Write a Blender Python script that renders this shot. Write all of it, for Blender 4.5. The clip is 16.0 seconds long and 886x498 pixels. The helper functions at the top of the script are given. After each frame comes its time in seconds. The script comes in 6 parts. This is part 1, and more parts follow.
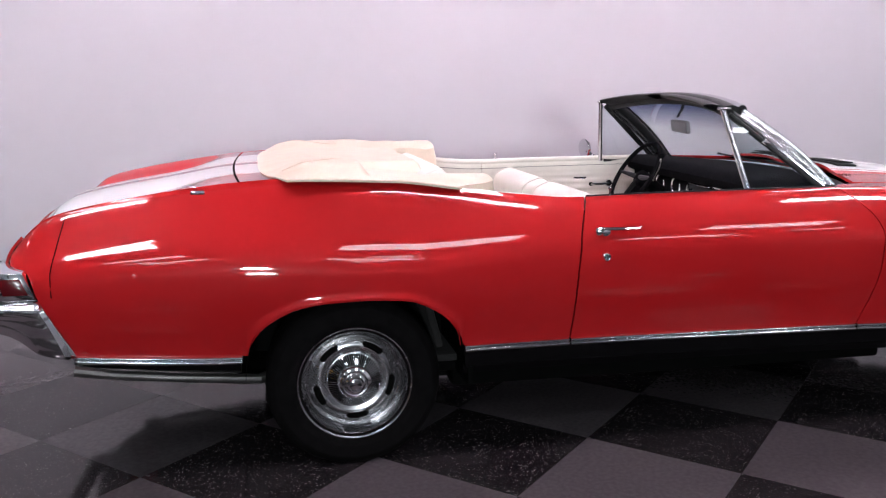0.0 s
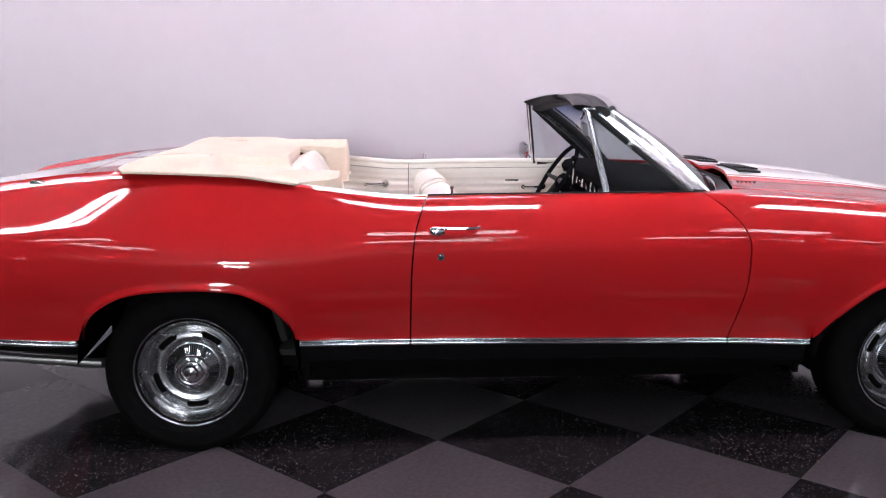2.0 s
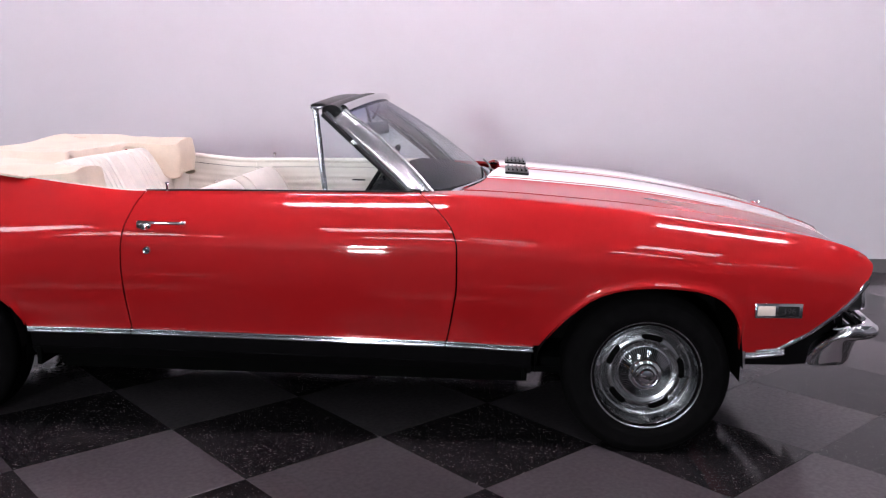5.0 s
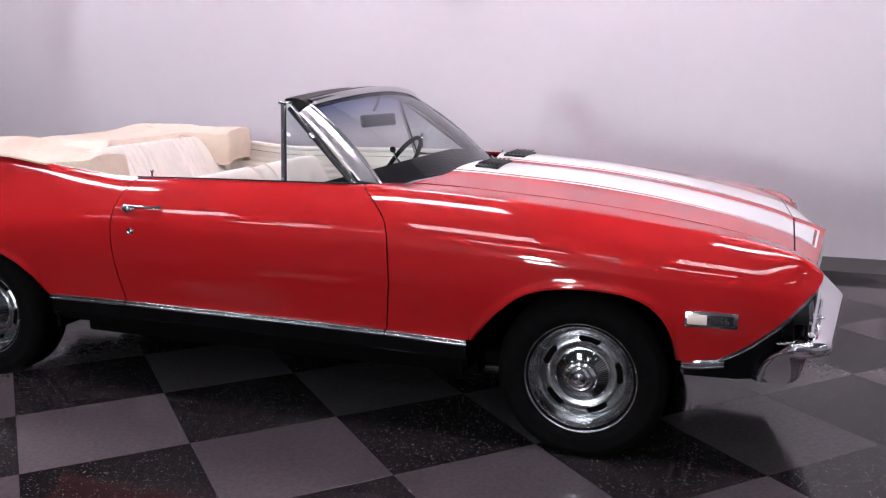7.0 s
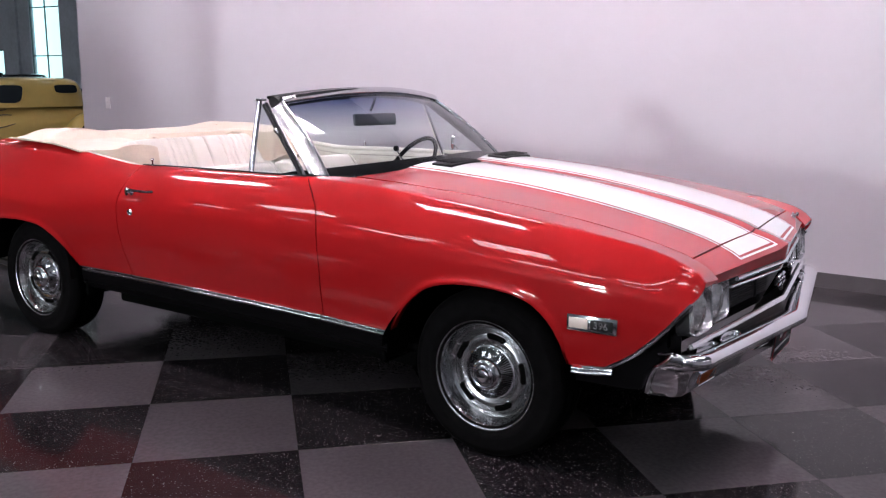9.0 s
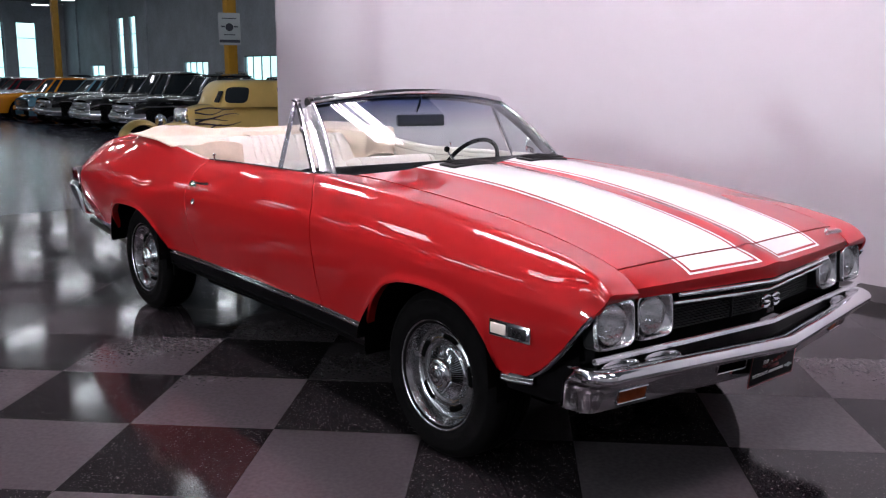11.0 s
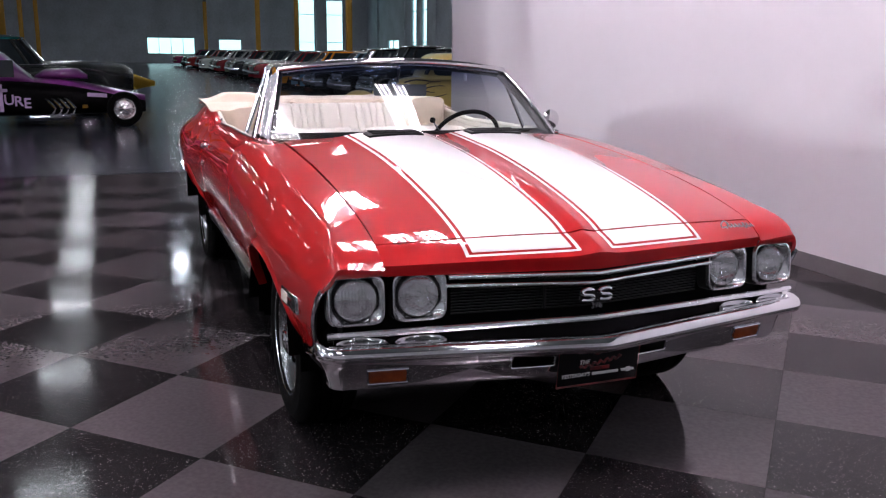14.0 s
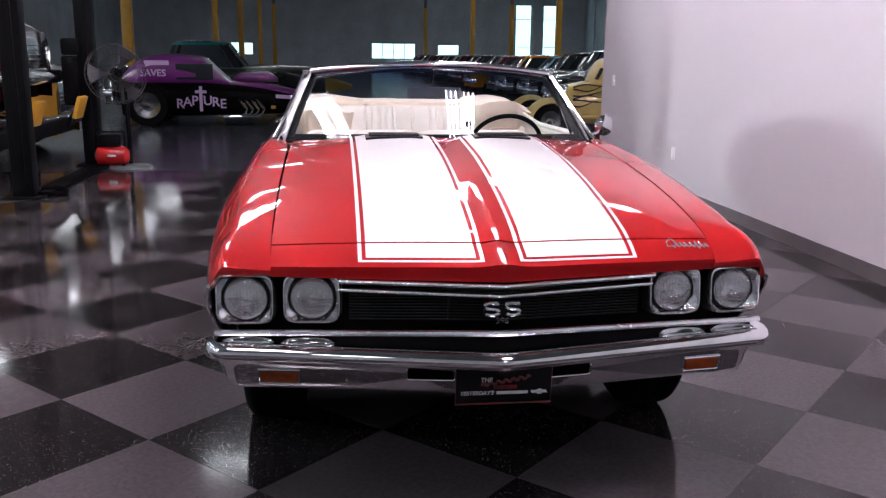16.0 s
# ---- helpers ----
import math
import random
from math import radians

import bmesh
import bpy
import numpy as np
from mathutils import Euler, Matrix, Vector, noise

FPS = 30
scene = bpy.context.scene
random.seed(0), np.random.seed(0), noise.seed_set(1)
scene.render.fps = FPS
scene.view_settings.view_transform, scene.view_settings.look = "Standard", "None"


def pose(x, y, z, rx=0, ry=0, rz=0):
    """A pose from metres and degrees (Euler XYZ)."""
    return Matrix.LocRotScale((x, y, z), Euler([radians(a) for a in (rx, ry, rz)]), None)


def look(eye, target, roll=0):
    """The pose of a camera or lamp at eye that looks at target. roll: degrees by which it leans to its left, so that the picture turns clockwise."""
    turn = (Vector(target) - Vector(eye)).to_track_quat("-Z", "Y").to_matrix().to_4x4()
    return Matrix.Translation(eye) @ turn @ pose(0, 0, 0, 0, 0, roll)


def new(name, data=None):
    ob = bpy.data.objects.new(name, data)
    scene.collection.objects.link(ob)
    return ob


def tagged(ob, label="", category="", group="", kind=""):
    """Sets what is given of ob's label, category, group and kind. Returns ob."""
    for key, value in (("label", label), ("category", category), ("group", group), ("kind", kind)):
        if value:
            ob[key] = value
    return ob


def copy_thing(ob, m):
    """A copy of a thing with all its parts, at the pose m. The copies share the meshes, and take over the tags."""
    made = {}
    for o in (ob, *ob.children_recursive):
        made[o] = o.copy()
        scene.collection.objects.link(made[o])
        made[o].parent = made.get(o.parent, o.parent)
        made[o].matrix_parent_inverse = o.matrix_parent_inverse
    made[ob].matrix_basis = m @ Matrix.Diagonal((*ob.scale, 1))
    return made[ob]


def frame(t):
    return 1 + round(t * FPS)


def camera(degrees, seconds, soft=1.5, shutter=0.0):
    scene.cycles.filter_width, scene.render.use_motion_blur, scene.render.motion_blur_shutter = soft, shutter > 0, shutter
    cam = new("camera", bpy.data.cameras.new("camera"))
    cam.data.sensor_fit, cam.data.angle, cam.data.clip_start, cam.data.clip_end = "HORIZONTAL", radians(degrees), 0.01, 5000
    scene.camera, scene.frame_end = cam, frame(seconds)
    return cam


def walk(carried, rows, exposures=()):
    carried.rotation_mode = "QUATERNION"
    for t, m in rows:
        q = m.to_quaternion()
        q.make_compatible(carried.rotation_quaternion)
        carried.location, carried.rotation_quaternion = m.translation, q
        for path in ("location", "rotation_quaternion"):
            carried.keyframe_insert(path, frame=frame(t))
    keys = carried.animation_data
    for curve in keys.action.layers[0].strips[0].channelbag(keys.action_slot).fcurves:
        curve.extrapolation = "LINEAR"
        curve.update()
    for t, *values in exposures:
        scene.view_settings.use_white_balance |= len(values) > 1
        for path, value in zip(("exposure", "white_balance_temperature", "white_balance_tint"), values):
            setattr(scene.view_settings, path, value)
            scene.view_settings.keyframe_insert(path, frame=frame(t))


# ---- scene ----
import functools

cam = camera(53.9, 16.0, soft=1.2)
PATH = [
    (0, (-1.756, -3.905, 1.41), (-1.341, -1.984, 1.035), 0.2),
    (0.5, (-1.518, -3.954, 1.377), (-1.177, -2.016, 1.019), 0.3),
    (1, (-1.265, -3.999, 1.367), (-0.983, -2.05, 1.015), 0.5),
    (1.5, (-1.014, -4.028, 1.385), (-0.792, -2.074, 1.023), 0.7),
    (2, (-0.752, -4.057, 1.387), (-0.582, -2.098, 1.023), 0.7),
    (2.5, (-0.504, -4.086, 1.374), (-0.357, -2.124, 1.018), 0.8),
    (3, (-0.222, -4.103, 1.378), (-0.123, -2.138, 1.021), 0.8),
    (3.5, (0.043, -4.107, 1.399), (0.098, -2.142, 1.031), 0.9),
    (4, (0.295, -4.111, 1.409), (0.311, -2.146, 1.037), 0.9),
    (4.5, (0.555, -4.11, 1.4), (0.514, -2.144, 1.034), 1.0),
    (5, (0.838, -4.092, 1.389), (0.714, -2.128, 1.029), 0.8),
    (5.2, (0.924, -4.087, 1.386), (0.778, -2.124, 1.028), 0.7),
    (7.3, (2.106, -3.891, 1.446), (1.389, -2.067, 1.044), 0.1),
    (7.5, (2.219, -3.861, 1.437), (1.448, -2.059, 1.041), 0.1),
    (8, (2.491, -3.77, 1.408), (1.596, -2.022, 1.027), 0.3),
    (8.5, (2.744, -3.663, 1.403), (1.76, -1.963, 1.023), 0.4),
    (9, (2.997, -3.537, 1.398), (1.923, -1.892, 1.021), 0.6),
    (9.5, (3.214, -3.392, 1.399), (2.009, -1.841, 1.023), 0.8),
    (9.7, (3.302, -3.329, 1.399), (2.047, -1.817, 1.024), 0.7),
    (11.8, (4.084, -2.502, 1.413), (2.475, -1.379, 1.028), 0.5),
    (12, (4.133, -2.41, 1.409), (2.499, -1.323, 1.024), 0.5),
    (12.5, (4.279, -2.177, 1.398), (2.584, -1.189, 1.016), 0.7),
    (13, (4.398, -1.927, 1.397), (2.665, -1.034, 0.966), 0.8),
    (13.5, (4.522, -1.686, 1.391), (2.743, -0.885, 0.957), 0.75),
    (14, (4.609, -1.436, 1.397), (2.791, -0.728, 0.958), 0.7),
    (14.5, (4.666, -1.207, 1.402), (2.815, -0.593, 0.96), 0.7),
    (15, (4.712, -0.955, 1.400), (2.822, -0.474, 0.962), 0.7),
    (15.5, (4.748, -0.712, 1.406), (2.831, -0.356, 0.963), 0.65),
    (16, (4.773, -0.489, 1.397), (2.835, -0.251, 0.963), 0.65),
]
walk(cam, [(t, look(eye, target, roll)) for t, eye, target, roll in PATH], [(0.0, 0.0), (9.0, 0.0), (12.5, 0.05), (14.5, 0.09), (16.0, 0.13)])

# ---- light ----
world = bpy.data.worlds.new("world")
scene.world = world
world.use_nodes = True
sky = world.node_tree.nodes.new("ShaderNodeTexSky")
sky.sky_type, sky.sun_disc, sky.sun_elevation, sky.sun_rotation = "NISHITA", False, radians(40), radians(200)
world.node_tree.links.new(sky.outputs[0], world.node_tree.nodes["Background"].inputs[0])
world.node_tree.nodes["Background"].inputs[1].default_value = 0.12
TUBE_POWER, HALL_POWER = 98.0, 19.0
# low light in an assumed, unseen window far behind the camera; it throws the car's shadow on the display wall
day = bpy.data.lights.new("assumed_window_light", "AREA")
day.shape, day.size, day.size_y, day.energy, day.color = "RECTANGLE", 1.1, 1.8, 2200.0, (0.88, 0.95, 1.0)
new("assumed_window_light", day).matrix_basis = look((-3.55, -23.94, 2.4), (-2.5, 0.0, 1.2))


# ---- materials ----
def material(name, colour, rough=0.5, metal=0.0, vary=0.0, scale=6.0, bump=0.0, coat=0.0, spec=0.5, emit=None, power=0.0, glass=0.0, rough_vary=0.0, second=None):
    m = bpy.data.materials.new(name)
    m.use_nodes = True
    nt = m.node_tree
    b = nt.nodes["Principled BSDF"]
    b.inputs["Base Color"].default_value = (*colour, 1)
    b.inputs["Roughness"].default_value = rough
    b.inputs["Metallic"].default_value = metal
    b.inputs["Specular IOR Level"].default_value = spec
    b.inputs["Coat Weight"].default_value = coat
    b.inputs["Coat Roughness"].default_value = 0.03
    b.inputs["Transmission Weight"].default_value = glass
    if emit:
        b.inputs["Emission Color"].default_value = (*emit, 1)
        b.inputs["Emission Strength"].default_value = power
    if vary or bump or rough_vary:
        tc = nt.nodes.new("ShaderNodeTexCoord")
        n1 = nt.nodes.new("ShaderNodeTexNoise")
        n1.inputs["Scale"].default_value, n1.inputs["Detail"].default_value = scale, 6
        n2 = nt.nodes.new("ShaderNodeTexNoise")
        n2.inputs["Scale"].default_value, n2.inputs["Detail"].default_value = scale * 9, 3
        for n in (n1, n2):
            nt.links.new(tc.outputs["Object"], n.inputs["Vector"])
        add = nt.nodes.new("ShaderNodeMix")
        add.inputs[0].default_value = 0.35
        nt.links.new(n1.outputs[0], add.inputs[2])
        nt.links.new(n2.outputs[0], add.inputs[3])
        if vary:
            mix = nt.nodes.new("ShaderNodeMix")
            mix.data_type = "RGBA"
            other = second or tuple(c * (1 - vary) for c in colour)
            mix.inputs[6].default_value = (*(tuple(min(1, c * (1 + vary * 0.6)) for c in colour) if not second else colour), 1)
            mix.inputs[7].default_value = (*other, 1)
            ramp = nt.nodes.new("ShaderNodeMapRange")
            ramp.inputs[1].default_value, ramp.inputs[2].default_value = 0.33, 0.67
            nt.links.new(add.outputs[0], ramp.inputs[0])
            nt.links.new(ramp.outputs[0], mix.inputs[0])
            nt.links.new(mix.outputs[2], b.inputs["Base Color"])
        if rough_vary:
            rr = nt.nodes.new("ShaderNodeMapRange")
            rr.inputs[1].default_value, rr.inputs[2].default_value = 0.3, 0.7
            rr.inputs[3].default_value, rr.inputs[4].default_value = max(0, rough - rough_vary), min(1, rough + rough_vary)
            nt.links.new(add.outputs[0], rr.inputs[0])
            nt.links.new(rr.outputs[0], b.inputs["Roughness"])
        if bump:
            bp = nt.nodes.new("ShaderNodeBump")
            bp.inputs["Strength"].default_value, bp.inputs["Distance"].default_value = bump, 0.004
            nt.links.new(n2.outputs[0], bp.inputs["Height"])
            nt.links.new(bp.outputs[0], b.inputs["Normal"])
    return m


def flecked(name, base, fleck, amount, rough, mottle):
    """Polished vinyl composition tile: a mottled ground with light flecks; each tile is turned and tinted a little."""
    m = material(name, base, rough, spec=0.15)
    nt = m.node_tree
    b = nt.nodes["Principled BSDF"]
    tc, info = nt.nodes.new("ShaderNodeTexCoord"), nt.nodes.new("ShaderNodeObjectInfo")
    shift = nt.nodes.new("ShaderNodeVectorMath")
    shift.operation = "ADD"
    scale = nt.nodes.new("ShaderNodeMath")
    scale.operation, scale.inputs[1].default_value = "MULTIPLY", 50.0
    nt.links.new(info.outputs["Random"], scale.inputs[0])
    nt.links.new(tc.outputs["Object"], shift.inputs[0])
    nt.links.new(scale.outputs[0], shift.inputs[1])
    vor, noi, big = nt.nodes.new("ShaderNodeTexVoronoi"), nt.nodes.new("ShaderNodeTexNoise"), nt.nodes.new("ShaderNodeTexNoise")
    warp = nt.nodes.new("ShaderNodeTexNoise")
    warp.inputs["Scale"].default_value = 60
    bend = nt.nodes.new("ShaderNodeVectorMath")
    bend.operation = "MULTIPLY_ADD"
    bend.inputs[1].default_value = (0.02, 0.02, 0)
    nt.links.new(shift.outputs[0], warp.inputs["Vector"])
    nt.links.new(warp.outputs[1], bend.inputs[0])
    nt.links.new(shift.outputs[0], bend.inputs[2])
    vor.inputs["Scale"].default_value = 120
    noi.inputs["Scale"].default_value, noi.inputs["Detail"].default_value = 55, 5
    big.inputs["Scale"].default_value, big.inputs["Detail"].default_value = 4, 4
    nt.links.new(bend.outputs[0], vor.inputs["Vector"])
    for n in (noi, big):
        nt.links.new(shift.outputs[0], n.inputs["Vector"])
    spot = nt.nodes.new("ShaderNodeMapRange")
    spot.inputs[1].default_value, spot.inputs[2].default_value, spot.inputs[3].default_value, spot.inputs[4].default_value = amount, amount * 0.45, 0, 1
    nt.links.new(vor.outputs["Distance"], spot.inputs[0])
    pick = nt.nodes.new("ShaderNodeMath")
    pick.operation, pick.inputs[1].default_value = "GREATER_THAN", 0.60
    sep = nt.nodes.new("ShaderNodeSeparateColor")
    nt.links.new(vor.outputs["Color"], sep.inputs[0])
    nt.links.new(sep.outputs[0], pick.inputs[0])
    mul = nt.nodes.new("ShaderNodeMath")
    mul.operation = "MULTIPLY"
    nt.links.new(spot.outputs[0], mul.inputs[0])
    nt.links.new(pick.outputs[0], mul.inputs[1])
    mott = nt.nodes.new("ShaderNodeMix")
    mott.data_type = "RGBA"
    mott.inputs[6].default_value, mott.inputs[7].default_value = (*(c * (1 - mottle) for c in base), 1), (*(c * (1 + mottle) for c in base), 1)
    ramp = nt.nodes.new("ShaderNodeMapRange")
    ramp.inputs[1].default_value, ramp.inputs[2].default_value = 0.35, 0.65
    nt.links.new(noi.outputs[0], ramp.inputs[0])
    nt.links.new(ramp.outputs[0], mott.inputs[0])
    mix = nt.nodes.new("ShaderNodeMix")
    mix.data_type = "RGBA"
    mix.inputs[7].default_value = (*fleck, 1)
    nt.links.new(mul.outputs[0], mix.inputs[0])
    nt.links.new(mott.outputs[2], mix.inputs[6])
    hsv = nt.nodes.new("ShaderNodeHueSaturation")
    val = nt.nodes.new("ShaderNodeMapRange")
    val.inputs[3].default_value, val.inputs[4].default_value = 0.86, 1.14
    nt.links.new(info.outputs["Random"], val.inputs[0])
    nt.links.new(val.outputs[0], hsv.inputs["Value"])
    nt.links.new(mix.outputs[2], hsv.inputs["Color"])
    nt.links.new(hsv.outputs[0], b.inputs["Base Color"])
    rr = nt.nodes.new("ShaderNodeMapRange")
    rr.inputs[1].default_value, rr.inputs[2].default_value, rr.inputs[3].default_value, rr.inputs[4].default_value = 0.3, 0.7, rough * 0.7, rough * 1.5
    nt.links.new(big.outputs[0], rr.inputs[0])
    nt.links.new(rr.outputs[0], b.inputs["Roughness"])
    bp = nt.nodes.new("ShaderNodeBump")
    bp.inputs["Strength"].default_value, bp.inputs["Distance"].default_value = 0.03, 0.003
    nt.links.new(big.outputs[0], bp.inputs["Height"])
    nt.links.new(bp.outputs[0], b.inputs["Normal"])
    return m


RED = material("red_paint", (0.40, 0.009, 0.011), 0.4, 0.0, 0.03, 30, coat=1.0, spec=0.06)
RED.node_tree.nodes["Principled BSDF"].inputs["Coat IOR"].default_value = 1.5
STRIPE = material("white_paint", (0.91, 0.905, 0.90), 0.3, coat=0.8)
BLACK_PAINT = material("black_paint", (0.004, 0.0035, 0.004), 0.35, vary=0.2, scale=20, spec=0.03)
SATIN = material("satin_chrome", (0.86, 0.86, 0.88), 0.24, 1.0, rough_vary=0.04, scale=9)
RING = material("polished_ring", (0.66, 0.66, 0.68), 0.10, 1.0, rough_vary=0.03, scale=9)
CHROME = material("chrome", (0.80, 0.80, 0.82), 0.07, 1.0, rough_vary=0.03, scale=8)
SILVER = material("silver_steel", (0.38, 0.375, 0.39), 0.25, 1.0, vary=0.12, scale=30, rough_vary=0.04)
DULL_CHROME = material("worn_chrome", (0.62, 0.62, 0.65), 0.16, 1.0, vary=0.12, scale=12, rough_vary=0.06)
RUBBER = material("tyre_rubber", (0.005, 0.0045, 0.0048), 0.75, vary=0.3, scale=25, bump=0.25, spec=0.02)
BLACK_TRIM = material("black_trim", (0.011, 0.011, 0.012), 0.45, spec=0.2, vary=0.25, scale=40, bump=0.1)
# near-black underside colour, also put in as shade for slots, rib gaps and seams
UNDER = material("underbody_and_gap_shade", (0.003, 0.003, 0.003), 0.9, vary=0.3, scale=8, spec=0.02)
VINYL = material("white_vinyl", (0.75, 0.70, 0.63), 0.42, vary=0.06, scale=14, bump=0.12)
BOOT = material("cream_vinyl", (0.70, 0.58, 0.465), 0.5, vary=0.08, scale=9, bump=0.15)
DASH = material("black_vinyl", (0.007, 0.007, 0.008), 0.85, spec=0.02, vary=0.2, scale=40, bump=0.2)
CARPET = material("black_carpet", (0.012, 0.011, 0.011), 0.95, vary=0.4, scale=120, bump=0.5)
AMBER = material("amber_lens", (0.27, 0.05, 0.012), 0.2, vary=0.2, scale=40)
REDLENS = material("red_lens", (0.06, 0.003, 0.005), 0.2, spec=0.3)
WHITELENS = material("white_lens", (0.75, 0.62, 0.55), 0.25)
REFLECTOR = material("lamp_reflector", (0.86, 0.86, 0.88), 0.16, 1.0, rough_vary=0.05, scale=20)
PLATE = material("plate_black", (0.008, 0.007, 0.008), 0.45, spec=0.2)
PLATE_RED = material("plate_red", (0.34, 0.010, 0.014), 0.35, vary=0.9, scale=14, second=(0.012, 0.01, 0.012))
WHITE_PRINT = material("white_print", (0.75, 0.75, 0.75), 0.5)
DRYWALL = material("painted_wall", (0.51, 0.482, 0.515), 0.55, vary=0.02, scale=0.8, bump=0.08)
RUBBER_BASE = material("grey_rubber", (0.10, 0.092, 0.095), 0.4, vary=0.12, scale=10)
CONCRETE = material("hall_concrete", (0.50, 0.52, 0.58), 0.7, vary=0.22, scale=0.5, bump=0.2)
EPOXY = material("sealed_concrete", (0.050, 0.049, 0.066), 0.20, vary=0.08, scale=0.16, spec=0.22)
CEILING_MAT = material("ceiling_deck", (0.16, 0.17, 0.18), 0.8, vary=0.2, scale=1)
YELLOW_COL = material("yellow_paint", (0.55, 0.27, 0.02), 0.5, vary=0.15, scale=5)
GREY_STEEL = material("grey_steel", (0.10, 0.105, 0.11), 0.55, vary=0.2, scale=4)
PIPE = material("dull_pipe", (0.09, 0.085, 0.085), 0.35, 0.8, vary=0.3, scale=14)
PLASTIC_WHITE = material("white_plastic", (0.80, 0.78, 0.78), 0.35)
TUBE_MAT = material("fluorescent_tube", (0.9, 0.9, 0.9), 0.4, emit=(1.045, 0.90, 1.03), power=TUBE_POWER)
HALL_TUBE = material("hall_tube", (0.9, 0.9, 0.9), 0.4, emit=(0.92, 0.97, 1.05), power=HALL_POWER)
BAY_LIGHT = material("high_bay_lens", (0.9, 0.9, 0.9), 0.4, emit=(0.85, 0.95, 1.1), power=120.0)
HOUSING = material("white_enamel", (0.75, 0.75, 0.75), 0.4, vary=0.05, scale=10)
LIGHT_TILE = flecked("light_tile", (0.060, 0.052, 0.056), (0.037, 0.034, 0.037), 0.15, 0.078, 0.12)
DARK_TILE = flecked("dark_tile", (0.0135, 0.0115, 0.0125), (0.26, 0.24, 0.24), 0.25, 0.095, 0.28)


def glass_material(name, tint, mirror=0.06, edge=0.75):
    m = bpy.data.materials.new(name)
    m.use_nodes = True
    nt = m.node_tree
    nt.nodes.remove(nt.nodes["Principled BSDF"])
    tr, gl, mix, lw, pw, mr = (nt.nodes.new(n) for n in ("ShaderNodeBsdfTransparent", "ShaderNodeBsdfGlossy", "ShaderNodeMixShader", "ShaderNodeLayerWeight", "ShaderNodeMath", "ShaderNodeMapRange"))
    tr.inputs[0].default_value = (*tint, 1)
    gl.inputs["Roughness"].default_value = 0.01
    pw.operation, pw.inputs[1].default_value = "POWER", 4.0
    mr.inputs[3].default_value, mr.inputs[4].default_value = mirror, edge
    nt.links.new(lw.outputs["Facing"], pw.inputs[0])
    nt.links.new(pw.outputs[0], mr.inputs[0])
    nt.links.new(mr.outputs[0], mix.inputs[0])
    nt.links.new(tr.outputs[0], mix.inputs[1])
    nt.links.new(gl.outputs[0], mix.inputs[2])
    nt.links.new(mix.outputs[0], nt.nodes["Material Output"].inputs[0])
    return m


GLASS = glass_material("car_glass", (0.78, 0.84, 0.85), 0.07, 0.35)
LAMPGLASS = glass_material("lamp_glass", (0.93, 0.93, 0.95), 0.34, 0.7)
nt = LAMPGLASS.node_tree  # pressed glass scatters a part of the light
haze, blend = nt.nodes.new("ShaderNodeBsdfDiffuse"), nt.nodes.new("ShaderNodeMixShader")
haze.inputs[0].default_value, blend.inputs[0].default_value = (0.85, 0.85, 0.87, 1), 0.12
nt.links.new(nt.nodes["Mix Shader"].outputs[0], blend.inputs[1])
nt.links.new(haze.outputs[0], blend.inputs[2])
nt.links.new(blend.outputs[0], nt.nodes["Material Output"].inputs[0])
SHIELD_GLASS = glass_material("shaded_glass", (0.80, 0.86, 0.86))
nt = SHIELD_GLASS.node_tree
tc, sep, rng, mixc = (nt.nodes.new(n) for n in ("ShaderNodeTexCoord", "ShaderNodeSeparateXYZ", "ShaderNodeMapRange", "ShaderNodeMix"))
mixc.data_type = "RGBA"
mixc.inputs[6].default_value, mixc.inputs[7].default_value = (0.80, 0.86, 0.86, 1), (0.05, 0.09, 0.26, 1)
rng.inputs[1].default_value, rng.inputs[2].default_value = 1.175, 1.315
nt.links.new(tc.outputs["Object"], sep.inputs[0])
nt.links.new(sep.outputs[2], rng.inputs[0])
nt.links.new(rng.outputs[0], mixc.inputs[0])
nt.links.new(mixc.outputs[2], nt.nodes["Transparent BSDF"].inputs[0])


# ---- building blocks ----
def empty(name, place=(0, 0, 0), turn=0.0):
    ob = new(name)
    ob.matrix_basis = pose(*place, 0, 0, turn)
    return ob


def part(name, bm, mat, parent=None, label="", smooth=35, m=None):
    me = bpy.data.meshes.new(name)
    bm.normal_update()
    rim = [e.index for e in bm.edges if e.is_boundary] if not bm.edges.index_update() else []
    bm.to_mesh(me)
    bm.free()
    for one in mat if isinstance(mat, (list, tuple)) else (mat,):
        me.materials.append(one)
    if smooth:
        me.polygons.foreach_set("use_smooth", [True] * len(me.polygons))
        me.set_sharp_from_angle(angle=radians(smooth))
        for k in rim:  # open borders stay crisp when a thickness is added
            me.edges[k].use_edge_sharp = True
    ob = new(name, me)
    if parent:
        ob.parent = parent
    if m is not None:
        ob.matrix_basis = m
    if label:
        tagged(ob, label)
    return ob


def rbox(bm, size, at, bevel=0.01, turn=(0, 0, 0), seg=2):
    """A block with rounded edges."""
    made = bmesh.ops.create_cube(bm, size=1, matrix=pose(*at, *turn) @ Matrix.Diagonal((*size, 1)))
    if bevel:
        edges = list({e for v in made["verts"] for e in v.link_edges})
        bmesh.ops.bevel(bm, geom=edges, offset=min(bevel, 0.45 * min(size)), segments=seg, affect="EDGES", profile=0.5)
    return bm


def box(name, size, at, mat, parent=None, bevel=0.01, turn=(0, 0, 0), label=""):
    return part(name, rbox(bmesh.new(), size, at, bevel, turn), mat, parent, label)


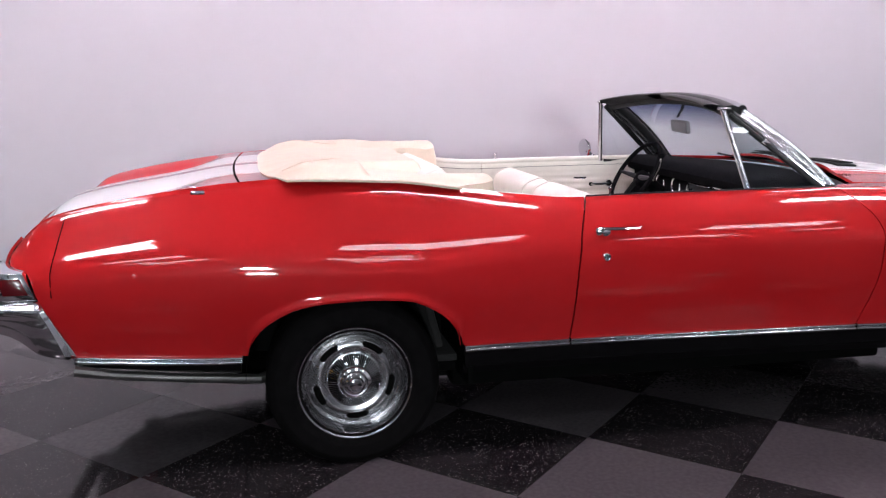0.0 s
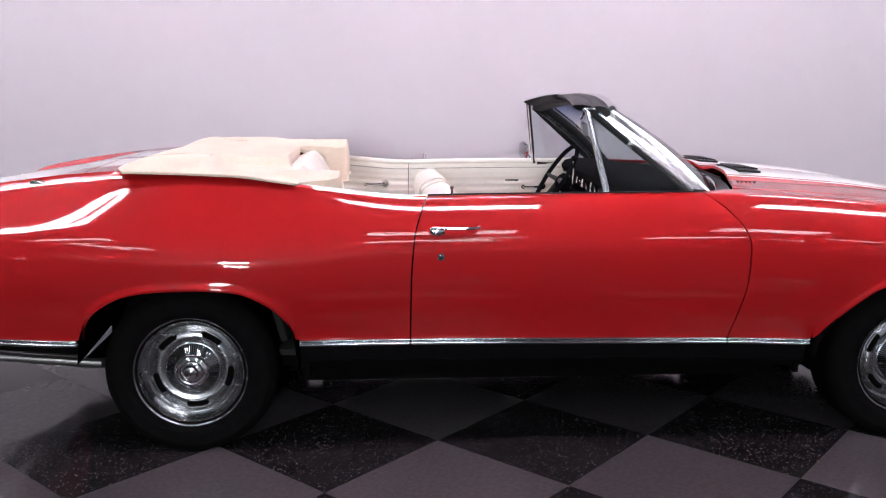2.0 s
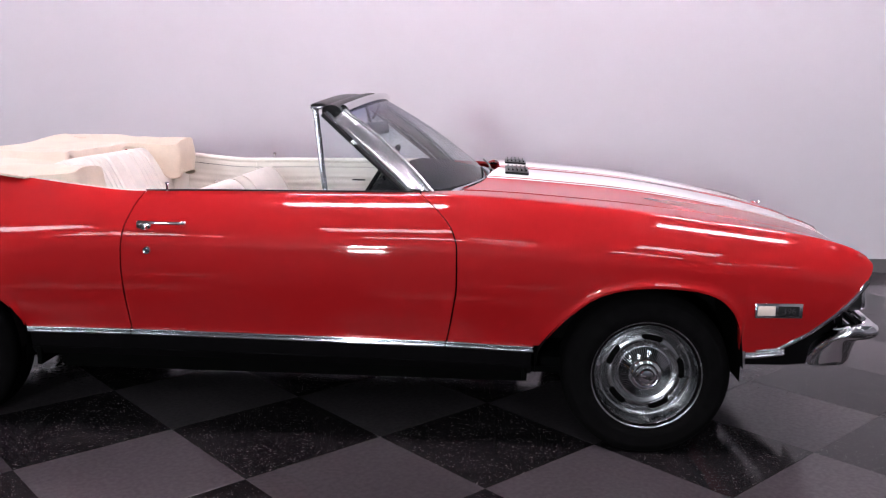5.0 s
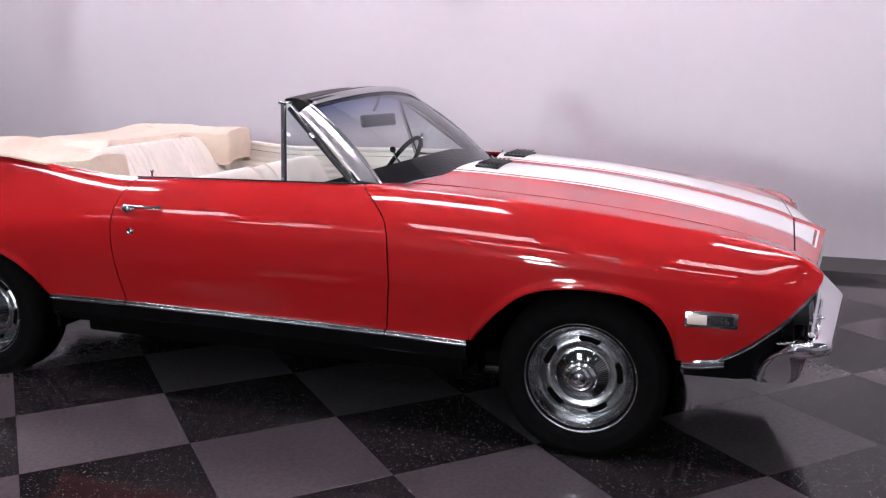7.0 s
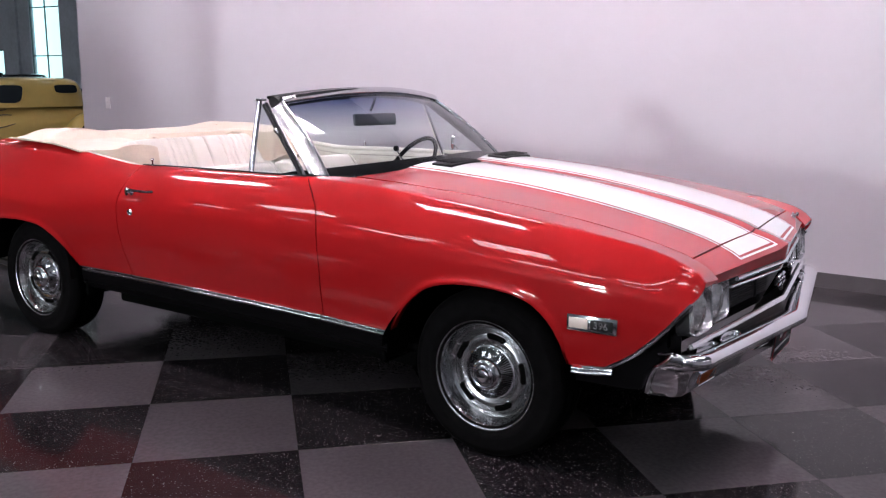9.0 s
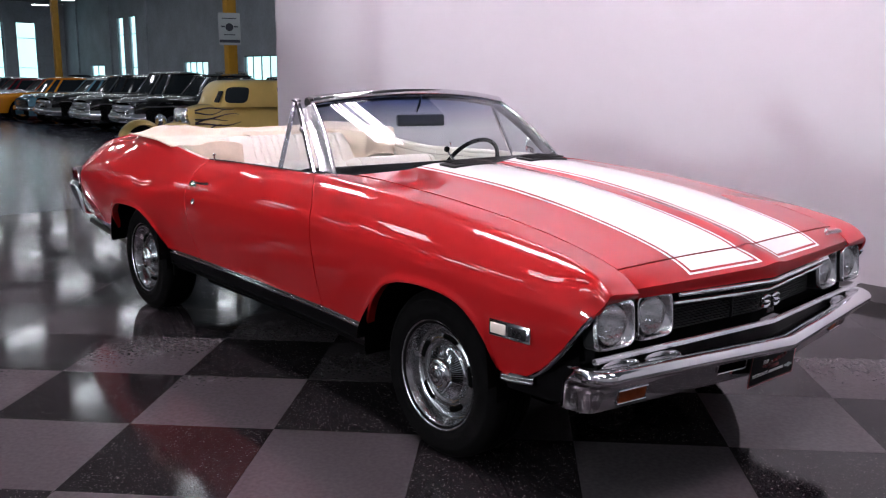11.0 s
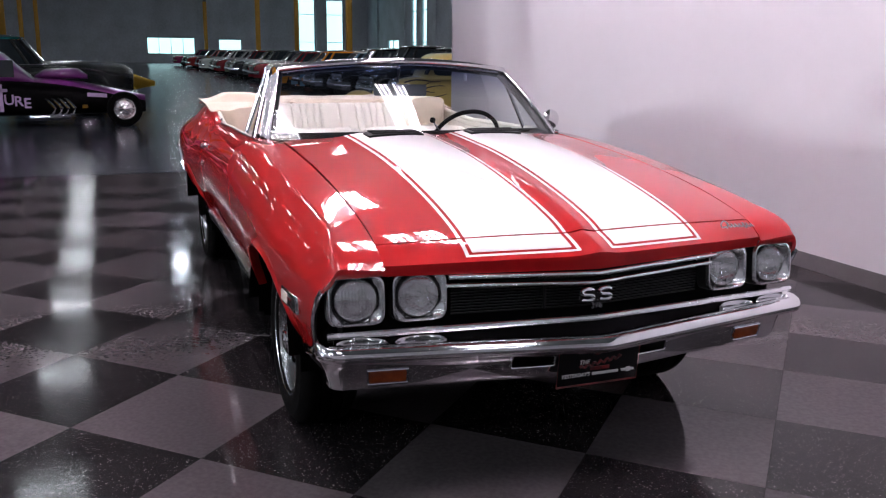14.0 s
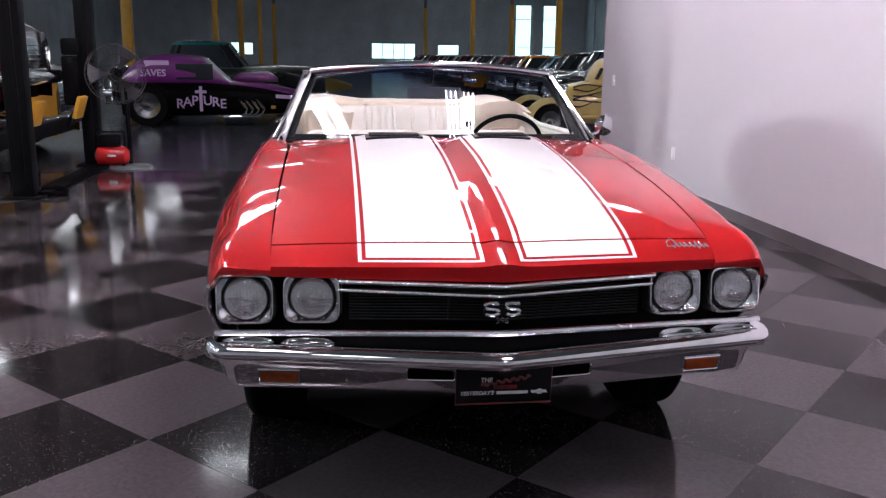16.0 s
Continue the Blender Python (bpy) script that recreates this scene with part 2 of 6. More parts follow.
def lathe(bm, profile, m=Matrix(), seg=48, shape=None):
    """Turns (radius, height) pairs round the local z axis."""
    rings = []
    for r, h in profile:
        if r < 1e-6:
            rings.append([bm.verts.new(m @ Vector((0, 0, h)))])
        else:
            ring = []
            for k in range(seg):
                a = 2 * math.pi * k / seg
                dr, dh = shape(r, h, a) if shape else (0, 0)
                ring.append(bm.verts.new(m @ Vector(((r + dr) * math.cos(a), (r + dr) * math.sin(a), h + dh))))
            rings.append(ring)
    for a, b in zip(rings, rings[1:]):
        if len(a) == 1 and len(b) == 1:
            continue
        for k in range(seg):
            j = (k + 1) % seg
            if len(a) == 1:
                bm.faces.new((a[0], b[k], b[j]))
            elif len(b) == 1:
                bm.faces.new((a[k], a[j], b[0]))
            else:
                bm.faces.new((a[k], a[j], b[j], b[k]))
    bmesh.ops.recalc_face_normals(bm, faces=bm.faces[:])
    return bm


def tube(bm, pts, r, seg=8, flat=1.0, up=Vector((0, 0, 1)), closed=False):
    """A round bar along points; flat squeezes it across up."""
    pts = [Vector(p) for p in pts]
    rings = []
    n = len(pts)
    for i, p in enumerate(pts):
        d = (pts[(i + 1) % n] - pts[i - 1]) if closed else (pts[min(i + 1, n - 1)] - pts[max(i - 1, 0)])
        d.normalize()
        side = d.cross(up)
        if side.length < 1e-3:
            side = d.cross(Vector((1, 0, 0)))
        side.normalize()
        top = side.cross(d)
        rr = r[i] if isinstance(r, (list, tuple)) else r
        rings.append([bm.verts.new(p + side * math.cos(2 * math.pi * k / seg) * rr * flat + top * math.sin(2 * math.pi * k / seg) * rr) for k in range(seg)])
    for i in range(n if closed else n - 1):
        a, b = rings[i], rings[(i + 1) % n]
        for k in range(seg):
            bm.faces.new((a[k], a[(k + 1) % seg], b[(k + 1) % seg], b[k]))
    if not closed:
        bm.faces.new(rings[0][::-1])
        bm.faces.new(rings[-1])
    bmesh.ops.recalc_face_normals(bm, faces=bm.faces[:])
    return bm


def prism(bm, poly, depth, m=Matrix(), bevel=0.0):
    """A flat outline in local x, y, pushed along local z by depth."""
    lo = [bm.verts.new(m @ Vector((x, y, 0))) for x, y in poly]
    hi = [bm.verts.new(m @ Vector((x, y, depth))) for x, y in poly]
    n = len(poly)
    faces = [bm.faces.new(lo[::-1]), bm.faces.new(hi)]
    faces += [bm.faces.new((lo[k], lo[(k + 1) % n], hi[(k + 1) % n], hi[k])) for k in range(n)]
    bmesh.ops.recalc_face_normals(bm, faces=faces)
    if bevel:
        bmesh.ops.bevel(bm, geom=list({e for f in faces for e in f.edges}), offset=bevel, segments=2, affect="EDGES", profile=0.5)
    return bm


def sheet(fn, nu, nv, closed=False, mirror=False, pick=None):
    """A grid of fn(u, v) over the unit square, as a bmesh."""
    bm = bmesh.new()
    rows = [[bm.verts.new(fn(i / nu, j / nv)) for j in range(nv + 1)] for i in range(nu + 1)]
    for i in range(nu):
        for j in range(nv):
            q = (rows[i][j], rows[i + 1][j], rows[i + 1][j + 1], rows[i][j + 1])
            f = bm.faces.new(q if not mirror else q[::-1])
            if pick:
                f.material_index = pick((i + 0.5) / nu, (j + 0.5) / nv)
    return bm


def thick(ob, depth, offset=-1.0):
    mod = ob.modifiers.new("thickness", "SOLIDIFY")
    mod.thickness, mod.offset, mod.use_even_offset = depth, offset, False
    return ob


def curve(xs, ys):
    """A smooth curve through a few control values that never overshoots (monotone cubic)."""
    xs, ys = list(map(float, xs)), list(map(float, ys))
    d = [(ys[i + 1] - ys[i]) / (xs[i + 1] - xs[i]) for i in range(len(xs) - 1)]
    m = [d[0]] + [0.0 if d[i - 1] * d[i] <= 0 else 2 * d[i - 1] * d[i] / (d[i - 1] + d[i]) for i in range(1, len(d))] + [d[-1]]

    def at(x):
        if x <= xs[0]:
            return ys[0]
        if x >= xs[-1]:
            return ys[-1]
        i = max(k for k in range(len(xs) - 1) if xs[k] <= x)
        h = xs[i + 1] - xs[i]
        t = (x - xs[i]) / h
        return (2 * t**3 - 3 * t * t + 1) * ys[i] + (t**3 - 2 * t * t + t) * h * m[i] + (-2 * t**3 + 3 * t * t) * ys[i + 1] + (t**3 - t * t) * h * m[i + 1]

    return at


def lerp(a, b, t):
    return a + (b - a) * t


def smooth01(t):
    t = max(0.0, min(1.0, t))
    return t * t * (3 - 2 * t)


# ---- the hall and the white display wall ----
WALL_Y, WALL_END, TILE_EDGE = 2.945, -6.41, -6.0
HALL_X0, HALL_X1, HALL_Y0, HALL_Y1, HALL_Z = -96.0, 13.0, -24.0, 28.0, 9.2


def slab(name, x0, x1, y0, y1, z0, z1, mat, label="", bevel=0.0):
    ob = part(name, rbox(bmesh.new(), (x1 - x0, y1 - y0, z1 - z0), ((x0 + x1) / 2, (y0 + y1) / 2, (z0 + z1) / 2), bevel), mat, smooth=0)
    tagged(ob, label, kind="structure")
    return ob


tagged(slab("floor_hall", HALL_X0, TILE_EDGE, HALL_Y0, HALL_Y1, -0.25, 0.003, EPOXY, "polished grey sealed concrete floor of the hall"), category="floor")
tagged(slab("ceiling", HALL_X0, HALL_X1, HALL_Y0, HALL_Y1, HALL_Z, HALL_Z + 0.2, CEILING_MAT, "dark corrugated deck over the hall"), category="ceiling")
tagged(slab("wall_display", WALL_END, HALL_X1, WALL_Y, WALL_Y + 0.14, 0, 4.4, DRYWALL, "pale lavender painted display wall", 0.004), category="wall")
tagged(slab("wall_front", HALL_X1, HALL_X1 + 0.2, HALL_Y0, HALL_Y1, -0.2, HALL_Z, DRYWALL, "plain painted wall closing the hall"), category="wall")
tagged(slab("baseboard", WALL_END - 0.006, HALL_X1, WALL_Y - 0.008, WALL_Y - 0.0005, 0.0, 0.108, RUBBER_BASE, "grey rubber baseboard along the display wall", 0.002), category="baseboard")


# ---- the red convertible: outer shape ----
# x runs forward, y to the car's own left, the origin lies on the floor midway between the axles.
AXLE, HUB_Z, TYRE_R = 1.4225, 0.318, 0.325
shoulder_z = curve(
    [-2.60, -2.53, -2.47, -2.40, -2.22, -2.04, -1.82, -1.6, -1.27, -1.03, -0.8, -0.58, -0.3, 0.3, 0.6, 0.88, 1.09, 1.3, 1.5, 1.71, 1.92, 2.06, 2.14, 2.2, 2.225],
    [0.80, 0.885, 0.93, 0.952, 0.985, 1.01, 1.034, 1.046, 1.041, 1.015, 0.99, 0.974, 0.980, 0.988, 0.992, 0.982, 0.967, 0.950, 0.929, 0.904, 0.877, 0.852, 0.830, 0.80, 0.775],
)
half_width = curve([-2.6, -2.4, -2.0, -1.4, -0.6, 0.0, 0.6, 1.4, 1.9, 2.1, 2.225], [0.84, 0.885, 0.925, 0.945, 0.925, 0.93, 0.935, 0.94, 0.915, 0.893, 0.872])
trim_z = curve([-2.4, -1.84, -1.0, -0.6, 0.66, 1.0, 1.8, 1.95], [0.475, 0.455, 0.447, 0.447, 0.439, 0.43, 0.43, 0.447])
inner_y = curve([-2.6, -1.75, -1.3, -1.0, -0.6, 0.45, 0.70, 0.9, 2.1, 2.225], [0.72, 0.72, 0.76, 0.80, 0.80, 0.80, 0.72, 0.705, 0.695, 0.69])
inner_rise = curve([-2.6, -1.8, -1.0, 0.5, 0.8, 1.6, 2.225], [0.004, 0.016, 0.006, 0.004, 0.010, 0.014, -0.014])
front_arch = curve([0.998, 1.02, 1.053, 1.124, 1.227, 1.333, 1.441, 1.551, 1.64, 1.712, 1.748, 1.766], [0.40, 0.44, 0.487, 0.568, 0.646, 0.676, 0.684, 0.678, 0.655, 0.595, 0.52, 0.40])
rear_arch = curve([-1.812, -1.79, -1.725, -1.625, -1.525, -1.39, -1.244, -1.143, -1.083, -1.042, -1.022], [0.40, 0.505, 0.583, 0.634, 0.651, 0.656, 0.647, 0.605, 0.556, 0.494, 0.40])
door_rear_x = curve([0.40, 0.668, 0.839, 0.944, 0.99], [-0.594, -0.595, -0.584, -0.552, -0.530])
door_front_x = curve([0.40, 0.547, 0.679, 0.809, 0.873, 0.941, 1.0], [0.645, 0.673, 0.69, 0.689, 0.671, 0.615, 0.54])
nose_x = curve([0.40, 0.447, 0.458, 0.513, 0.585, 0.683, 0.775, 0.83], [1.88, 1.915, 1.935, 2.012, 2.088, 2.170, 2.225, 2.225])
tail_x = curve([0.40, 0.475, 0.60, 0.69, 0.782, 0.790, 0.83], [-2.36, -2.384, -2.437, -2.478, -2.517, -2.585, -2.592])


# how far the skin leans inwards (degrees) by relative height: doors and fenders, the haunch over the rear wheel, the tail
LEAN_DOOR = curve([0.64, 0.70, 0.73, 0.775, 0.86, 0.945, 1.0], [2, 12, 19, 27, 33, 42, 56])
LEAN_HAUNCH = curve([0.50, 0.57, 0.62, 0.70, 0.80, 0.93, 1.0], [2, 17, 25, 30, 31, 32, 46])
LEAN_TAIL = curve([0.54, 0.62, 0.676, 0.742, 0.85, 0.95, 1.0], [2, 14, 28, 44, 46, 48, 60])


@functools.lru_cache(maxsize=None)
def lean_table(x):
    """The widest height and, from there to the shoulder, the inward offset in steps."""
    full, tail = smooth01((-0.55 - x) / 0.70), smooth01((-1.35 - x) / 0.62)
    start = lerp(lerp(0.64, 0.50, full), 0.54, tail)
    out, total, n = [0.0], 0.0, 48
    for k in range(n):
        q = (k + 0.5) / n
        door, haunch, end = (math.tan(radians(f(lerp(r0, 1.0, q)))) for f, r0 in ((LEAN_DOOR, 0.64), (LEAN_HAUNCH, 0.50), (LEAN_TAIL, 0.54)))
        total += lerp(lerp(door, haunch, full), end, tail) * (1 - 0.5 * smooth01((x - 2.0) / 0.2)) * (1 - start) / n
        out.append(total)
    return start, out


def section(x):
    """The side's cross-section at x: (half width, height) by level 0 (trim), 2 (widest), 4 (shoulder) to 5 (top inner edge)."""
    b, zt, zs = half_width(x), trim_z(x), shoulder_z(x)
    h = zs - zt
    start, offsets = lean_table(round(x, 4))
    low = curve([0, 1, 1.6, 2], [b - 0.078, b - 0.022, b - 0.004, b])
    w4 = b - h * offsets[-1]
    top = curve([4, 4.3, 5], [w4, w4 - 0.012, min(inner_y(x), w4 - 0.022)])
    lift = curve([4, 4.3, 5], [zs, zs + 0.006, zs + 0.006 + inner_rise(x)])

    def at(q):
        if q < 2:
            return low(q), zt + h * start * q / 2
        if q < 4:
            f = (q - 2) / 2 * (len(offsets) - 1)
            k = min(int(f), len(offsets) - 2)
            return b - h * lerp(offsets[k], offsets[k + 1], f - k), zt + h * lerp(start, 1.0, (q - 2) / 2)
        return top(q), lift(q)

    return at


def side_y(x, z):
    """Half width of the skin at a height."""
    f = section(x)
    return f(cut_level(f, z))[0]


def cut_level(f, z):
    lo, hi = 0.0, 4.0
    for _ in range(24):
        mid = (lo + hi) / 2
        lo, hi = (mid, hi) if f(mid)[1] < z else (lo, mid)
    return hi


def opening_z(x):
    if 0.998 < x < 1.766:
        return front_arch(x)
    if -1.812 < x < -1.022:
        return rear_arch(x)
    return 0.0


def stations(*stretches):
    out = []
    for a, b, n, kind in stretches:
        for k in range(n):
            t = k / n
            out.append(lerp(a, b, 0.5 - 0.5 * math.cos(math.pi * t) if kind == "round" else t))
    return out + [stretches[-1][1]]


LEVELS = 34


def side_panel(name, cols, edge_l, edge_r, blend_l, blend_r, parent, sign, label=""):
    """A skin panel between two slanted edges. blend_l, blend_r: how far from each end the slant fades out."""
    a, b = cols[0], cols[-1]
    bm = bmesh.new()
    grid = []
    for X in cols:
        wl = max(0.0, 1 - (X - a) / blend_l) if edge_l else 0.0
        wr = max(0.0, 1 - (b - X) / blend_r) if edge_r else 0.0

        def slanted(z):
            return X + (wl * (edge_l(z) - a) if wl else 0) + (wr * (edge_r(z) - b) if wr else 0)

        f0 = section(X)
        s0 = cut_level(f0, opening_z(X)) if opening_z(X) > trim_z(X) else 0.0
        column = []
        lean = (opening_z(X + 0.004) - opening_z(X - 0.004)) / 0.008 if s0 else 0.0
        lean = math.sqrt(1 + min(lean * lean, 30.0))
        rim = min(abs(X - e) for e in (-1.812, -1.022, 0.998, 1.766))
        crowd = 1 + 0.8 * smooth01(rim / 0.20) if s0 else 1.0
        for k in range(LEVELS + 1):
            t = (k / LEVELS) ** crowd
            s = lerp(s0, 5.0, t)
            x = X
            if wl or wr:
                for _ in range(10):
                    x = 0.5 * (x + slanted(section(x)(s)[1]))
            w, z = section(x)(s) if (wl or wr) else f0(s)
            if s0:
                w += 0.013 * math.exp(-(((z - opening_z(X)) / lean / 0.019) ** 2)) - 0.006 * math.exp(-(((z - opening_z(X)) / lean / 0.005) ** 2))
                if k == 0:
                    z = opening_z(X)
            column.append(bm.verts.new((x, -sign * w, z)))
        if s0:
            v = column[0].co
            column.insert(0, bm.verts.new((v.x, v.y + sign * 0.035, v.z + 0.004)))
        else:
            v = column[0].co
            column.insert(0, bm.verts.new((v.x, v.y + sign * 0.012, v.z + 0.001)))
        grid.append(column)
    for p, q in zip(grid, grid[1:]):
        for k in range(len(p) - 1):
            face = (p[k], q[k], q[k + 1], p[k + 1])
            bm.faces.new(face if sign > 0 else face[::-1])
    ob = part(name, bm, RED, parent, label, smooth=55)
    return thick(ob, 0.008)


car = tagged(empty("convertible_car"), "glossy red vintage convertible with white stripes and folded top", "car")
GAP = 0.0028
for sign in (1, -1):
    quarter_cols = stations((-2.60, -1.812, 22, ""), (-1.812, -1.022, 30, "round"), (-1.022, -0.59, 12, ""))
    side_panel("quarter_panel", quarter_cols, tail_x, lambda z: door_rear_x(z) - GAP, 0.75, 0.40, car, sign, "red rear quarter panel")
    side_panel("door_skin", stations((-0.59, 0.67, 28, "")), lambda z: door_rear_x(z) + GAP, lambda z: door_front_x(z) - GAP, 0.8, 0.8, car, sign, "red door skin")
    fender_cols = stations((0.67, 0.998, 10, ""), (0.998, 1.766, 30, "round"), (1.766, 2.225, 18, ""))
    side_panel("front_fender", fender_cols, lambda z: door_front_x(z) + GAP, nose_x, 0.32, 0.45, car, sign, "red front fender")

    # chrome trim and black rocker below the skin, piece by piece
    for x0, x1 in ((-2.39, -1.825), (-1.012, -0.599), (-0.591, 0.645), (0.653, 0.985), (1.785, 1.93)):
        def strip(u, v, x0=x0, x1=x1):
            x = lerp(x0, x1, u)
            w = half_width(x) - 0.078
            prof = [(-0.004, 0.0), (0.006, -0.001), (0.011, -0.004), (0.012, -0.008), (0.009, -0.011), (0.003, -0.012), (0.008, -0.0135), (0.013, -0.017), (0.014, -0.022), (0.010, -0.027), (-0.006, -0.029)]
            dy, dz = prof[round(v * 10)]
            return Vector((x, -sign * (w + dy), trim_z(x) + dz))

        part("rocker_trim", sheet(strip, 10, 10, mirror=sign > 0), CHROME, car, "ribbed chrome rocker trim", smooth=70)

    for x0, x1 in ((-2.37, -1.83), (-1.01, 0.98)):
        def sill(u, v, x0=x0, x1=x1):
            x = lerp(x0, x1, u)
            w = half_width(x) - 0.088
            prof = [(0, -0.025), (0.0, -0.05), (-0.008, -0.088), (-0.004, -0.092), (-0.03, -0.125), (-0.14, -0.14)]
            dy, dz = prof[round(v * 5)]
            if x1 < -1.5:
                dz = -0.025 + (dz + 0.025) * lerp(0.28, 0.50, u)
            return Vector((x, -sign * (w + dy), trim_z(x) + dz))

        thick(part("rocker_panel", sheet(sill, 8, 5, mirror=sign > 0), BLACK_PAINT, car, "black rocker panel", smooth=25), 0.01)

    # dark inner shell that closes the gaps and the wheel wells
    def shell(u, v):
        x = lerp(-2.36, 2.0, u)
        w, z = section(x)(lerp(0.0, 4.0, v))
        return Vector((x, -sign * (w - 0.05), max(z - 0.03, opening_z(x) + 0.03)))

    part("inner_shell", sheet(shell, 90, 8, mirror=sign > 0), UNDER, car)
    for a0, a1 in ((-1.812, -1.022), (0.998, 1.766)):
        def well(u, v, a0=a0, a1=a1):
            x = lerp(a0 - 0.004, a1 + 0.004, 0.5 - 0.5 * math.cos(math.pi * u))
            z = max(opening_z(x), 0.36) + 0.012
            return Vector((x, -sign * lerp(half_width(x) - 0.03, 0.46, v), z + 0.03 * v))

        part("wheel_well", sheet(well, 32, 3, mirror=sign < 0), UNDER, car)
        for xe in (a0 - 0.003, a1 + 0.003):
            part("well_end", sheet(lambda u, v, xe=xe: Vector((xe, -sign * lerp(half_width(xe) - 0.07, 0.45, u), lerp(0.41 if xe < -1.5 else 0.31, 0.74, v))), 2, 2), UNDER, car)
        part("well_side", sheet(lambda u, v, a0=a0, a1=a1: Vector((lerp(a0, a1, u), -sign * 0.47, lerp(0.30, 0.72, v))), 2, 2, mirror=sign < 0), UNDER, car)

# floor pan, frame rails and exhaust under the car
box("floor_pan", (3.5, 1.46, 0.05), (-0.10, 0, 0.325), UNDER, car, 0.02, label="black floor pan")
for y in (-0.66, 0.66):
    box("sill_rail", (1.98, 0.12, 0.13), (-0.02, y * 0.86, 0.265), UNDER, car, 0.02)
    for x in (-0.985, 0.955):
        box("splash_shield", (0.02, 0.52, 0.15), (x, y * 0.88, 0.355), UNDER, car, 0.004)
    box("frame_rail", (3.5, 0.09, 0.11), (0.0, y * 0.76, 0.27), UNDER, car, 0.02)
    box("muffler", (0.55, 0.22, 0.13), (-0.55, y * 0.58, 0.215), UNDER, car, 0.04)
box("crossmember", (0.12, 1.2, 0.12), (1.2, 0, 0.26), UNDER, car, 0.02)
box("rear_axle", (0.10, 1.3, 0.10), (-1.4225, 0, 0.30), UNDER, car, 0.03)
box("oil_pan", (0.9, 0.5, 0.16), (1.3, 0, 0.26), UNDER, car, 0.05)
for y in (-0.60, 0.60):
    bm = tube(bmesh.new(), [(-0.3, y * 0.6, 0.24), (-1.1, y * 0.6, 0.25), (-1.6, y * 1.0, 0.33), (-1.77, y * 1.30, 0.340), (-2.0, y * 1.34, 0.368), (-2.26, y * 1.36, 0.400), (-2.39, y * 1.38, 0.428)], [0.03, 0.03, 0.03, 0.019, 0.017, 0.017, 0.021], 10)
    part("exhaust_pipe", bm, PIPE, car, "steel exhaust pipe")


# hood, header, cowl, deck
def top_z(x, y):
    """Height of the hood at x, y."""
    edge = shoulder_z(x) + 0.006 + inner_rise(x)
    a = abs(y)
    z = edge + lerp(0.030, 0.016, smooth01((x - 1.2) / 0.9)) * (1 - (a / 0.70) ** 2)
    z += 0.020 * math.exp(-(((a - 0.25) / 0.18) ** 4)) * smooth01((2.12 - x) / 0.8) * smooth01((x - 0.45) / 0.2)
    z += 0.010 * math.exp(-((a / 0.03) ** 2)) * smooth01((x - 1.2) / 0.7)
    return z


def hood_back(y):
    return 0.70 + 0.14 * (1 - (abs(y) / 0.70) ** 2)


HOOD_FRONT = 2.135


def hood_pt(u, v, lift=0.0):
    y = lerp(-0.692, 0.692, v)
    x = lerp(hood_back(y), HOOD_FRONT + 0.03 * (1 - abs(y) / 0.69), u)
    return Vector((x, y, top_z(x, y) + lift))


thick(part("hood", sheet(hood_pt, 44, 60), RED, car, "red hood with twin raised bulges"), 0.012)


def header_pt(u, v, lift=0.0):
    """The panel ahead of the hood: u from the hood gap to the lip, v across."""
    y = lerp(-0.692, 0.692, v)
    a = abs(y)
    vee = 1 - a / 0.69
    x0 = HOOD_FRONT + 0.03 * vee + 0.006
    z0 = top_z(x0, y)
    x1, z1 = 2.212 + 0.084 * vee, 0.778 + 0.004 * vee + 0.010 * math.exp(-((a / 0.05) ** 2))
    x2, z2 = 2.206 + 0.084 * vee, 0.745 - 0.010 * vee
    if u < 0.6:
        t = u / 0.6
        return Vector((lerp(x0, x1, t), y, lerp(z0, z1, t) + 0.004 * math.sin(math.pi * t) + lift))
    t = (u - 0.6) / 0.4
    return Vector((lerp(x1, x2, smooth01(t)) + 0.5 * lift, y, lerp(z1, z2, t) + lift * (1 - t)))


thick(part("header_panel", sheet(header_pt, 20, 60), RED, car, "red panel above the grille"), 0.010)


def deck_pt(u, v, lift=0.0, x0=-2.545, x1=-1.820):
    """The deck: u along, v across; its tail is bowed back a little in the middle."""
    y = lerp(-0.694, 0.694, v)
    bow = 1 - (y / 0.694) ** 2
    x = lerp(x0, x1, u)
    a = abs(y) / 0.694
    z = shoulder_z(x) + 0.006 + inner_rise(x) + (-0.052 * smooth01((1.0 - a) / 0.20) + 0.040 * max(0.0, 1 - (a / 0.8) ** 2)) * smooth01((-1.84 - x) / 0.28)
    return Vector((x - bow * (0.030 * smooth01((-1.55 - x) / 0.25) + 0.015 * smooth01((-1.86 - x) / 0.5)), y, z + lift))


def deck_z(x, y):
    return deck_pt(0, (y + 0.694) / 1.388, 0, x, x).z


thick(part("trunk_lid", sheet(deck_pt, 26, 40), RED, car, "red trunk lid"), 0.010)
thick(part("rear_deck", sheet(lambda u, v: deck_pt(u, v, 0, -1.811, -1.5), 12, 40), RED, car, "red deck behind the folded top"), 0.010)
# near-black strip added below the gap so the seam looks shaded
part("trunk_seam_shade", sheet(lambda u, v: deck_pt(u, v, -0.018, -1.85, -1.78), 3, 40), UNDER, car, "near-black strip that darkens the trunk seam")


def tail_pt(u, v):
    top = deck_pt(0, v, 0, -2.549, -2.549)
    low = Vector((-2.607 - 0.045 * (1 - (lerp(-1, 1, v)) ** 2), top.y, 0.775))
    p = top.lerp(low, u)
    p.x -= 0.012 * math.sin(math.pi * u)
    return p


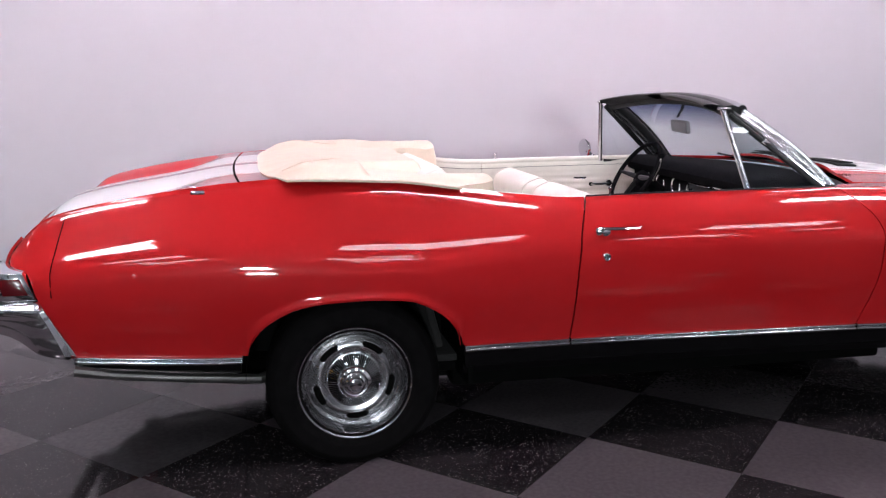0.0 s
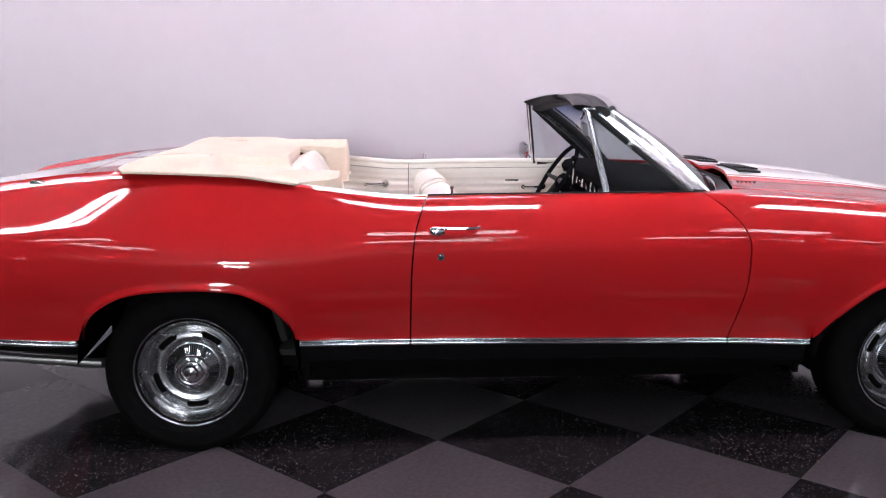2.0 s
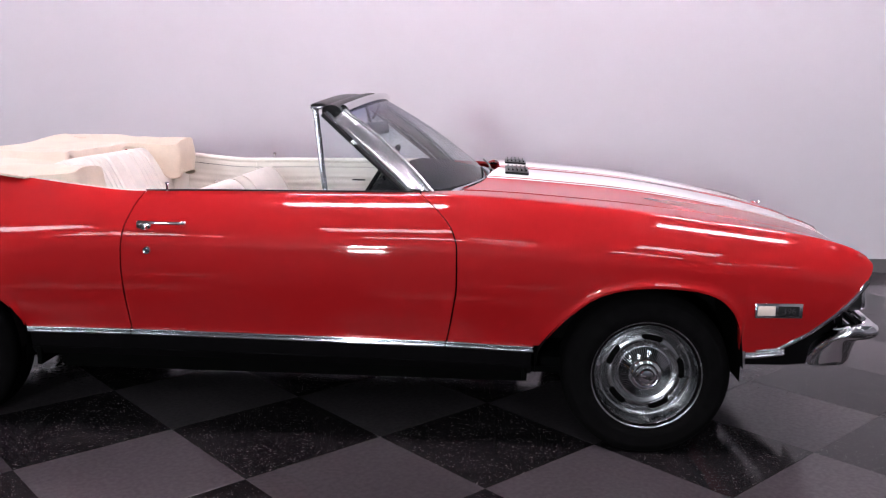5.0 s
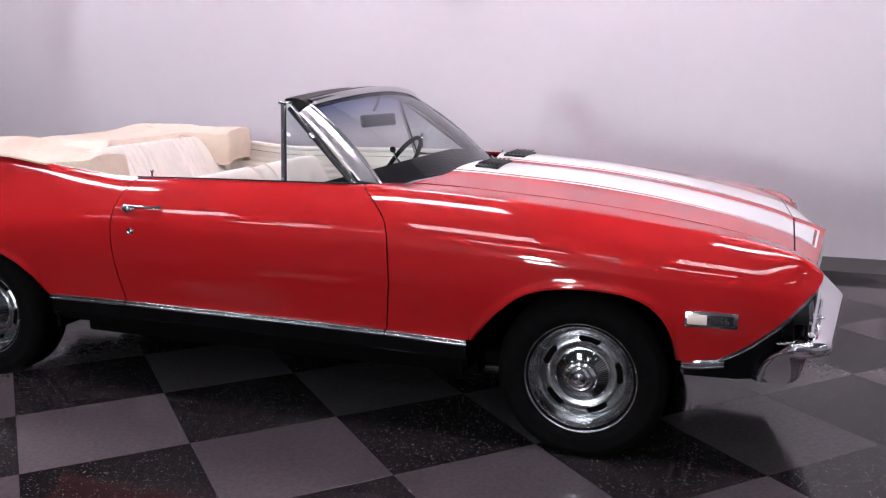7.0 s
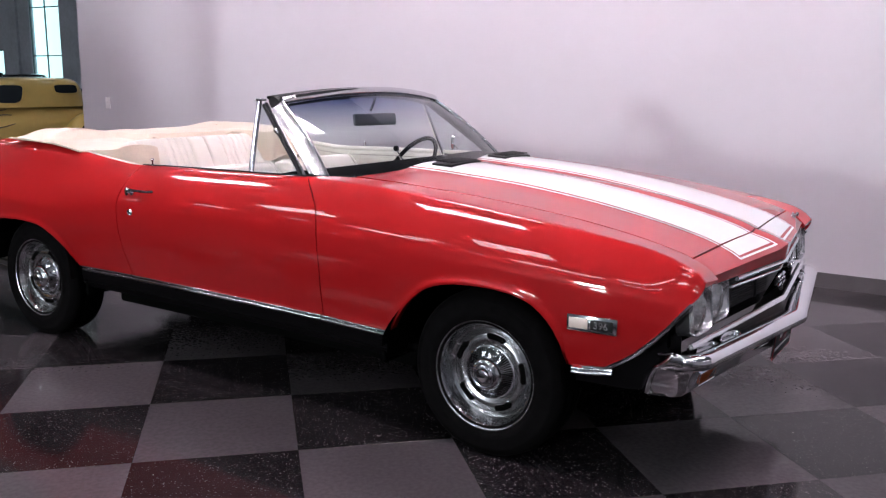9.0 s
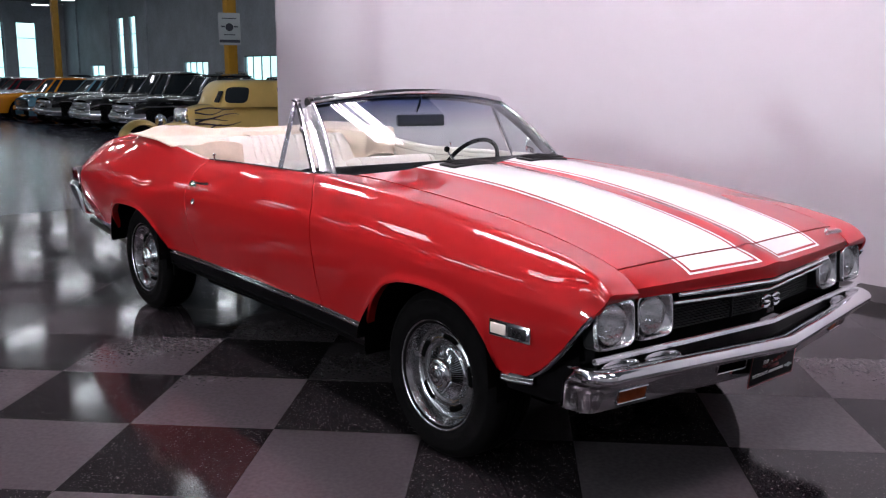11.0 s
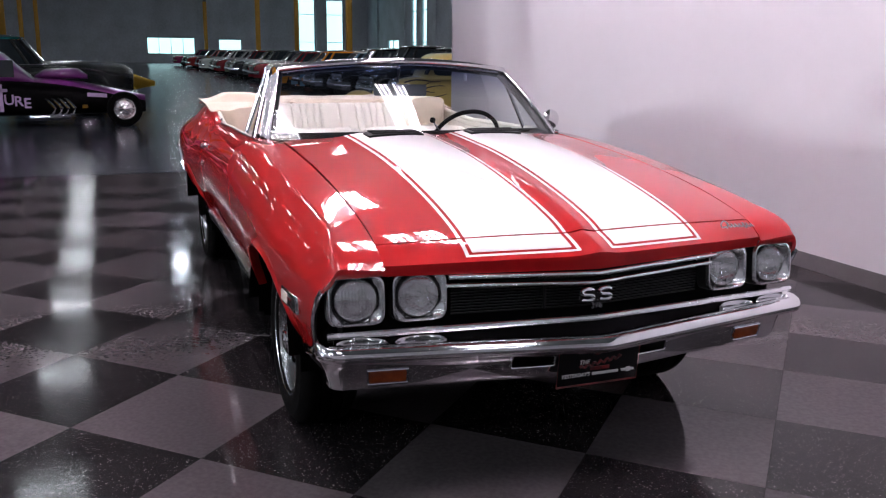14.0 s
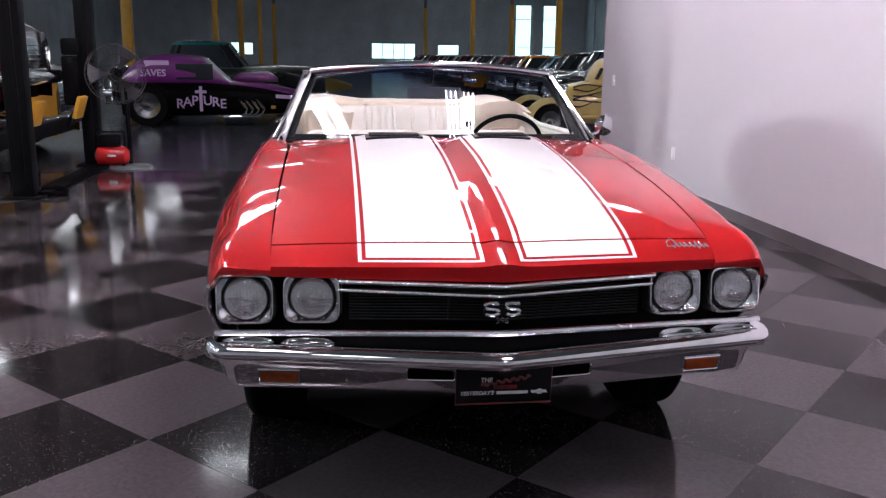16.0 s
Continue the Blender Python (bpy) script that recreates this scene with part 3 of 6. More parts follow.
thick(part("tail_panel", sheet(tail_pt, 12, 30), RED, car, "red tail panel"), 0.01)
bm = bmesh.new()
rbox(bm, (0.10, 1.60, 0.10), (-2.53, 0, 0.715), 0.015)
part("rear_valance", bm, BLACK_TRIM, car)


# white stripes with a thin outline, laid over hood, header and deck
def stripe_band(name, fn, y0, y1, u0, u1, half, nu=30, nv=6):
    def at(u, v):
        return fn(lerp(u0, u1, u), (lerp(y0, y1, v) + half) / (2 * half), 0.0007)

    return thick(part(name, sheet(at, nu, nv), STRIPE, car, "white painted stripe", smooth=40), 0.0004, 1.0)


for side in (-1, 1):
    def span(a, b):
        return sorted((side * a, side * b))

    for a, b in ((0.078, 0.408), (0.420, 0.432), (0.054, 0.066)):
        y0, y1 = span(a, b)
        stripe_band("stripe", hood_pt, y0, y1, 0.0, 1.0, 0.692, 40, 8 if b - a > 0.1 else 1)
        stripe_band("stripe", header_pt, y0, y1, 0.0, 0.40 if b - a > 0.1 else 0.50, 0.692, 8, 8 if b - a > 0.1 else 1)
        stripe_band("stripe", deck_pt, y0, y1, 0.0, 1.0, 0.694, 20, 6 if b - a > 0.1 else 1)
        stripe_band("stripe", lambda u, v, l: deck_pt(u, v, l, -1.811, -1.5), y0, y1, 0.0, 1.0, 0.694, 10, 6 if b - a > 0.1 else 1)
    y0, y1 = span(0.054, 0.432)
    stripe_band("stripe", header_pt, y0, y1, 0.455, 0.50, 0.692, 2, 12)
    # black louvred vents at the back of each bulge
    vent = part("hood_vent", sheet(lambda u, v: Vector((lerp(0.865, 0.965, u), lerp(*span(0.115, 0.365), v), top_z(lerp(0.865, 0.965, u), lerp(*span(0.115, 0.365), v)) + 0.010)), 4, 10), BLACK_TRIM, car, "black louvred hood vent")
    thick(vent, 0.014)
    for k in range(5):
        x = 0.878 + 0.019 * k
        y0, y1 = span(0.130, 0.350)
        bm = bmesh.new()
        rbox(bm, (0.006, y1 - y0, 0.006), (x, (y0 + y1) / 2, top_z(x, (y0 + y1) / 2) + 0.012), 0.001)
        part("louvre", bm, BLACK_TRIM, vent)

# cowl between hood and glass
def cowl_pt(u, v):
    y = lerp(-0.78, 0.78, v)
    a = abs(y) / 0.78
    x = lerp(0.50 + 0.20 * (1 - a * a), (hood_back(min(abs(y), 0.7)) - 0.006) if abs(y) < 0.72 else 0.68, u)
    z = lerp(0.965 + 0.018 * (1 - a * a), shoulder_z(0.7) - 0.002 + 0.030 * (1 - a * a), u) - 0.012
    return Vector((x, y, z))


thick(part("cowl", sheet(cowl_pt, 6, 30), BLACK_TRIM, car, "black cowl below the windshield"), 0.02)


# ---- glass and its frames ----
def shield(u, v):
    """The windshield: u from the base to the top, v across."""
    k = lerp(-1, 1, v)
    bow = 1 - k * k
    lo = Vector((0.590 + 0.195 * bow, 0.735 * k, 0.985 + 0.020 * bow))
    hi = Vector((0.215 + 0.065 * bow, 0.612 * k, 1.300 + 0.045 * bow))
    p = lo.lerp(hi, u)
    p.x += 0.015 * math.sin(math.pi * u)
    p.z += 0.012 * math.sin(math.pi * u)
    return p


glass = part("windshield", sheet(shield, 20, 40), SHIELD_GLASS, car, "clear windshield glass")
glass.visible_shadow = False
for k in (0, 1):
    edge = [shield(t / 12, k) for t in range(13)]
    out = -1 if k == 0 else 1
    bm = bmesh.new()
    tube(bm, [p + Vector((-0.030, -0.012 * out, -0.010)) for p in edge], 0.022, 10, 0.8)
    part("windshield_pillar", bm, BLACK_TRIM, car, "black inner windshield pillar")
    along = (edge[-1] - edge[0]).normalized()
    back = Vector((-0.80, 0.34 * out, -0.30))
    back = (back - along * back.dot(along)).normalized()
    face = along.cross(back) * out
    face = face if face.y * out > 0 else -face
    bead = [(-0.006, 0.0), (-0.004, 0.008), (0.002, 0.011), (0.008, 0.008), (0.011, 0.004), (0.056, 0.006), (0.060, 0.011), (0.066, 0.013), (0.072, 0.010), (0.074, -0.008)]

    def pillar(u, v):
        b, f = bead[round(v * 9)]
        return shield(u, k) + back * b + face * f + Vector((0.004, 0, 0.002))

    part("pillar_moulding", sheet(pillar, 16, 9, mirror=out > 0), SATIN, car, "wide chrome windshield pillar moulding", smooth=50)
top = [shield(1, t / 24) for t in range(25)]
part("header_moulding", tube(bmesh.new(), [p + Vector((0.0, 0, 0.006)) for p in top], 0.019, 12), RING, car, "chrome moulding above the windshield")
bm = tube(bmesh.new(), [p + Vector((-0.050, 0, -0.004)) for p in top], 0.028, 12, 1.5)
part("windshield_header", bm, BLACK_TRIM, car, "black windshield header")
for out in (-1, 1):
    def visor(u, v, out=out):
        y = out * lerp(0.07, 0.56, u)
        a = 2 * math.pi * v
        k = y / 0.615
        return Vector((0.120 + 0.065 * (1 - k * k) + 0.075 * math.cos(a) * (1 - 0.15 * u), y, 1.302 + 0.045 * (1 - k * k) + 0.014 * math.sin(a) - 0.010 * math.cos(a)))

    part("sun_visor", sheet(visor, 10, 14), BLACK_TRIM, car, "dark padded sun visor", smooth=60)
part("base_moulding", tube(bmesh.new(), [shield(0, t / 30) + Vector((0.010, 0, -0.002)) for t in range(31)], 0.009, 8), CHROME, car, "chrome moulding below the windshield")
for y0 in (-0.33, 0.15):
    part("wiper", tube(bmesh.new(), [(0.80, y0, 1.008), (0.785, y0 + 0.18, 1.022), (0.755, y0 + 0.36, 1.032)], 0.005, 6), BLACK_TRIM, car, "black windshield wiper")

for sign in (1, -1):
    # vent window: upright post, slanted frame, glass triangle
    lo_b, hi = Vector((0.170, -0.775 * sign, 0.980)), Vector((0.108, -0.645 * sign, 1.306))
    lo_f = Vector((0.500, -0.790 * sign, 0.985))
    vw = part("vent_window", tube(bmesh.new(), [lo_b, hi], 0.012, 10), DULL_CHROME, car, "vent window with chrome frame")
    part("window_frame", tube(bmesh.new(), [hi + Vector((0.03, 0, -0.02)), lo_f, lo_b + Vector((0.02, 0, 0.0))], 0.012, 8), BLACK_TRIM, vw, "black window frame")
    part("frame_moulding", tube(bmesh.new(), [hi + Vector((0.045, -0.004 * sign, -0.012)), lo_f + Vector((0.02, -0.004 * sign, 0))], 0.008, 8), RING, vw, "chrome moulding")
    bm = bmesh.new()
    vs = [bm.verts.new(p) for p in (lo_b, lo_f, hi)]
    bm.faces.new(vs)
    pane = part("pane", bm, GLASS, vw, "clear glass pane", smooth=0)
    pane.visible_shadow = False
    bm = bmesh.new()
    rbox(bm, (0.030, 0.020, 0.020), tuple(hi.lerp(lo_f, 0.40) + Vector((0.006, -0.004 * sign, 0.0))), 0.005, (0, 40, 0))
    part("latch", bm, CHROME, vw, "chrome latch")
    rbox(bm := bmesh.new(), (0.05, 0.03, 0.012), (0.114, -0.645 * sign, 1.310), 0.005)
    part("post_cap", bm, CHROME, vw, "chrome post cap")

    # belt rail, lock pin, handle, lock, marker lamp
    rail = [(x, -sign * (section(x)(5.0)[0] + 0.008), section(x)(5.0)[1] + 0.004) for x in [lerp(-0.53, 0.56, k / 16) for k in range(17)]]
    part("belt_moulding", tube(bmesh.new(), rail, 0.0032, 8), BLACK_TRIM, car, "black belt moulding")
    bm = lathe(bmesh.new(), [(0, 0.035), (0.006, 0.034), (0.008, 0.028), (0.004, 0.02), (0.005, 0)], pose(-0.44, -0.815 * sign, 0.99), 12)
    part("lock_pin", bm, CHROME, car, "chrome lock pin")
    handle = part("door_handle", rbox(bmesh.new(), (0.062, 0.030, 0.034), (-0.500, -sign * (side_y(-0.50, 0.868) + 0.006), 0.868), 0.014, seg=3), CHROME, car, "chrome pull door handle")
    bm = tube(bmesh.new(), [(x, -sign * (side_y(-0.45, 0.878) + o), 0.879) for x, o in ((-0.52, 0.014), (-0.43, 0.028), (-0.36, 0.024), (-0.345, 0.004))], [0.007, 0.0065, 0.006, 0.008], 10, 1.1)
    part("grip", bm, CHROME, handle)
    part("push_button", lathe(bmesh.new(), [(0, 0.012), (0.012, 0.010), (0.015, 0.0)], pose(-0.497, -sign * (side_y(-0.50, 0.866) + 0.018), 0.866, 90 * sign), 20), CHROME, handle, "chrome push button")
    part("door_lock", lathe(bmesh.new(), [(0, 0.006), (0.006, 0.006), (0.007, 0.003), (0.013, 0.008), (0.017, 0.0)], pose(-0.487, -sign * (side_y(-0.487, 0.775) - 0.001), 0.775, 90 * sign), 24), CHROME, car, "chrome door lock")
    mx, mw = 1.877, side_y(1.877, 0.606) + 0.002
    ang = math.degrees(math.atan2(side_y(1.80, 0.606) - side_y(1.96, 0.606), 0.16)) * sign
    M = pose(mx, -sign * mw, 0.606, 0, 0, ang)
    marker = part("side_marker", rbox(bmesh.new(), (0.178, 0.016, 0.058), (0, 0, 0), 0.005), RING, car, "chrome side marker lamp", m=M)
    part("lens", rbox(bmesh.new(), (0.066, 0.006, 0.036), (-0.047, -sign * 0.008, 0), 0.002), WHITELENS, marker, "pale lens")
    part("badge_panel", rbox(bmesh.new(), (0.078, 0.005, 0.036), (0.035, -sign * 0.0075, 0), 0.002), BLACK_TRIM, marker, "black badge panel")


def lettering(name, text, size, m, mat, parent, depth=0.002, bold=0.0, shear=0.0):
    """Raised letters, turned into a mesh."""
    cu = bpy.data.curves.new(name, "FONT")
    cu.body, cu.size, cu.extrude, cu.align_x, cu.align_y, cu.offset, cu.shear = text, size, depth, "CENTER", "CENTER", bold, shear
    cu.resolution_u = 3
    tmp = bpy.data.objects.new(name, cu)
    me = bpy.data.meshes.new_from_object(tmp)
    bpy.data.objects.remove(tmp)
    me.materials.clear()
    me.materials.append(mat)
    ob = new(name, me)
    if parent:
        ob.parent = parent
    ob.matrix_basis = m
    return ob


# ---- wheels ----
def build_wheel():
    w = empty("wheel")
    w.parent = car
    R = TYRE_R
    prof = [(0.195, -0.10), (0.215, -0.108), (0.25, -0.114), (0.29, -0.108), (R - 0.012, -0.09), (R - 0.003, -0.075)]
    prof += [(R, -0.06), (R, -0.044), (R - 0.008, -0.043), (R - 0.008, -0.037), (R, -0.036), (R, -0.004), (R - 0.008, -0.003), (R - 0.008, 0.003), (R, 0.004)]
    prof += [(R, 0.036), (R - 0.008, 0.037), (R - 0.008, 0.043), (R, 0.044), (R, 0.06), (R - 0.003, 0.075), (R - 0.012, 0.09), (0.292, 0.106), (0.286, 0.1085), (0.28, 0.1075), (0.25, 0.113), (0.232, 0.112), (0.229, 0.110), (0.215, 0.107), (0.198, 0.098)]
    part("tyre", lathe(bmesh.new(), prof, seg=72), RUBBER, w, "black radial tyre")
    ring = [(0.199, 0.092), (0.208, 0.104), (0.213, 0.106), (0.214, 0.101), (0.210, 0.098), (0.203, 0.097), (0.196, 0.088), (0.188, 0.066), (0.180, 0.045), (0.168, 0.040), (0.164, 0.034)]
    part("trim_ring", lathe(bmesh.new(), ring, seg=72), SILVER, w, "polished trim ring")
    disc = [(0.170, 0.036), (0.160, 0.040), (0.150, 0.048), (0.135, 0.056), (0.118, 0.054), (0.105, 0.048), (0.09, 0.046)]
    part("wheel_disc", lathe(bmesh.new(), disc, seg=72), SILVER, w, "silver slotted wheel disc")
    for k in range(5):
        a = 2 * math.pi * (k + 0.25) / 5
        bm = bmesh.new()
        bar = [(0.142 * math.cos(a + t), 0.142 * math.sin(a + t), 0.0515) for t in [lerp(-0.29, 0.29, j / 10) for j in range(11)]]
        tube(bm, bar, [0.006] + [0.0135] * 9 + [0.006], 10, 1.0)
        # solid near-black bar: the shade of the opening is put into its colour
        part("slot", bm, UNDER, w, "near-black bar as the shaded vent slot")
        bm = tube(bmesh.new(), [(p[0] * 1.0, p[1] * 1.0, p[2] - 0.002) for p in bar], [0.009] + [0.0175] * 9 + [0.009], 10, 1.0)
        bmesh.ops.scale(bm, vec=(1, 1, 0.5), space=Matrix.Translation((0, 0, -0.0515)), verts=bm.verts[:])
        part("slot_rim", bm, SILVER, w)

    part("derby_cap", lathe(bmesh.new(), [(0.110, 0.045), (0.106, 0.055), (0.102, 0.057), (0.098, 0.056), (0.092, 0.058), (0.082, 0.064), (0.070, 0.073), (0.060, 0.081), (0.054, 0.086)], seg=64), DULL_CHROME, w, "chrome centre cap", smooth=60)
    # near-black cone under the ribs, shade between them painted in
    part("cap_rib_shade", lathe(bmesh.new(), [(0.0995, 0.0572), (0.092, 0.0592), (0.082, 0.0652), (0.070, 0.0742), (0.060, 0.0822), (0.0545, 0.0868)], seg=64), UNDER, w, "near-black cone as the shade between the ribs")
    bm = bmesh.new()
    for k in range(68):
        turn = Matrix.Rotation(2 * math.pi * k / 68, 4, "Z")
        ring = []
        for r, h, half in ((0.1005, 0.0600, 0.0034), (0.090, 0.0655, 0.0031), (0.078, 0.0735, 0.0026), (0.066, 0.0815, 0.0022), (0.056, 0.0885, 0.0019)):
            ring.append([bm.verts.new(turn @ Vector(p)) for p in ((r, -half, h - 0.009), (r, -half * 0.45, h), (r, half * 0.45, h), (r, half, h - 0.009))])
        for p, q in zip(ring, ring[1:]):
            for j in range(3):
                bm.faces.new((p[j], q[j], q[j + 1], p[j + 1]))
        bm.faces.new(ring[0])
    bmesh.ops.recalc_face_normals(bm, faces=bm.faces[:])
    part("cap_ribs", bm, RING, w, "fine chrome ribs round the cap", smooth=30)
    part("cap_centre", lathe(bmesh.new(), [(0.066, 0.080), (0.064, 0.092), (0.058, 0.100), (0.048, 0.104), (0.042, 0.102), (0.038, 0.103), (0.036, 0.110), (0.031, 0.113), (0.024, 0.1125), (0.022, 0.115), (0.012, 0.117), (0, 0.1175)], seg=40), CHROME, w, "chrome hub cap centre")
    bm = lathe(bmesh.new(), [(0, -0.06), (0.05, -0.06), (0.17, -0.02), (0.20, -0.09), (0.20, 0.03), (0.17, 0.028), (0.09, 0.03), (0, 0.03)], seg=40)
    part("brake_drum", bm, UNDER, w)
    return w


wheel_1 = build_wheel()
wheel_1.matrix_basis = pose(AXLE, -0.735, HUB_Z, 90, 10, 0)
for x, y, spin in ((-AXLE, -0.735, 31), (AXLE, 0.735, 0), (-AXLE, 0.735, 0)):
    copy_thing(wheel_1, pose(x, y, HUB_Z, 90 if y < 0 else -90, spin, 0))


# ---- front end: grille, lamps, bumper, plate ----
def front_x(y, back=0.0):
    """The vee of the front: deepest at the middle."""
    return 2.190 + 0.100 * (1 - min(abs(y), 0.9) / 0.9) - back


bm = bmesh.new()
back = sheet(lambda u, v: Vector((front_x(lerp(-0.83, 0.83, v), 0.085 + 0.02 * u), lerp(-0.83, 0.83, v), lerp(0.545, 0.755, u))), 4, 40)
grille = part("grille", back, BLACK_PAINT, car, "black grille with fine bars")
for k in range(11):
    z = 0.600 + 0.0095 * k
    pts = [(front_x(y, 0.062), y, z) for y in [lerp(-0.46, 0.46, j / 20) for j in range(21)]]
    part("grille_bar", tube(bmesh.new(), pts, 0.003, 6), BLACK_TRIM, grille)
part("grille_divider", rbox(bmesh.new(), (0.01, 0.006, 0.11), (front_x(-0.155, 0.052), -0.155, 0.655), 0.001), BLACK_TRIM, grille)


def bar_across(name, z_side, z_mid, r, back, reach, mat, label, flat=1.0, parent=car):
    pts = [(front_x(y, back), y, lerp(z_mid, z_side, abs(y) / reach)) for y in [lerp(-reach, reach, j / 40) for j in range(41)]]
    return part(name, tube(bmesh.new(), pts, r, 8, flat), mat, parent, label)


bar_across("grille_moulding", 0.734, 0.721, 0.0075, 0.000, 0.490, SATIN, "chrome moulding over the grille")
bar_across("grille_moulding", 0.703, 0.686, 0.0060, 0.020, 0.490, SATIN, "thin chrome bar of the grille")
bar_across("grille_moulding", 0.573, 0.577, 0.0100, -0.006, 0.862, SATIN, "chrome moulding under the grille")
# black filler between grille and bumper
thick(part("front_filler", sheet(lambda u, v: Vector((front_x(lerp(-0.84, 0.84, v), 0.01 - 0.03 * u), lerp(-0.84, 0.84, v), lerp(0.562, 0.50, u))), 4, 30), BLACK_PAINT, car, "black filler panel"), 0.008)
thick(part("lower_valance", sheet(lambda u, v: Vector((front_x(lerp(-0.76, 0.76, v), 0.03 + 0.14 * u), lerp(-0.76, 0.76, v), lerp(0.50, 0.36, u))), 4, 30), BLACK_PAINT, car, "black valance below the bumper"), 0.008)

for side in (-1, 1):
    for y, wd in ((0.771, 0.176), (0.572, 0.176)):
        M = pose(2.196, side * y, 0.672 + (0.002 if y > 0.7 else 0), 90, 0, 90 + side * 4) @ pose(0, 0, 0, -5, 0, 0)
        lamp = part("headlight", bmesh.new(), CHROME, car, "round headlight in a square chrome bezel", m=M)

        def bez(u, v, wd=wd):
            a = 2 * math.pi * v
            c, s = math.cos(a), math.sin(a)
            n = (5.5, 5.5, 5.5, 5.5, 5.0, 2.6, 2.0, 2.0)[round(u * 7)]
            k = (abs(c) ** n + abs(s) ** n) ** (-1 / n)
            inset = (0.0, 0.0, 0.003, 0.007, 0.009, 0.0, 0.0, 0.0)[round(u * 7)]
            hw = wd / 2 - inset if u < 0.62 else (0.070, 0.0665, 0.0665)[round(u * 7) - 5]
            hh = 0.077 - inset if u < 0.62 else (0.069, 0.0665, 0.0665)[round(u * 7) - 5]
            z = (-0.05, 0.003, 0.009, 0.010, 0.004, -0.014, -0.017, -0.030)[round(u * 7)]
            return Vector((hw * k * c, hh * k * s, z))

        part("bezel_housing", sheet(lambda u, v: bez(u / 7, v) - Vector((0, 0, 0.006 * u)), 1, 64), BLACK_TRIM, lamp, "black housing behind the bezel", smooth=50)
        part("bezel", sheet(lambda u, v: bez((1 + u * 3) / 7, v) - Vector((0, 0, 0.006 if u == 0 else 0)), 3, 64), SATIN, lamp, "square chrome bezel", smooth=50)
        part("bezel_well", sheet(lambda u, v: bez((4 + u * 3) / 7, v), 3, 64), SATIN, lamp, "worn chrome well round the lens", smooth=50)
        flute = lambda r, h, a: (0.0, (0.0016 if abs(r * math.sin(a)) < 0.034 else 0.0006) * math.cos(r * math.cos(a) / 0.010 * 2 * math.pi))
        lens = part("lens", lathe(bmesh.new(), [(0.0642, -0.016)] + [(0.0642 * math.cos(q * 0.112), -0.010 + 0.016 * math.sin(q * 0.112)) for q in range(14) for q in (q, q + 0.34, q + 0.67)] + [(0, 0.006)], seg=96, shape=flute), LAMPGLASS, lamp, "fluted glass lens", smooth=25)
        lens.visible_shadow = False
        part("reflector", lathe(bmesh.new(), [(0.0640, -0.016), (0.057, -0.028), (0.045, -0.042), (0.030, -0.052), (0.014, -0.057), (0, -0.058)], seg=48), REFLECTOR, lamp, "bright reflector bowl", smooth=80)
        part("bulb_shield", lathe(bmesh.new(), [(0, -0.020), (0.010, -0.021), (0.013, -0.026), (0.013, -0.050)], seg=20), REFLECTOR, lamp)
        part("retainer", lathe(bmesh.new(), [(0.0676, -0.022), (0.0672, -0.011), (0.0662, -0.009), (0.0640, -0.012), (0.0636, -0.018)], seg=48), BLACK_TRIM, lamp, "dark retaining ring")
    # chrome edge moulding of the fender opening
    edge = []
    for z in (0.715, 0.683, 0.63, 0.585, 0.513, 0.475, 0.452, 0.438, 0.430):
        x = nose_x(z) if z > 0.44 else (1.90 if z > 0.435 else 1.82)
        w = section(min(x, 2.2))(cut_level(section(min(x, 2.2)), max(z, trim_z(x) + 0.002)))[0]
        edge.append((x + 0.003, -side * -1 * (w + 0.001), z))
    part("fender_moulding", tube(bmesh.new(), edge, 0.009, 8), RING, car, "chrome fender edge moulding")
    # black valance that closes the space between the fender edge and the bumper
    def valance(u, v):
        x = lerp(1.792, 2.150, u)
        top = 0.425 if x < 1.90 else min(0.425 + (x - 1.90) * 0.93, 0.66)
        w = section(x)(0.2)[0]
        return Vector((x, side * lerp(w - 0.030, w - 0.012, v), lerp(0.372 + 0.02 * smooth01((x - 1.95) / 0.2), top, v)))

    thick(part("side_valance", sheet(valance, 14, 6, mirror=side > 0), BLACK_PAINT, car, "black valance below the fender"), 0.006)
    # rolled lip of the fender above the headlights
    def lip(u, v):
        level, x = lerp(5.0, 2.3, v), 2.225
        for _ in range(10):
            x = 0.5 * (x + nose_x(section(x)(level)[1]))
        w, z = section(x)(level)
        k = smooth01((w - 0.835) / 0.025)
        low = min(lerp(0.750, 0.712, k), z - 0.001)
        return Vector((lerp(x, lerp(2.214, nose_x(low) - 0.003, k), u) + 0.004 * math.sin(math.pi * u) * (1 - k), side * (w - 0.001), lerp(z - 0.0005, low, u)))

    thick(part("fender_lip", sheet(lip, 6, 24, mirror=side < 0), RED, car, "red fender lip above the headlights"), 0.006)
    # black cheek inside the nose
    def cheek(u, v):
        z = lerp(0.44, 0.70, v)
        x = nose_x(z)
        w = section(min(x, 2.2))(cut_level(section(min(x, 2.2)), max(z, trim_z(x) + 0.002)))[0]
        return Vector((lerp(x - 0.004, x - 0.10, u), side * lerp(w - 0.006, 0.70, u), z))

    part("nose_cheek", sheet(cheek, 3, 12), BLACK_PAINT, car)

# bumper: a bowed chrome blade that wraps round the corners
SWEEP = 0.114  # how far the bumper falls back from its middle to its corners


def bumper_flank(z, off):
    return 0.890 + 0.25 * max(off, -0.1) - 0.030 * smooth01((0.50 - z) / 0.10)


def bumper_bend(z):
    """Corner radius: round at the ridge, tight at the lower face."""
    return lerp(0.036, 0.075, smooth01((z - 0.40) / 0.10))


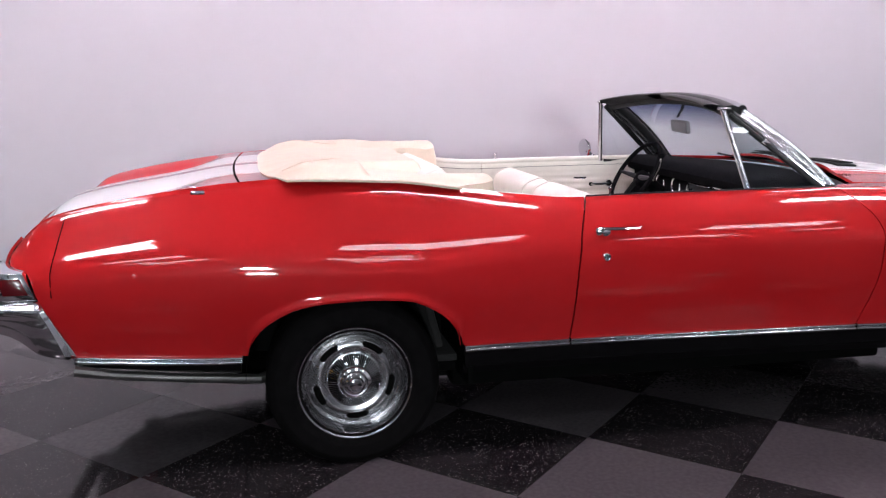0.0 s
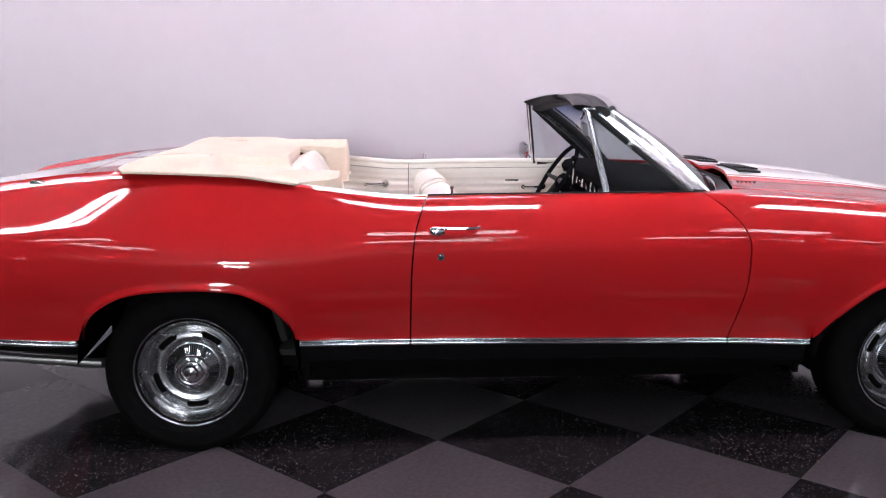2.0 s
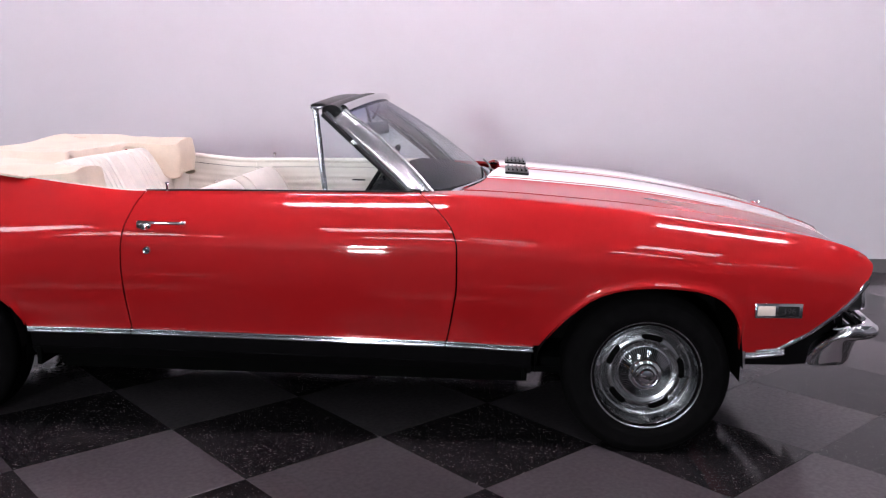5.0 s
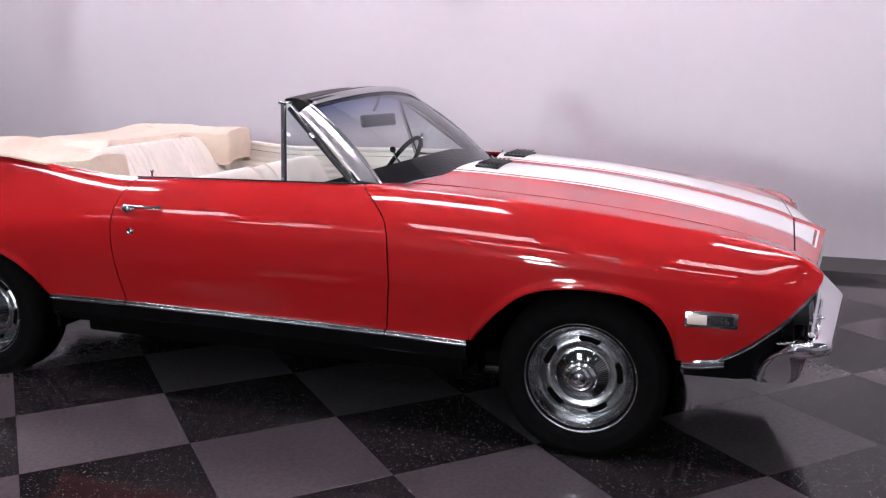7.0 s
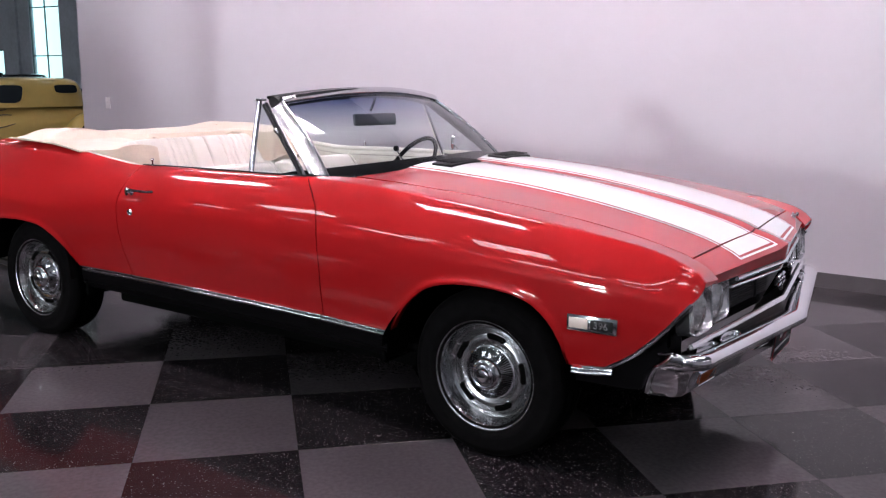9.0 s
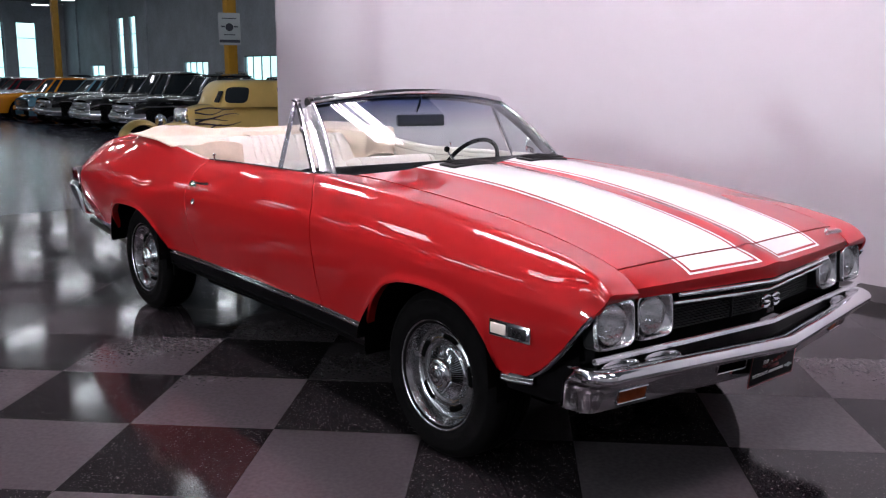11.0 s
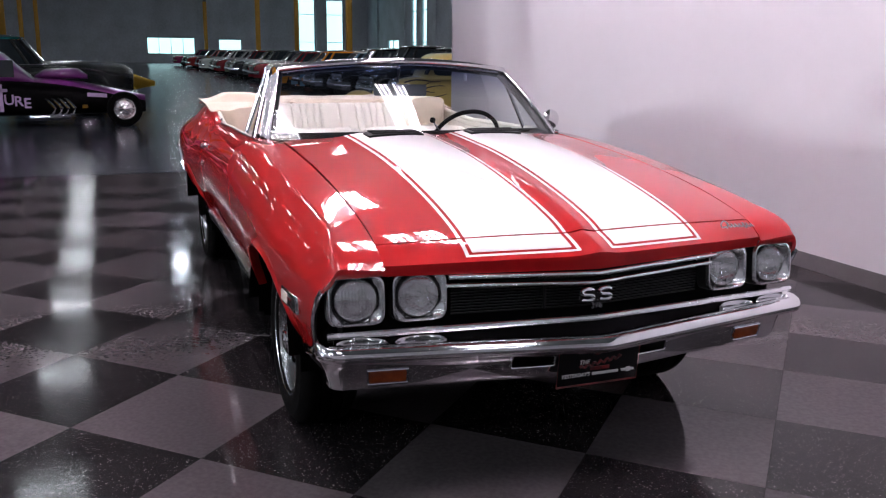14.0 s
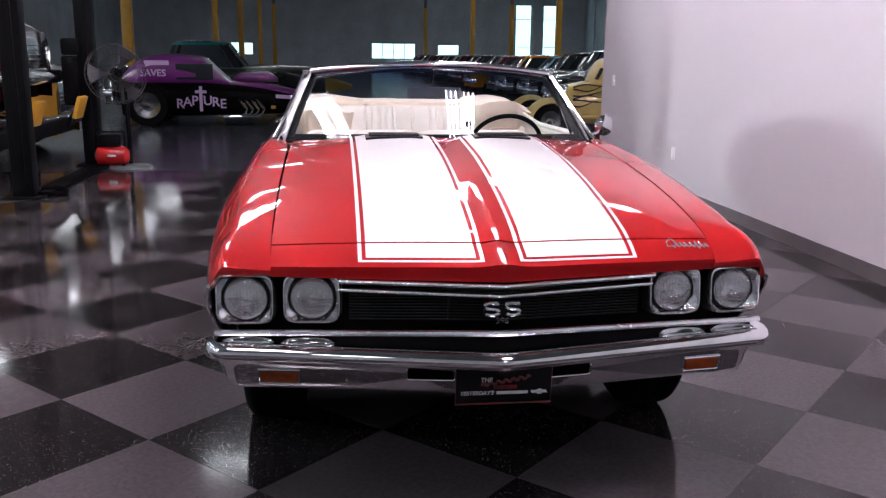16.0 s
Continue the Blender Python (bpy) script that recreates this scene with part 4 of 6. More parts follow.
def bumper_path(v, z=0.5, off=0.0):
    """Plan curve of the front bumper at height z, set in by off; v runs from -1 to 1 round both corners."""
    k, sx = abs(v), math.copysign(1, v)
    flank, r, front = bumper_flank(z, off), bumper_bend(z), 2.383 + off
    corner_x = front - SWEEP - r
    if k < 0.70:
        y = k / 0.70 * (flank - r)
        x = front - SWEEP * k / 0.70
    elif k < 0.86:
        a = (k - 0.70) / 0.16 * math.pi * 0.5
        x, y = corner_x + r * math.cos(a), flank - r + r * math.sin(a)
    else:
        t = (k - 0.86) / 0.14
        end = lerp(2.010, 2.14, smooth01((z - 0.40) / 0.18))
        x, y = lerp(corner_x, end, t), flank - 0.008 * t
    return x, y * sx


BUMPER_PROFILE = [(-0.100, 0.534), (-0.042, 0.546), (-0.016, 0.544), (-0.005, 0.538), (0.0, 0.530), (0.0, 0.519), (-0.004, 0.510), (-0.016, 0.504), (-0.050, 0.497), (-0.072, 0.482), (-0.084, 0.440), (-0.093, 0.394), (-0.106, 0.378)]


def bumper_pt(u, v):
    k = lerp(-1, 1, v)
    off, z = BUMPER_PROFILE[round(u * 12)]
    a = abs(k)
    x, y = bumper_path(k, z, off)
    dip = -0.017 * (1 - min(1, abs(y) / 0.805)) * (1 if z > 0.48 else 0.35)
    low = 0.012 * (1 - smooth01((a - 0.78) / 0.20)) * smooth01((0.52 - z) / 0.10)
    curl = 0.045 * smooth01((a - 0.95) / 0.05)
    return Vector((x, y - math.copysign(curl, y), z + dip + low))


bumper = thick(part("front_bumper", sheet(bumper_pt, 12, 100, mirror=True), CHROME, car, "chrome front bumper", smooth=60), 0.006)


def bumper_face(y, z, off):
    """A point on the bumper's front at a width and height."""
    return Vector((2.383 + off - SWEEP * abs(y) / (bumper_flank(z, off) - bumper_bend(z)), y, z))


for side in (-1, 1):
    at = bumper_face(side * 0.676, 0.430, -0.083)
    signal = part("turn_signal", rbox(bmesh.new(), (0.014, 0.118, 0.040), (0, 0, 0), 0.006), AMBER, car, "amber turn signal lens", m=pose(*at, 0, 11, side * 8))
    part("surround", tube(bmesh.new(), [(0.004, dy, dz) for dy, dz in ((-0.063, -0.023), (0.063, -0.023), (0.063, 0.023), (-0.063, 0.023))], 0.0026, 6, closed=True), CHROME, signal)
    at = bumper_face(side * 0.215, 0.452, -0.079)
    # no opening is cut: a near-black block gives the slot its shade
    slot = part("bumper_slot", rbox(bmesh.new(), (0.012, 0.142, 0.046), (0, 0, 0), 0.005), UNDER, car, "near-black block as the shaded slot in the bumper", m=pose(*at, 0, 14, side * 8))
    part("slot_rim", tube(bmesh.new(), [(0.006, dy, -0.024 + dz) for dy, dz in ((-0.074, 0.03), (-0.074, 0.006), (-0.068, 0), (0.068, 0), (0.074, 0.006), (0.074, 0.03))], 0.0026, 6), CHROME, slot, "chrome rim under the slot")
    for y in (0.765, 0.585):
        m = pose(bumper_path(y / 0.805 * 0.70)[0] - 0.050, side * y, 0.546, 0, 24, side * 7)
        part("bumper_scoop", lathe(bmesh.new(), [(0.80, -0.012), (0.86, 0.004), (0.93, 0.007), (1.0, 0.004), (1.05, -0.014)], Matrix.Diagonal((0.024, 0.080, 1, 1)), 40), RING, car, "oval relief in the bumper top", m=m)

plate = part("licence_plate", rbox(bmesh.new(), (0.008, 0.296, 0.128), (0, 0, 0), 0.004), PLATE, car, "black plate with red script in a red frame", m=pose(2.303, 0.006, 0.421, 0, 6, 0))
part("frame", tube(bmesh.new(), [(0.004, y, z) for y, z in ((-0.149, -0.066), (0.149, -0.066), (0.149, 0.066), (-0.149, 0.066))], 0.0028, 6, closed=True), PLATE_RED, plate, "dark red frame edge")
part("print", rbox(bmesh.new(), (0.003, 0.098, 0.010), (0.0045, 0.027, -0.030), 0.001), WHITE_PRINT, plate, "white bar of small print")
part("print", prism(bmesh.new(), [(-0.024, -0.004), (-0.007, -0.004), (-0.007, -0.008), (0.007, -0.008), (0.007, -0.004), (0.024, -0.004), (0.020, 0.004), (0.007, 0.004), (0.007, 0.008), (-0.007, 0.008), (-0.007, 0.004), (-0.028, 0.004)], 0.003, pose(0.004, 0.112, -0.029, 90, 0, 90)), WHITE_PRINT, plate, "white cross-shaped mark")
part("print", tube(bmesh.new(), [(0.005, lerp(-0.07, 0.08, k / 24), -0.003 + 0.05 * k / 24 * 0.5 + 0.006 * math.sin(k * 1.7)) for k in range(25)], 0.0045, 6), PLATE_RED, plate, "red wavy script")
part("print", rbox(bmesh.new(), (0.003, 0.07, 0.012), (0.0045, 0.005, -0.011), 0.001), PLATE_RED, plate, "red bar")
lettering("print", "YESTERDAY'S", 0.0175, pose(0.0045, -0.083, -0.030, 90, 0, 90), WHITE_PRINT, plate, 0.001, 0.0003, 0.2)
lettering("print", "THE", 0.020, pose(0.0045, -0.055, 0.014, 90, 0, 90), WHITE_PRINT, plate, 0.001, 0.0004, 0.2)

# emblems
def ess(h, w, r):
    """A plain double-curved bar."""
    pts = []
    for k in range(13):
        a = lerp(0.15, 1.5, k / 12) * math.pi
        pts.append((w / 2 * math.cos(a), h / 4 + h / 4 * math.sin(a)))
    for k in range(1, 13):
        a = lerp(0.5, -0.85, k / 12) * math.pi
        pts.append((w / 2 * math.cos(a), -h / 4 + h / 4 * math.sin(a)))
    return pts


em = part("emblem", rbox(bmesh.new(), (0.008, 0.112, 0.034), (0, 0, 0.006), 0.004), BLACK_TRIM, car, "chrome grille emblem", m=pose(front_x(0, 0.018), 0, 0.640))
for y in (-0.032, 0.032):
    part("emblem_bar", tube(bmesh.new(), [(0.008, y + a, 0.010 + b) for a, b in ess(0.038, 0.044, 0)], 0.0065, 8), RING, em, "chrome curved bar")
lettering("number", "396", 0.027, pose(0.010, 0, -0.026, 90, 0, 90), RING, em, 0.003, 0.0006)
for sign in (1, -1):
    x, w = 1.912, side_y(1.912, 0.606)
    lettering("marker_number", "396", 0.034, pose(x, -sign * (w + 0.0165), 0.606, 90, 0, (0 if sign > 0 else 180) + 4.5 * sign), RING, car, 0.0015, 0.0005)
# flowing script badge as one wavy chrome line
pts = []
for k in range(17):
    a = lerp(0.15, 1.75, k / 16) * math.pi
    pts.append((2.196, 0.546 + 0.011 * math.cos(a), 0.828 + 0.012 * math.sin(a)))
for k in range(97):
    t = k / 96
    tall = 1.7 if t < 0.14 or 0.62 < t < 0.80 else 1.0
    pts.append((2.196, 0.556 + 0.115 * t + 0.0055 * math.sin(44 * t) + 0.003 * tall * math.cos(44 * t), 0.823 - 0.004 * t + 0.0062 * tall * math.cos(44 * t + 2.4)))
part("script_badge", tube(bmesh.new(), pts, 0.0030, 6), SATIN, car, "chrome script badge")

# ---- rear end ----
REAR_PROFILE = [(0.050, 0.00), (0.014, -0.02), (0.002, 0.03), (-0.004, 0.10), (-0.005, 0.18), (0.000, 0.25), (0.004, 0.30), (0.006, 0.50), (0.010, 0.75), (0.017, 0.94), (0.030, 1.0), (0.060, 1.0)]
bumper_low = curve([-2.73, -2.60, -2.543, -2.486, -2.381], [0.60, 0.585, 0.556, 0.508, 0.480])


def rear_bumper_pt(u, v):
    """A blade across the tail that wraps round both corners and follows the slanted end of the quarter panel."""
    k = lerp(-1, 1, v)
    a, sy = abs(k), math.copysign(1, k)
    inward, s = REAR_PROFILE[round(u * 11)]
    if a < 0.55:
        y = a / 0.55 * 0.80
        x, nx, ny = -2.722 + 0.03 * (y / 0.80) ** 2, 1.0, 0.0
    elif a < 0.72:
        t = (a - 0.55) / 0.17 * math.pi / 2
        x, y, nx, ny = -2.602 - 0.09 * math.cos(t), 0.80 + 0.088 * math.sin(t), math.cos(t), -math.sin(t)
    else:
        t = (a - 0.72) / 0.28
        end = tail_x(0.680 - 0.20 * s)
        x, y, nx, ny = lerp(-2.602, end - 0.002, t), 0.888 + 0.004 * t, 0.0, -1.0
        if t > 0.93:
            inward += 0.012 * ((t - 0.93) / 0.07) ** 2
    z = lerp(0.680, bumper_low(x), s)
    return Vector((x + inward * nx, sy * (y + inward * ny), z))


thick(part("rear_bumper", sheet(rear_bumper_pt, 11, 100), CHROME, car, "chrome rear bumper", smooth=40), 0.006)
for side in (-1, 1):
    tl = part("tail_lamp", prism(bmesh.new(), [(-2.640, 0.789), (-2.520, 0.787), (-2.481, 0.690), (-2.615, 0.690)], 0.30, pose(0, side * 0.870 if side < 0 else side * 0.57, 0, 90) @ pose(0, 0, -0.30 if side > 0 else -0.30), 0.006), CHROME, car, "red tail lamp in a chrome bezel")
    part("lens", prism(bmesh.new(), [(-2.598, 0.769), (-2.530, 0.768), (-2.506, 0.712), (-2.585, 0.712)], 0.010, pose(0, side * 0.8735 + (0.010 if side < 0 else 0), 0, 90), 0.003), REDLENS, tl, "dark red side lens")
    part("lens", rbox(bmesh.new(), (0.012, 0.25, 0.066), (-2.618, side * 0.72, 0.738), 0.004, (0, 17, 0)), REDLENS, tl, "dark red lens")
for side in (-1, 1):
    seam = []
    for k in range(13):
        z = lerp(0.945, 0.70, k / 12)
        x = lerp(-2.405, -2.435, min(1.0, (0.945 - z) / 0.16))
        seam.append((x, side * (side_y(x, z) - 0.0008), z))
    part("panel_seam", tube(bmesh.new(), seam, 0.0022, 6), UNDER, car, "thin dark seam of the quarter extension")
part("deck_nozzle", rbox(bmesh.new(), (0.05, 0.016, 0.014), (-1.955, -0.775, 1.030), 0.005), CHROME, car, "small chrome fitting on the quarter panel")

# mirrors
MIRROR_GREY = material("mirror_case", (0.14, 0.14, 0.15), 0.4)
mir = part("door_mirror", tube(bmesh.new(), [(0.18, 0.865, 0.985), (0.17, 0.905, 1.0), (0.15, 0.93, 1.02)], [0.016, 0.010, 0.010], 10), CHROME, car, "round chrome door mirror")
part("mirror_head", lathe(bmesh.new(), [(0, 0.026), (0.03, 0.022), (0.052, 0.008), (0.056, -0.004), (0.053, -0.008), (0, -0.006)], pose(0.145, 0.955, 1.035, 0, 88, 12), 32), CHROME, mir)
rv = part("rear_view_mirror", tube(bmesh.new(), [(0.275, 0.0, 1.335), (0.262, 0, 1.29), (0.24, 0, 1.25)], 0.007, 8), CHROME, car, "rear view mirror on a chrome stem")
part("mirror_case", rbox(bmesh.new(), (0.024, 0.275, 0.060), (0.262, 0.008, 1.207), 0.022, (0, -8, -12), 4), MIRROR_GREY, rv, "dark mirror case")

# ---- inside ----
def padded(name, fn, nu, nv, mat, label, parent=car):
    ob = part(name, sheet(fn, nu, nv), mat, parent, label, smooth=50)
    return ob


def pillow(bm, size, m, seg=14, grooves=(), depth=0.010, e=0.28):
    """A cushion: a rounded slab in local x (thick), y (wide), z (high), with pressed channels in its +x face; e: 0.28 boxy to 1 round."""
    n = 44
    rows = []
    for i in range(seg * 4 + 1):
        v = lerp(-1, 1, i / (seg * 4))
        ring = []
        for k in range(n):
            a = 2 * math.pi * k / n
            c, s = math.cos(a), math.sin(a)
            x = math.copysign(abs(c) ** e, c)
            z = math.copysign(abs(s) ** e, s)
            cap = (1 - abs(v) ** 8) ** 0.5 if abs(v) < 1 else 0
            thickx = size[0] / 2 * (0.35 + 0.65 * cap)
            px, pz = x * thickx, z * size[2] / 2 * (0.93 + 0.07 * cap)
            if c > 0.1 or s > 0.5:
                y = v * size[1] / 2
                dent = max((math.exp(-(((y - g) / 0.007) ** 2)) for g in grooves), default=0.0)
                px, pz = px - depth * dent * max(c, 0.0) ** 0.3 if c > 0 else px, pz - 0.5 * depth * dent * max(s, 0.0)
            ring.append(bm.verts.new(m @ Vector((px, v * size[1] / 2, pz))))
        rows.append(ring)
    for a, b in zip(rows, rows[1:]):
        for k in range(n):
            bm.faces.new((a[k], a[(k + 1) % n], b[(k + 1) % n], b[k]))
    bm.faces.new(rows[0][::-1])
    bm.faces.new(rows[-1])
    bmesh.ops.recalc_face_normals(bm, faces=bm.faces[:])
    return bm


rear_seat = empty("rear_seat")
rear_seat.parent = car
tagged(rear_seat, "white vinyl rear bench with pleats")
PLEATS = [sgn * g for sgn in (-1, 1) for g in (0.12, 0.165, 0.21, 0.255, 0.30)]
part("backrest", pillow(bmesh.new(), (0.17, 1.06, 0.56), pose(-0.955, 0, 0.800, 0, -25, 0), seg=44, grooves=PLEATS + [0.0, 0.46, -0.46], depth=0.012, e=0.40), VINYL, rear_seat, "pleated white vinyl backrest", smooth=60)
part("cushion", pillow(bmesh.new(), (0.18, 1.26, 0.52), pose(-0.56, 0, 0.55, 0, 82, 0), seg=44, grooves=PLEATS + [0.0], e=0.40), VINYL, rear_seat, "white vinyl cushion", smooth=60)
front_seat = empty("front_seat")
front_seat.parent = car
tagged(front_seat, "white vinyl front bench seat")
SEAT_PLEATS = [g for g in (-0.12, -0.06, 0.0, 0.06, 0.12)]
for y in (-0.335, 0.335):
    part("backrest", pillow(bmesh.new(), (0.20, 0.655, 0.60), pose(-0.345, y, 0.674, 0, -22, 0), seg=30, grooves=(), e=0.62), VINYL, front_seat, "pleated white vinyl backrest", smooth=60)
    back_m = pose(-0.345, y, 0.674, 0, -22, 0)
    for g in (-0.26, 0.26):
        seam = [back_m @ Vector((0.101 * math.cos(a) ** 0.62 if math.cos(a) > 0 else -0.101 * (-math.cos(a)) ** 0.62, g, 0.301 * math.sin(a) ** 0.62)) for a in [lerp(0.25, math.pi - 0.25, k / 20) for k in range(21)]]
        part("seam", tube(bmesh.new(), seam, 0.0035, 6), VINYL, front_seat, "stitched welt")
    part("cushion", pillow(bmesh.new(), (0.19, 0.65, 0.52), pose(0.0, y, 0.52, 0, 80, 0), seg=30, grooves=SEAT_PLEATS, e=0.45), VINYL, front_seat, "white vinyl cushion", smooth=60)

for sign in (1, -1):
    def inner(u, v, x0, x1, rib=True):
        x = lerp(x0, x1, u)
        z = lerp(0.42, section(x)(5.0)[1] - (0.016 if sign > 0 else 0.006), v)
        y = section(x)(5.0)[0] - 0.012 - 0.03 * (1 - v) + (0.0 if v < 0.97 else 0.004)
        if rib and 0.55 < v < 0.88:
            y -= 0.006 + 0.007 * abs(math.sin((v - 0.55) / 0.33 * math.pi * 5))
        if 0.88 <= v:
            y -= 0.012
        return Vector((x, -sign * y, z))

    door_panel = thick(part("door_panel", sheet(lambda u, v: inner(u, v, -0.53, 0.40), 20, 60, mirror=sign < 0), VINYL, car, "white vinyl door panel with ribs", smooth=60), 0.01, 1)
    thick(part("quarter_trim", sheet(lambda u, v: inner(u, v, -1.005, -0.533), 14, 60, mirror=sign < 0), VINYL, car, "white vinyl quarter trim panel", smooth=60), 0.01, 1)
    thick(part("kick_panel", sheet(lambda u, v: inner(u, v, 0.415, 0.60, False), 6, 20, mirror=sign < 0), DASH, car, "black kick panel", smooth=60), 0.01, 1)
    # wrap over the belt line
    cap = [(x, -sign * (section(x)(5.0)[0] - 0.016), section(x)(5.0)[1] - (0.012 if sign > 0 else 0.004)) for x in [lerp(-1.10, 0.40, k / 24) for k in range(25)]]
    part("belt_pad", tube(bmesh.new(), cap, 0.014, 10, 1.0), VINYL, car, "white vinyl belt pad", smooth=60)
    part("rear_arm_rest", rbox(bmesh.new(), (0.20, 0.26, 0.36), (-1.02, -sign * 0.655, 0.76), 0.03, seg=3), VINYL, car, "white vinyl rear arm rest")
    part("arm_rest", rbox(bmesh.new(), (0.30, 0.05, 0.05), (0.10, -sign * 0.735, 0.69), 0.018, seg=3), VINYL, car, "white arm rest")
    badge = part("door_badge", rbox(bmesh.new(), (0.075, 0.006, 0.018), (-0.05 + 0.1, -sign * 0.770, 0.878), 0.002), BLACK_TRIM, car, "small dark badge")
    for dx in (-0.022, -0.008, 0.012, 0.024):
        part("print", rbox(bmesh.new(), (0.009, 0.003, 0.007), (0.05 + dx, -sign * 0.7665, 0.878), 0.0008), CHROME, badge)
    for x, z in ((-0.66, 0.862), (0.22, 0.85)):
        cr = part("window_crank", lathe(bmesh.new(), [(0, 0.02), (0.018, 0.018), (0.022, 0.008), (0.026, 0)], pose(x, -sign * 0.770, z, -90 * sign), 20), CHROME, car, "chrome window crank")
        part("crank_arm", tube(bmesh.new(), [(x, -sign * 0.752, z), (x - 0.06, -sign * 0.748, z - 0.004), (x - 0.105, -sign * 0.75, z - 0.004)], [0.009, 0.007, 0.008], 8), CHROME, cr)
        part("crank_knob", lathe(bmesh.new(), [(0, 0.03), (0.010, 0.028), (0.012, 0.01), (0.007, 0)], pose(x - 0.105, -sign * 0.75, z - 0.004, 90 * sign), 14), DASH, cr, "black knob")

part("floor_carpet", rbox(bmesh.new(), (2.0, 1.5, 0.03), (-0.25, 0, 0.365), 0.01), CARPET, car, "black carpet")
part("firewall", rbox(bmesh.new(), (0.04, 1.52, 0.52), (0.66, 0, 0.63), 0.01), UNDER, car)
part("rear_bulkhead", rbox(bmesh.new(), (0.03, 1.46, 0.62), (-1.16, 0, 0.70), 0.01, (0, -15, 0)), CARPET, car)
part("well_floor", rbox(bmesh.new(), (0.80, 1.52, 0.03), (-1.50, 0, 0.93), 0.01), UNDER, car)


def dash_pt(u, v):
    y = lerp(-0.76, 0.76, v)
    k = 1 - (y / 0.76) ** 2
    prof = [(0.60 + 0.17 * k, 0.985 + 0.012 * k), (0.50 + 0.10 * k, 1.000 + 0.006 * k), (0.40 + 0.04 * k, 1.002), (0.352, 0.992), (0.335, 0.972), (0.345, 0.945), (0.385, 0.93), (0.39, 0.84), (0.36, 0.80), (0.365, 0.74), (0.45, 0.70)]
    x, z = prof[round(u * 10)]
    return Vector((x, y, z))


dash = thick(part("dashboard", sheet(dash_pt, 10, 24), DASH, car, "black padded dashboard", smooth=50), 0.01)
for y, r in ((0.55, 0.045), (0.43, 0.045), (0.25, 0.045), (0.10, 0.03)):
    g = part("gauge", lathe(bmesh.new(), [(r * 0.8, 0.004), (r, 0.012), (r * 1.1, 0.006), (r * 1.12, -0.01)], pose(0.385, y, 0.885, 0, -90, 0), 24), CHROME, dash, "round gauge with chrome rim")
part("glovebox_trim", rbox(bmesh.new(), (0.012, 0.60, 0.016), (0.380, -0.40, 0.925), 0.004), RING, dash, "bright trim strip")
radio = part("radio_panel", rbox(bmesh.new(), (0.016, 0.20, 0.115), (0.381, 0.00, 0.865), 0.006), BLACK_TRIM, dash, "black radio panel with chrome edge")
part("panel_edge", tube(bmesh.new(), [(0.372, y, z) for y, z in ((-0.10, 0.81), (0.10, 0.81), (0.10, 0.92), (-0.10, 0.92))], 0.004, 6, closed=True), RING, radio)
for y, z in ((-0.07, 0.885), (0.07, 0.885), (-0.05, 0.835), (0.0, 0.835), (0.05, 0.835)):
    part("knob", lathe(bmesh.new(), [(0, 0.022), (0.009, 0.020), (0.011, 0.004), (0.013, 0)], pose(0.372, y, z, 0, -90, 0), 14), RING, radio, "chrome knob")
GAUGE_FACE = material("gauge_face", (0.02, 0.02, 0.022), 0.3)
for y, r in ((0.55, 0.045), (0.43, 0.045), (0.25, 0.045), (0.10, 0.03)):
    face = part("gauge_face", lathe(bmesh.new(), [(0, 0.002), (r * 0.85, 0.002), (r * 0.86, -0.004)], pose(0.383, y, 0.885, 0, -90, 0), 24), GAUGE_FACE, dash, "dark gauge face")
    part("needle", rbox(bmesh.new(), (0.002, 0.003, r * 0.7), (0.380, y + 0.006, 0.885 + r * 0.25), 0.0008, (20, 0, 0)), WHITE_PRINT, face)

sw_m = pose(0.215, 0.395, 0.935, 0, -58, 0)
sw = part("steering_wheel", tube(bmesh.new(), [sw_m @ Vector((0.19 * math.cos(a), 0.19 * math.sin(a), 0)) for a in [2 * math.pi * k / 48 for k in range(48)]], 0.0115, 10, up=sw_m.to_3x3() @ Vector((0, 0, 1)), closed=True), DASH, car, "black three spoke steering wheel")
for a in (90, -90, 180):
    part("spoke", tube(bmesh.new(), [sw_m @ Vector((r * math.cos(radians(a)), r * math.sin(radians(a)), -0.03 * (1 - r / 0.19))) for r in (0.02, 0.1, 0.188)], [0.016, 0.012, 0.009], 8), BLACK_TRIM, sw)
part("horn_pad", lathe(bmesh.new(), [(0, 0.012), (0.03, 0.010), (0.045, 0), (0.045, -0.05), (0.03, -0.06)], sw_m @ pose(0, 0, -0.025), 28), DASH, sw, "black horn pad")
part("steering_column", tube(bmesh.new(), [sw_m @ Vector((0, 0, -0.05)), sw_m @ Vector((0, 0, -0.30))], 0.035, 14), DASH, car, "black steering column")
sh = part("column_shifter", tube(bmesh.new(), [(0.30, 0.36, 0.90), (0.27, 0.22, 1.0), (0.262, 0.19, 1.045)], 0.006, 8), CHROME, car, "column shift lever")
part("shift_knob", lathe(bmesh.new(), [(0, 0.016), (0.012, 0.012), (0.016, 0), (0.012, -0.012), (0, -0.016)], pose(0.262, 0.19, 1.05), 14), DASH, sh, "black knob")


# ---- folded top under its cream boot cover ----
boot_crest = curve([-1.745, -1.735, -1.71, -1.62, -1.50, -1.30, -1.04, -0.95, -0.85], [1.044, 1.056, 1.066, 1.084, 1.093, 1.091, 1.086, 1.085, 1.083])


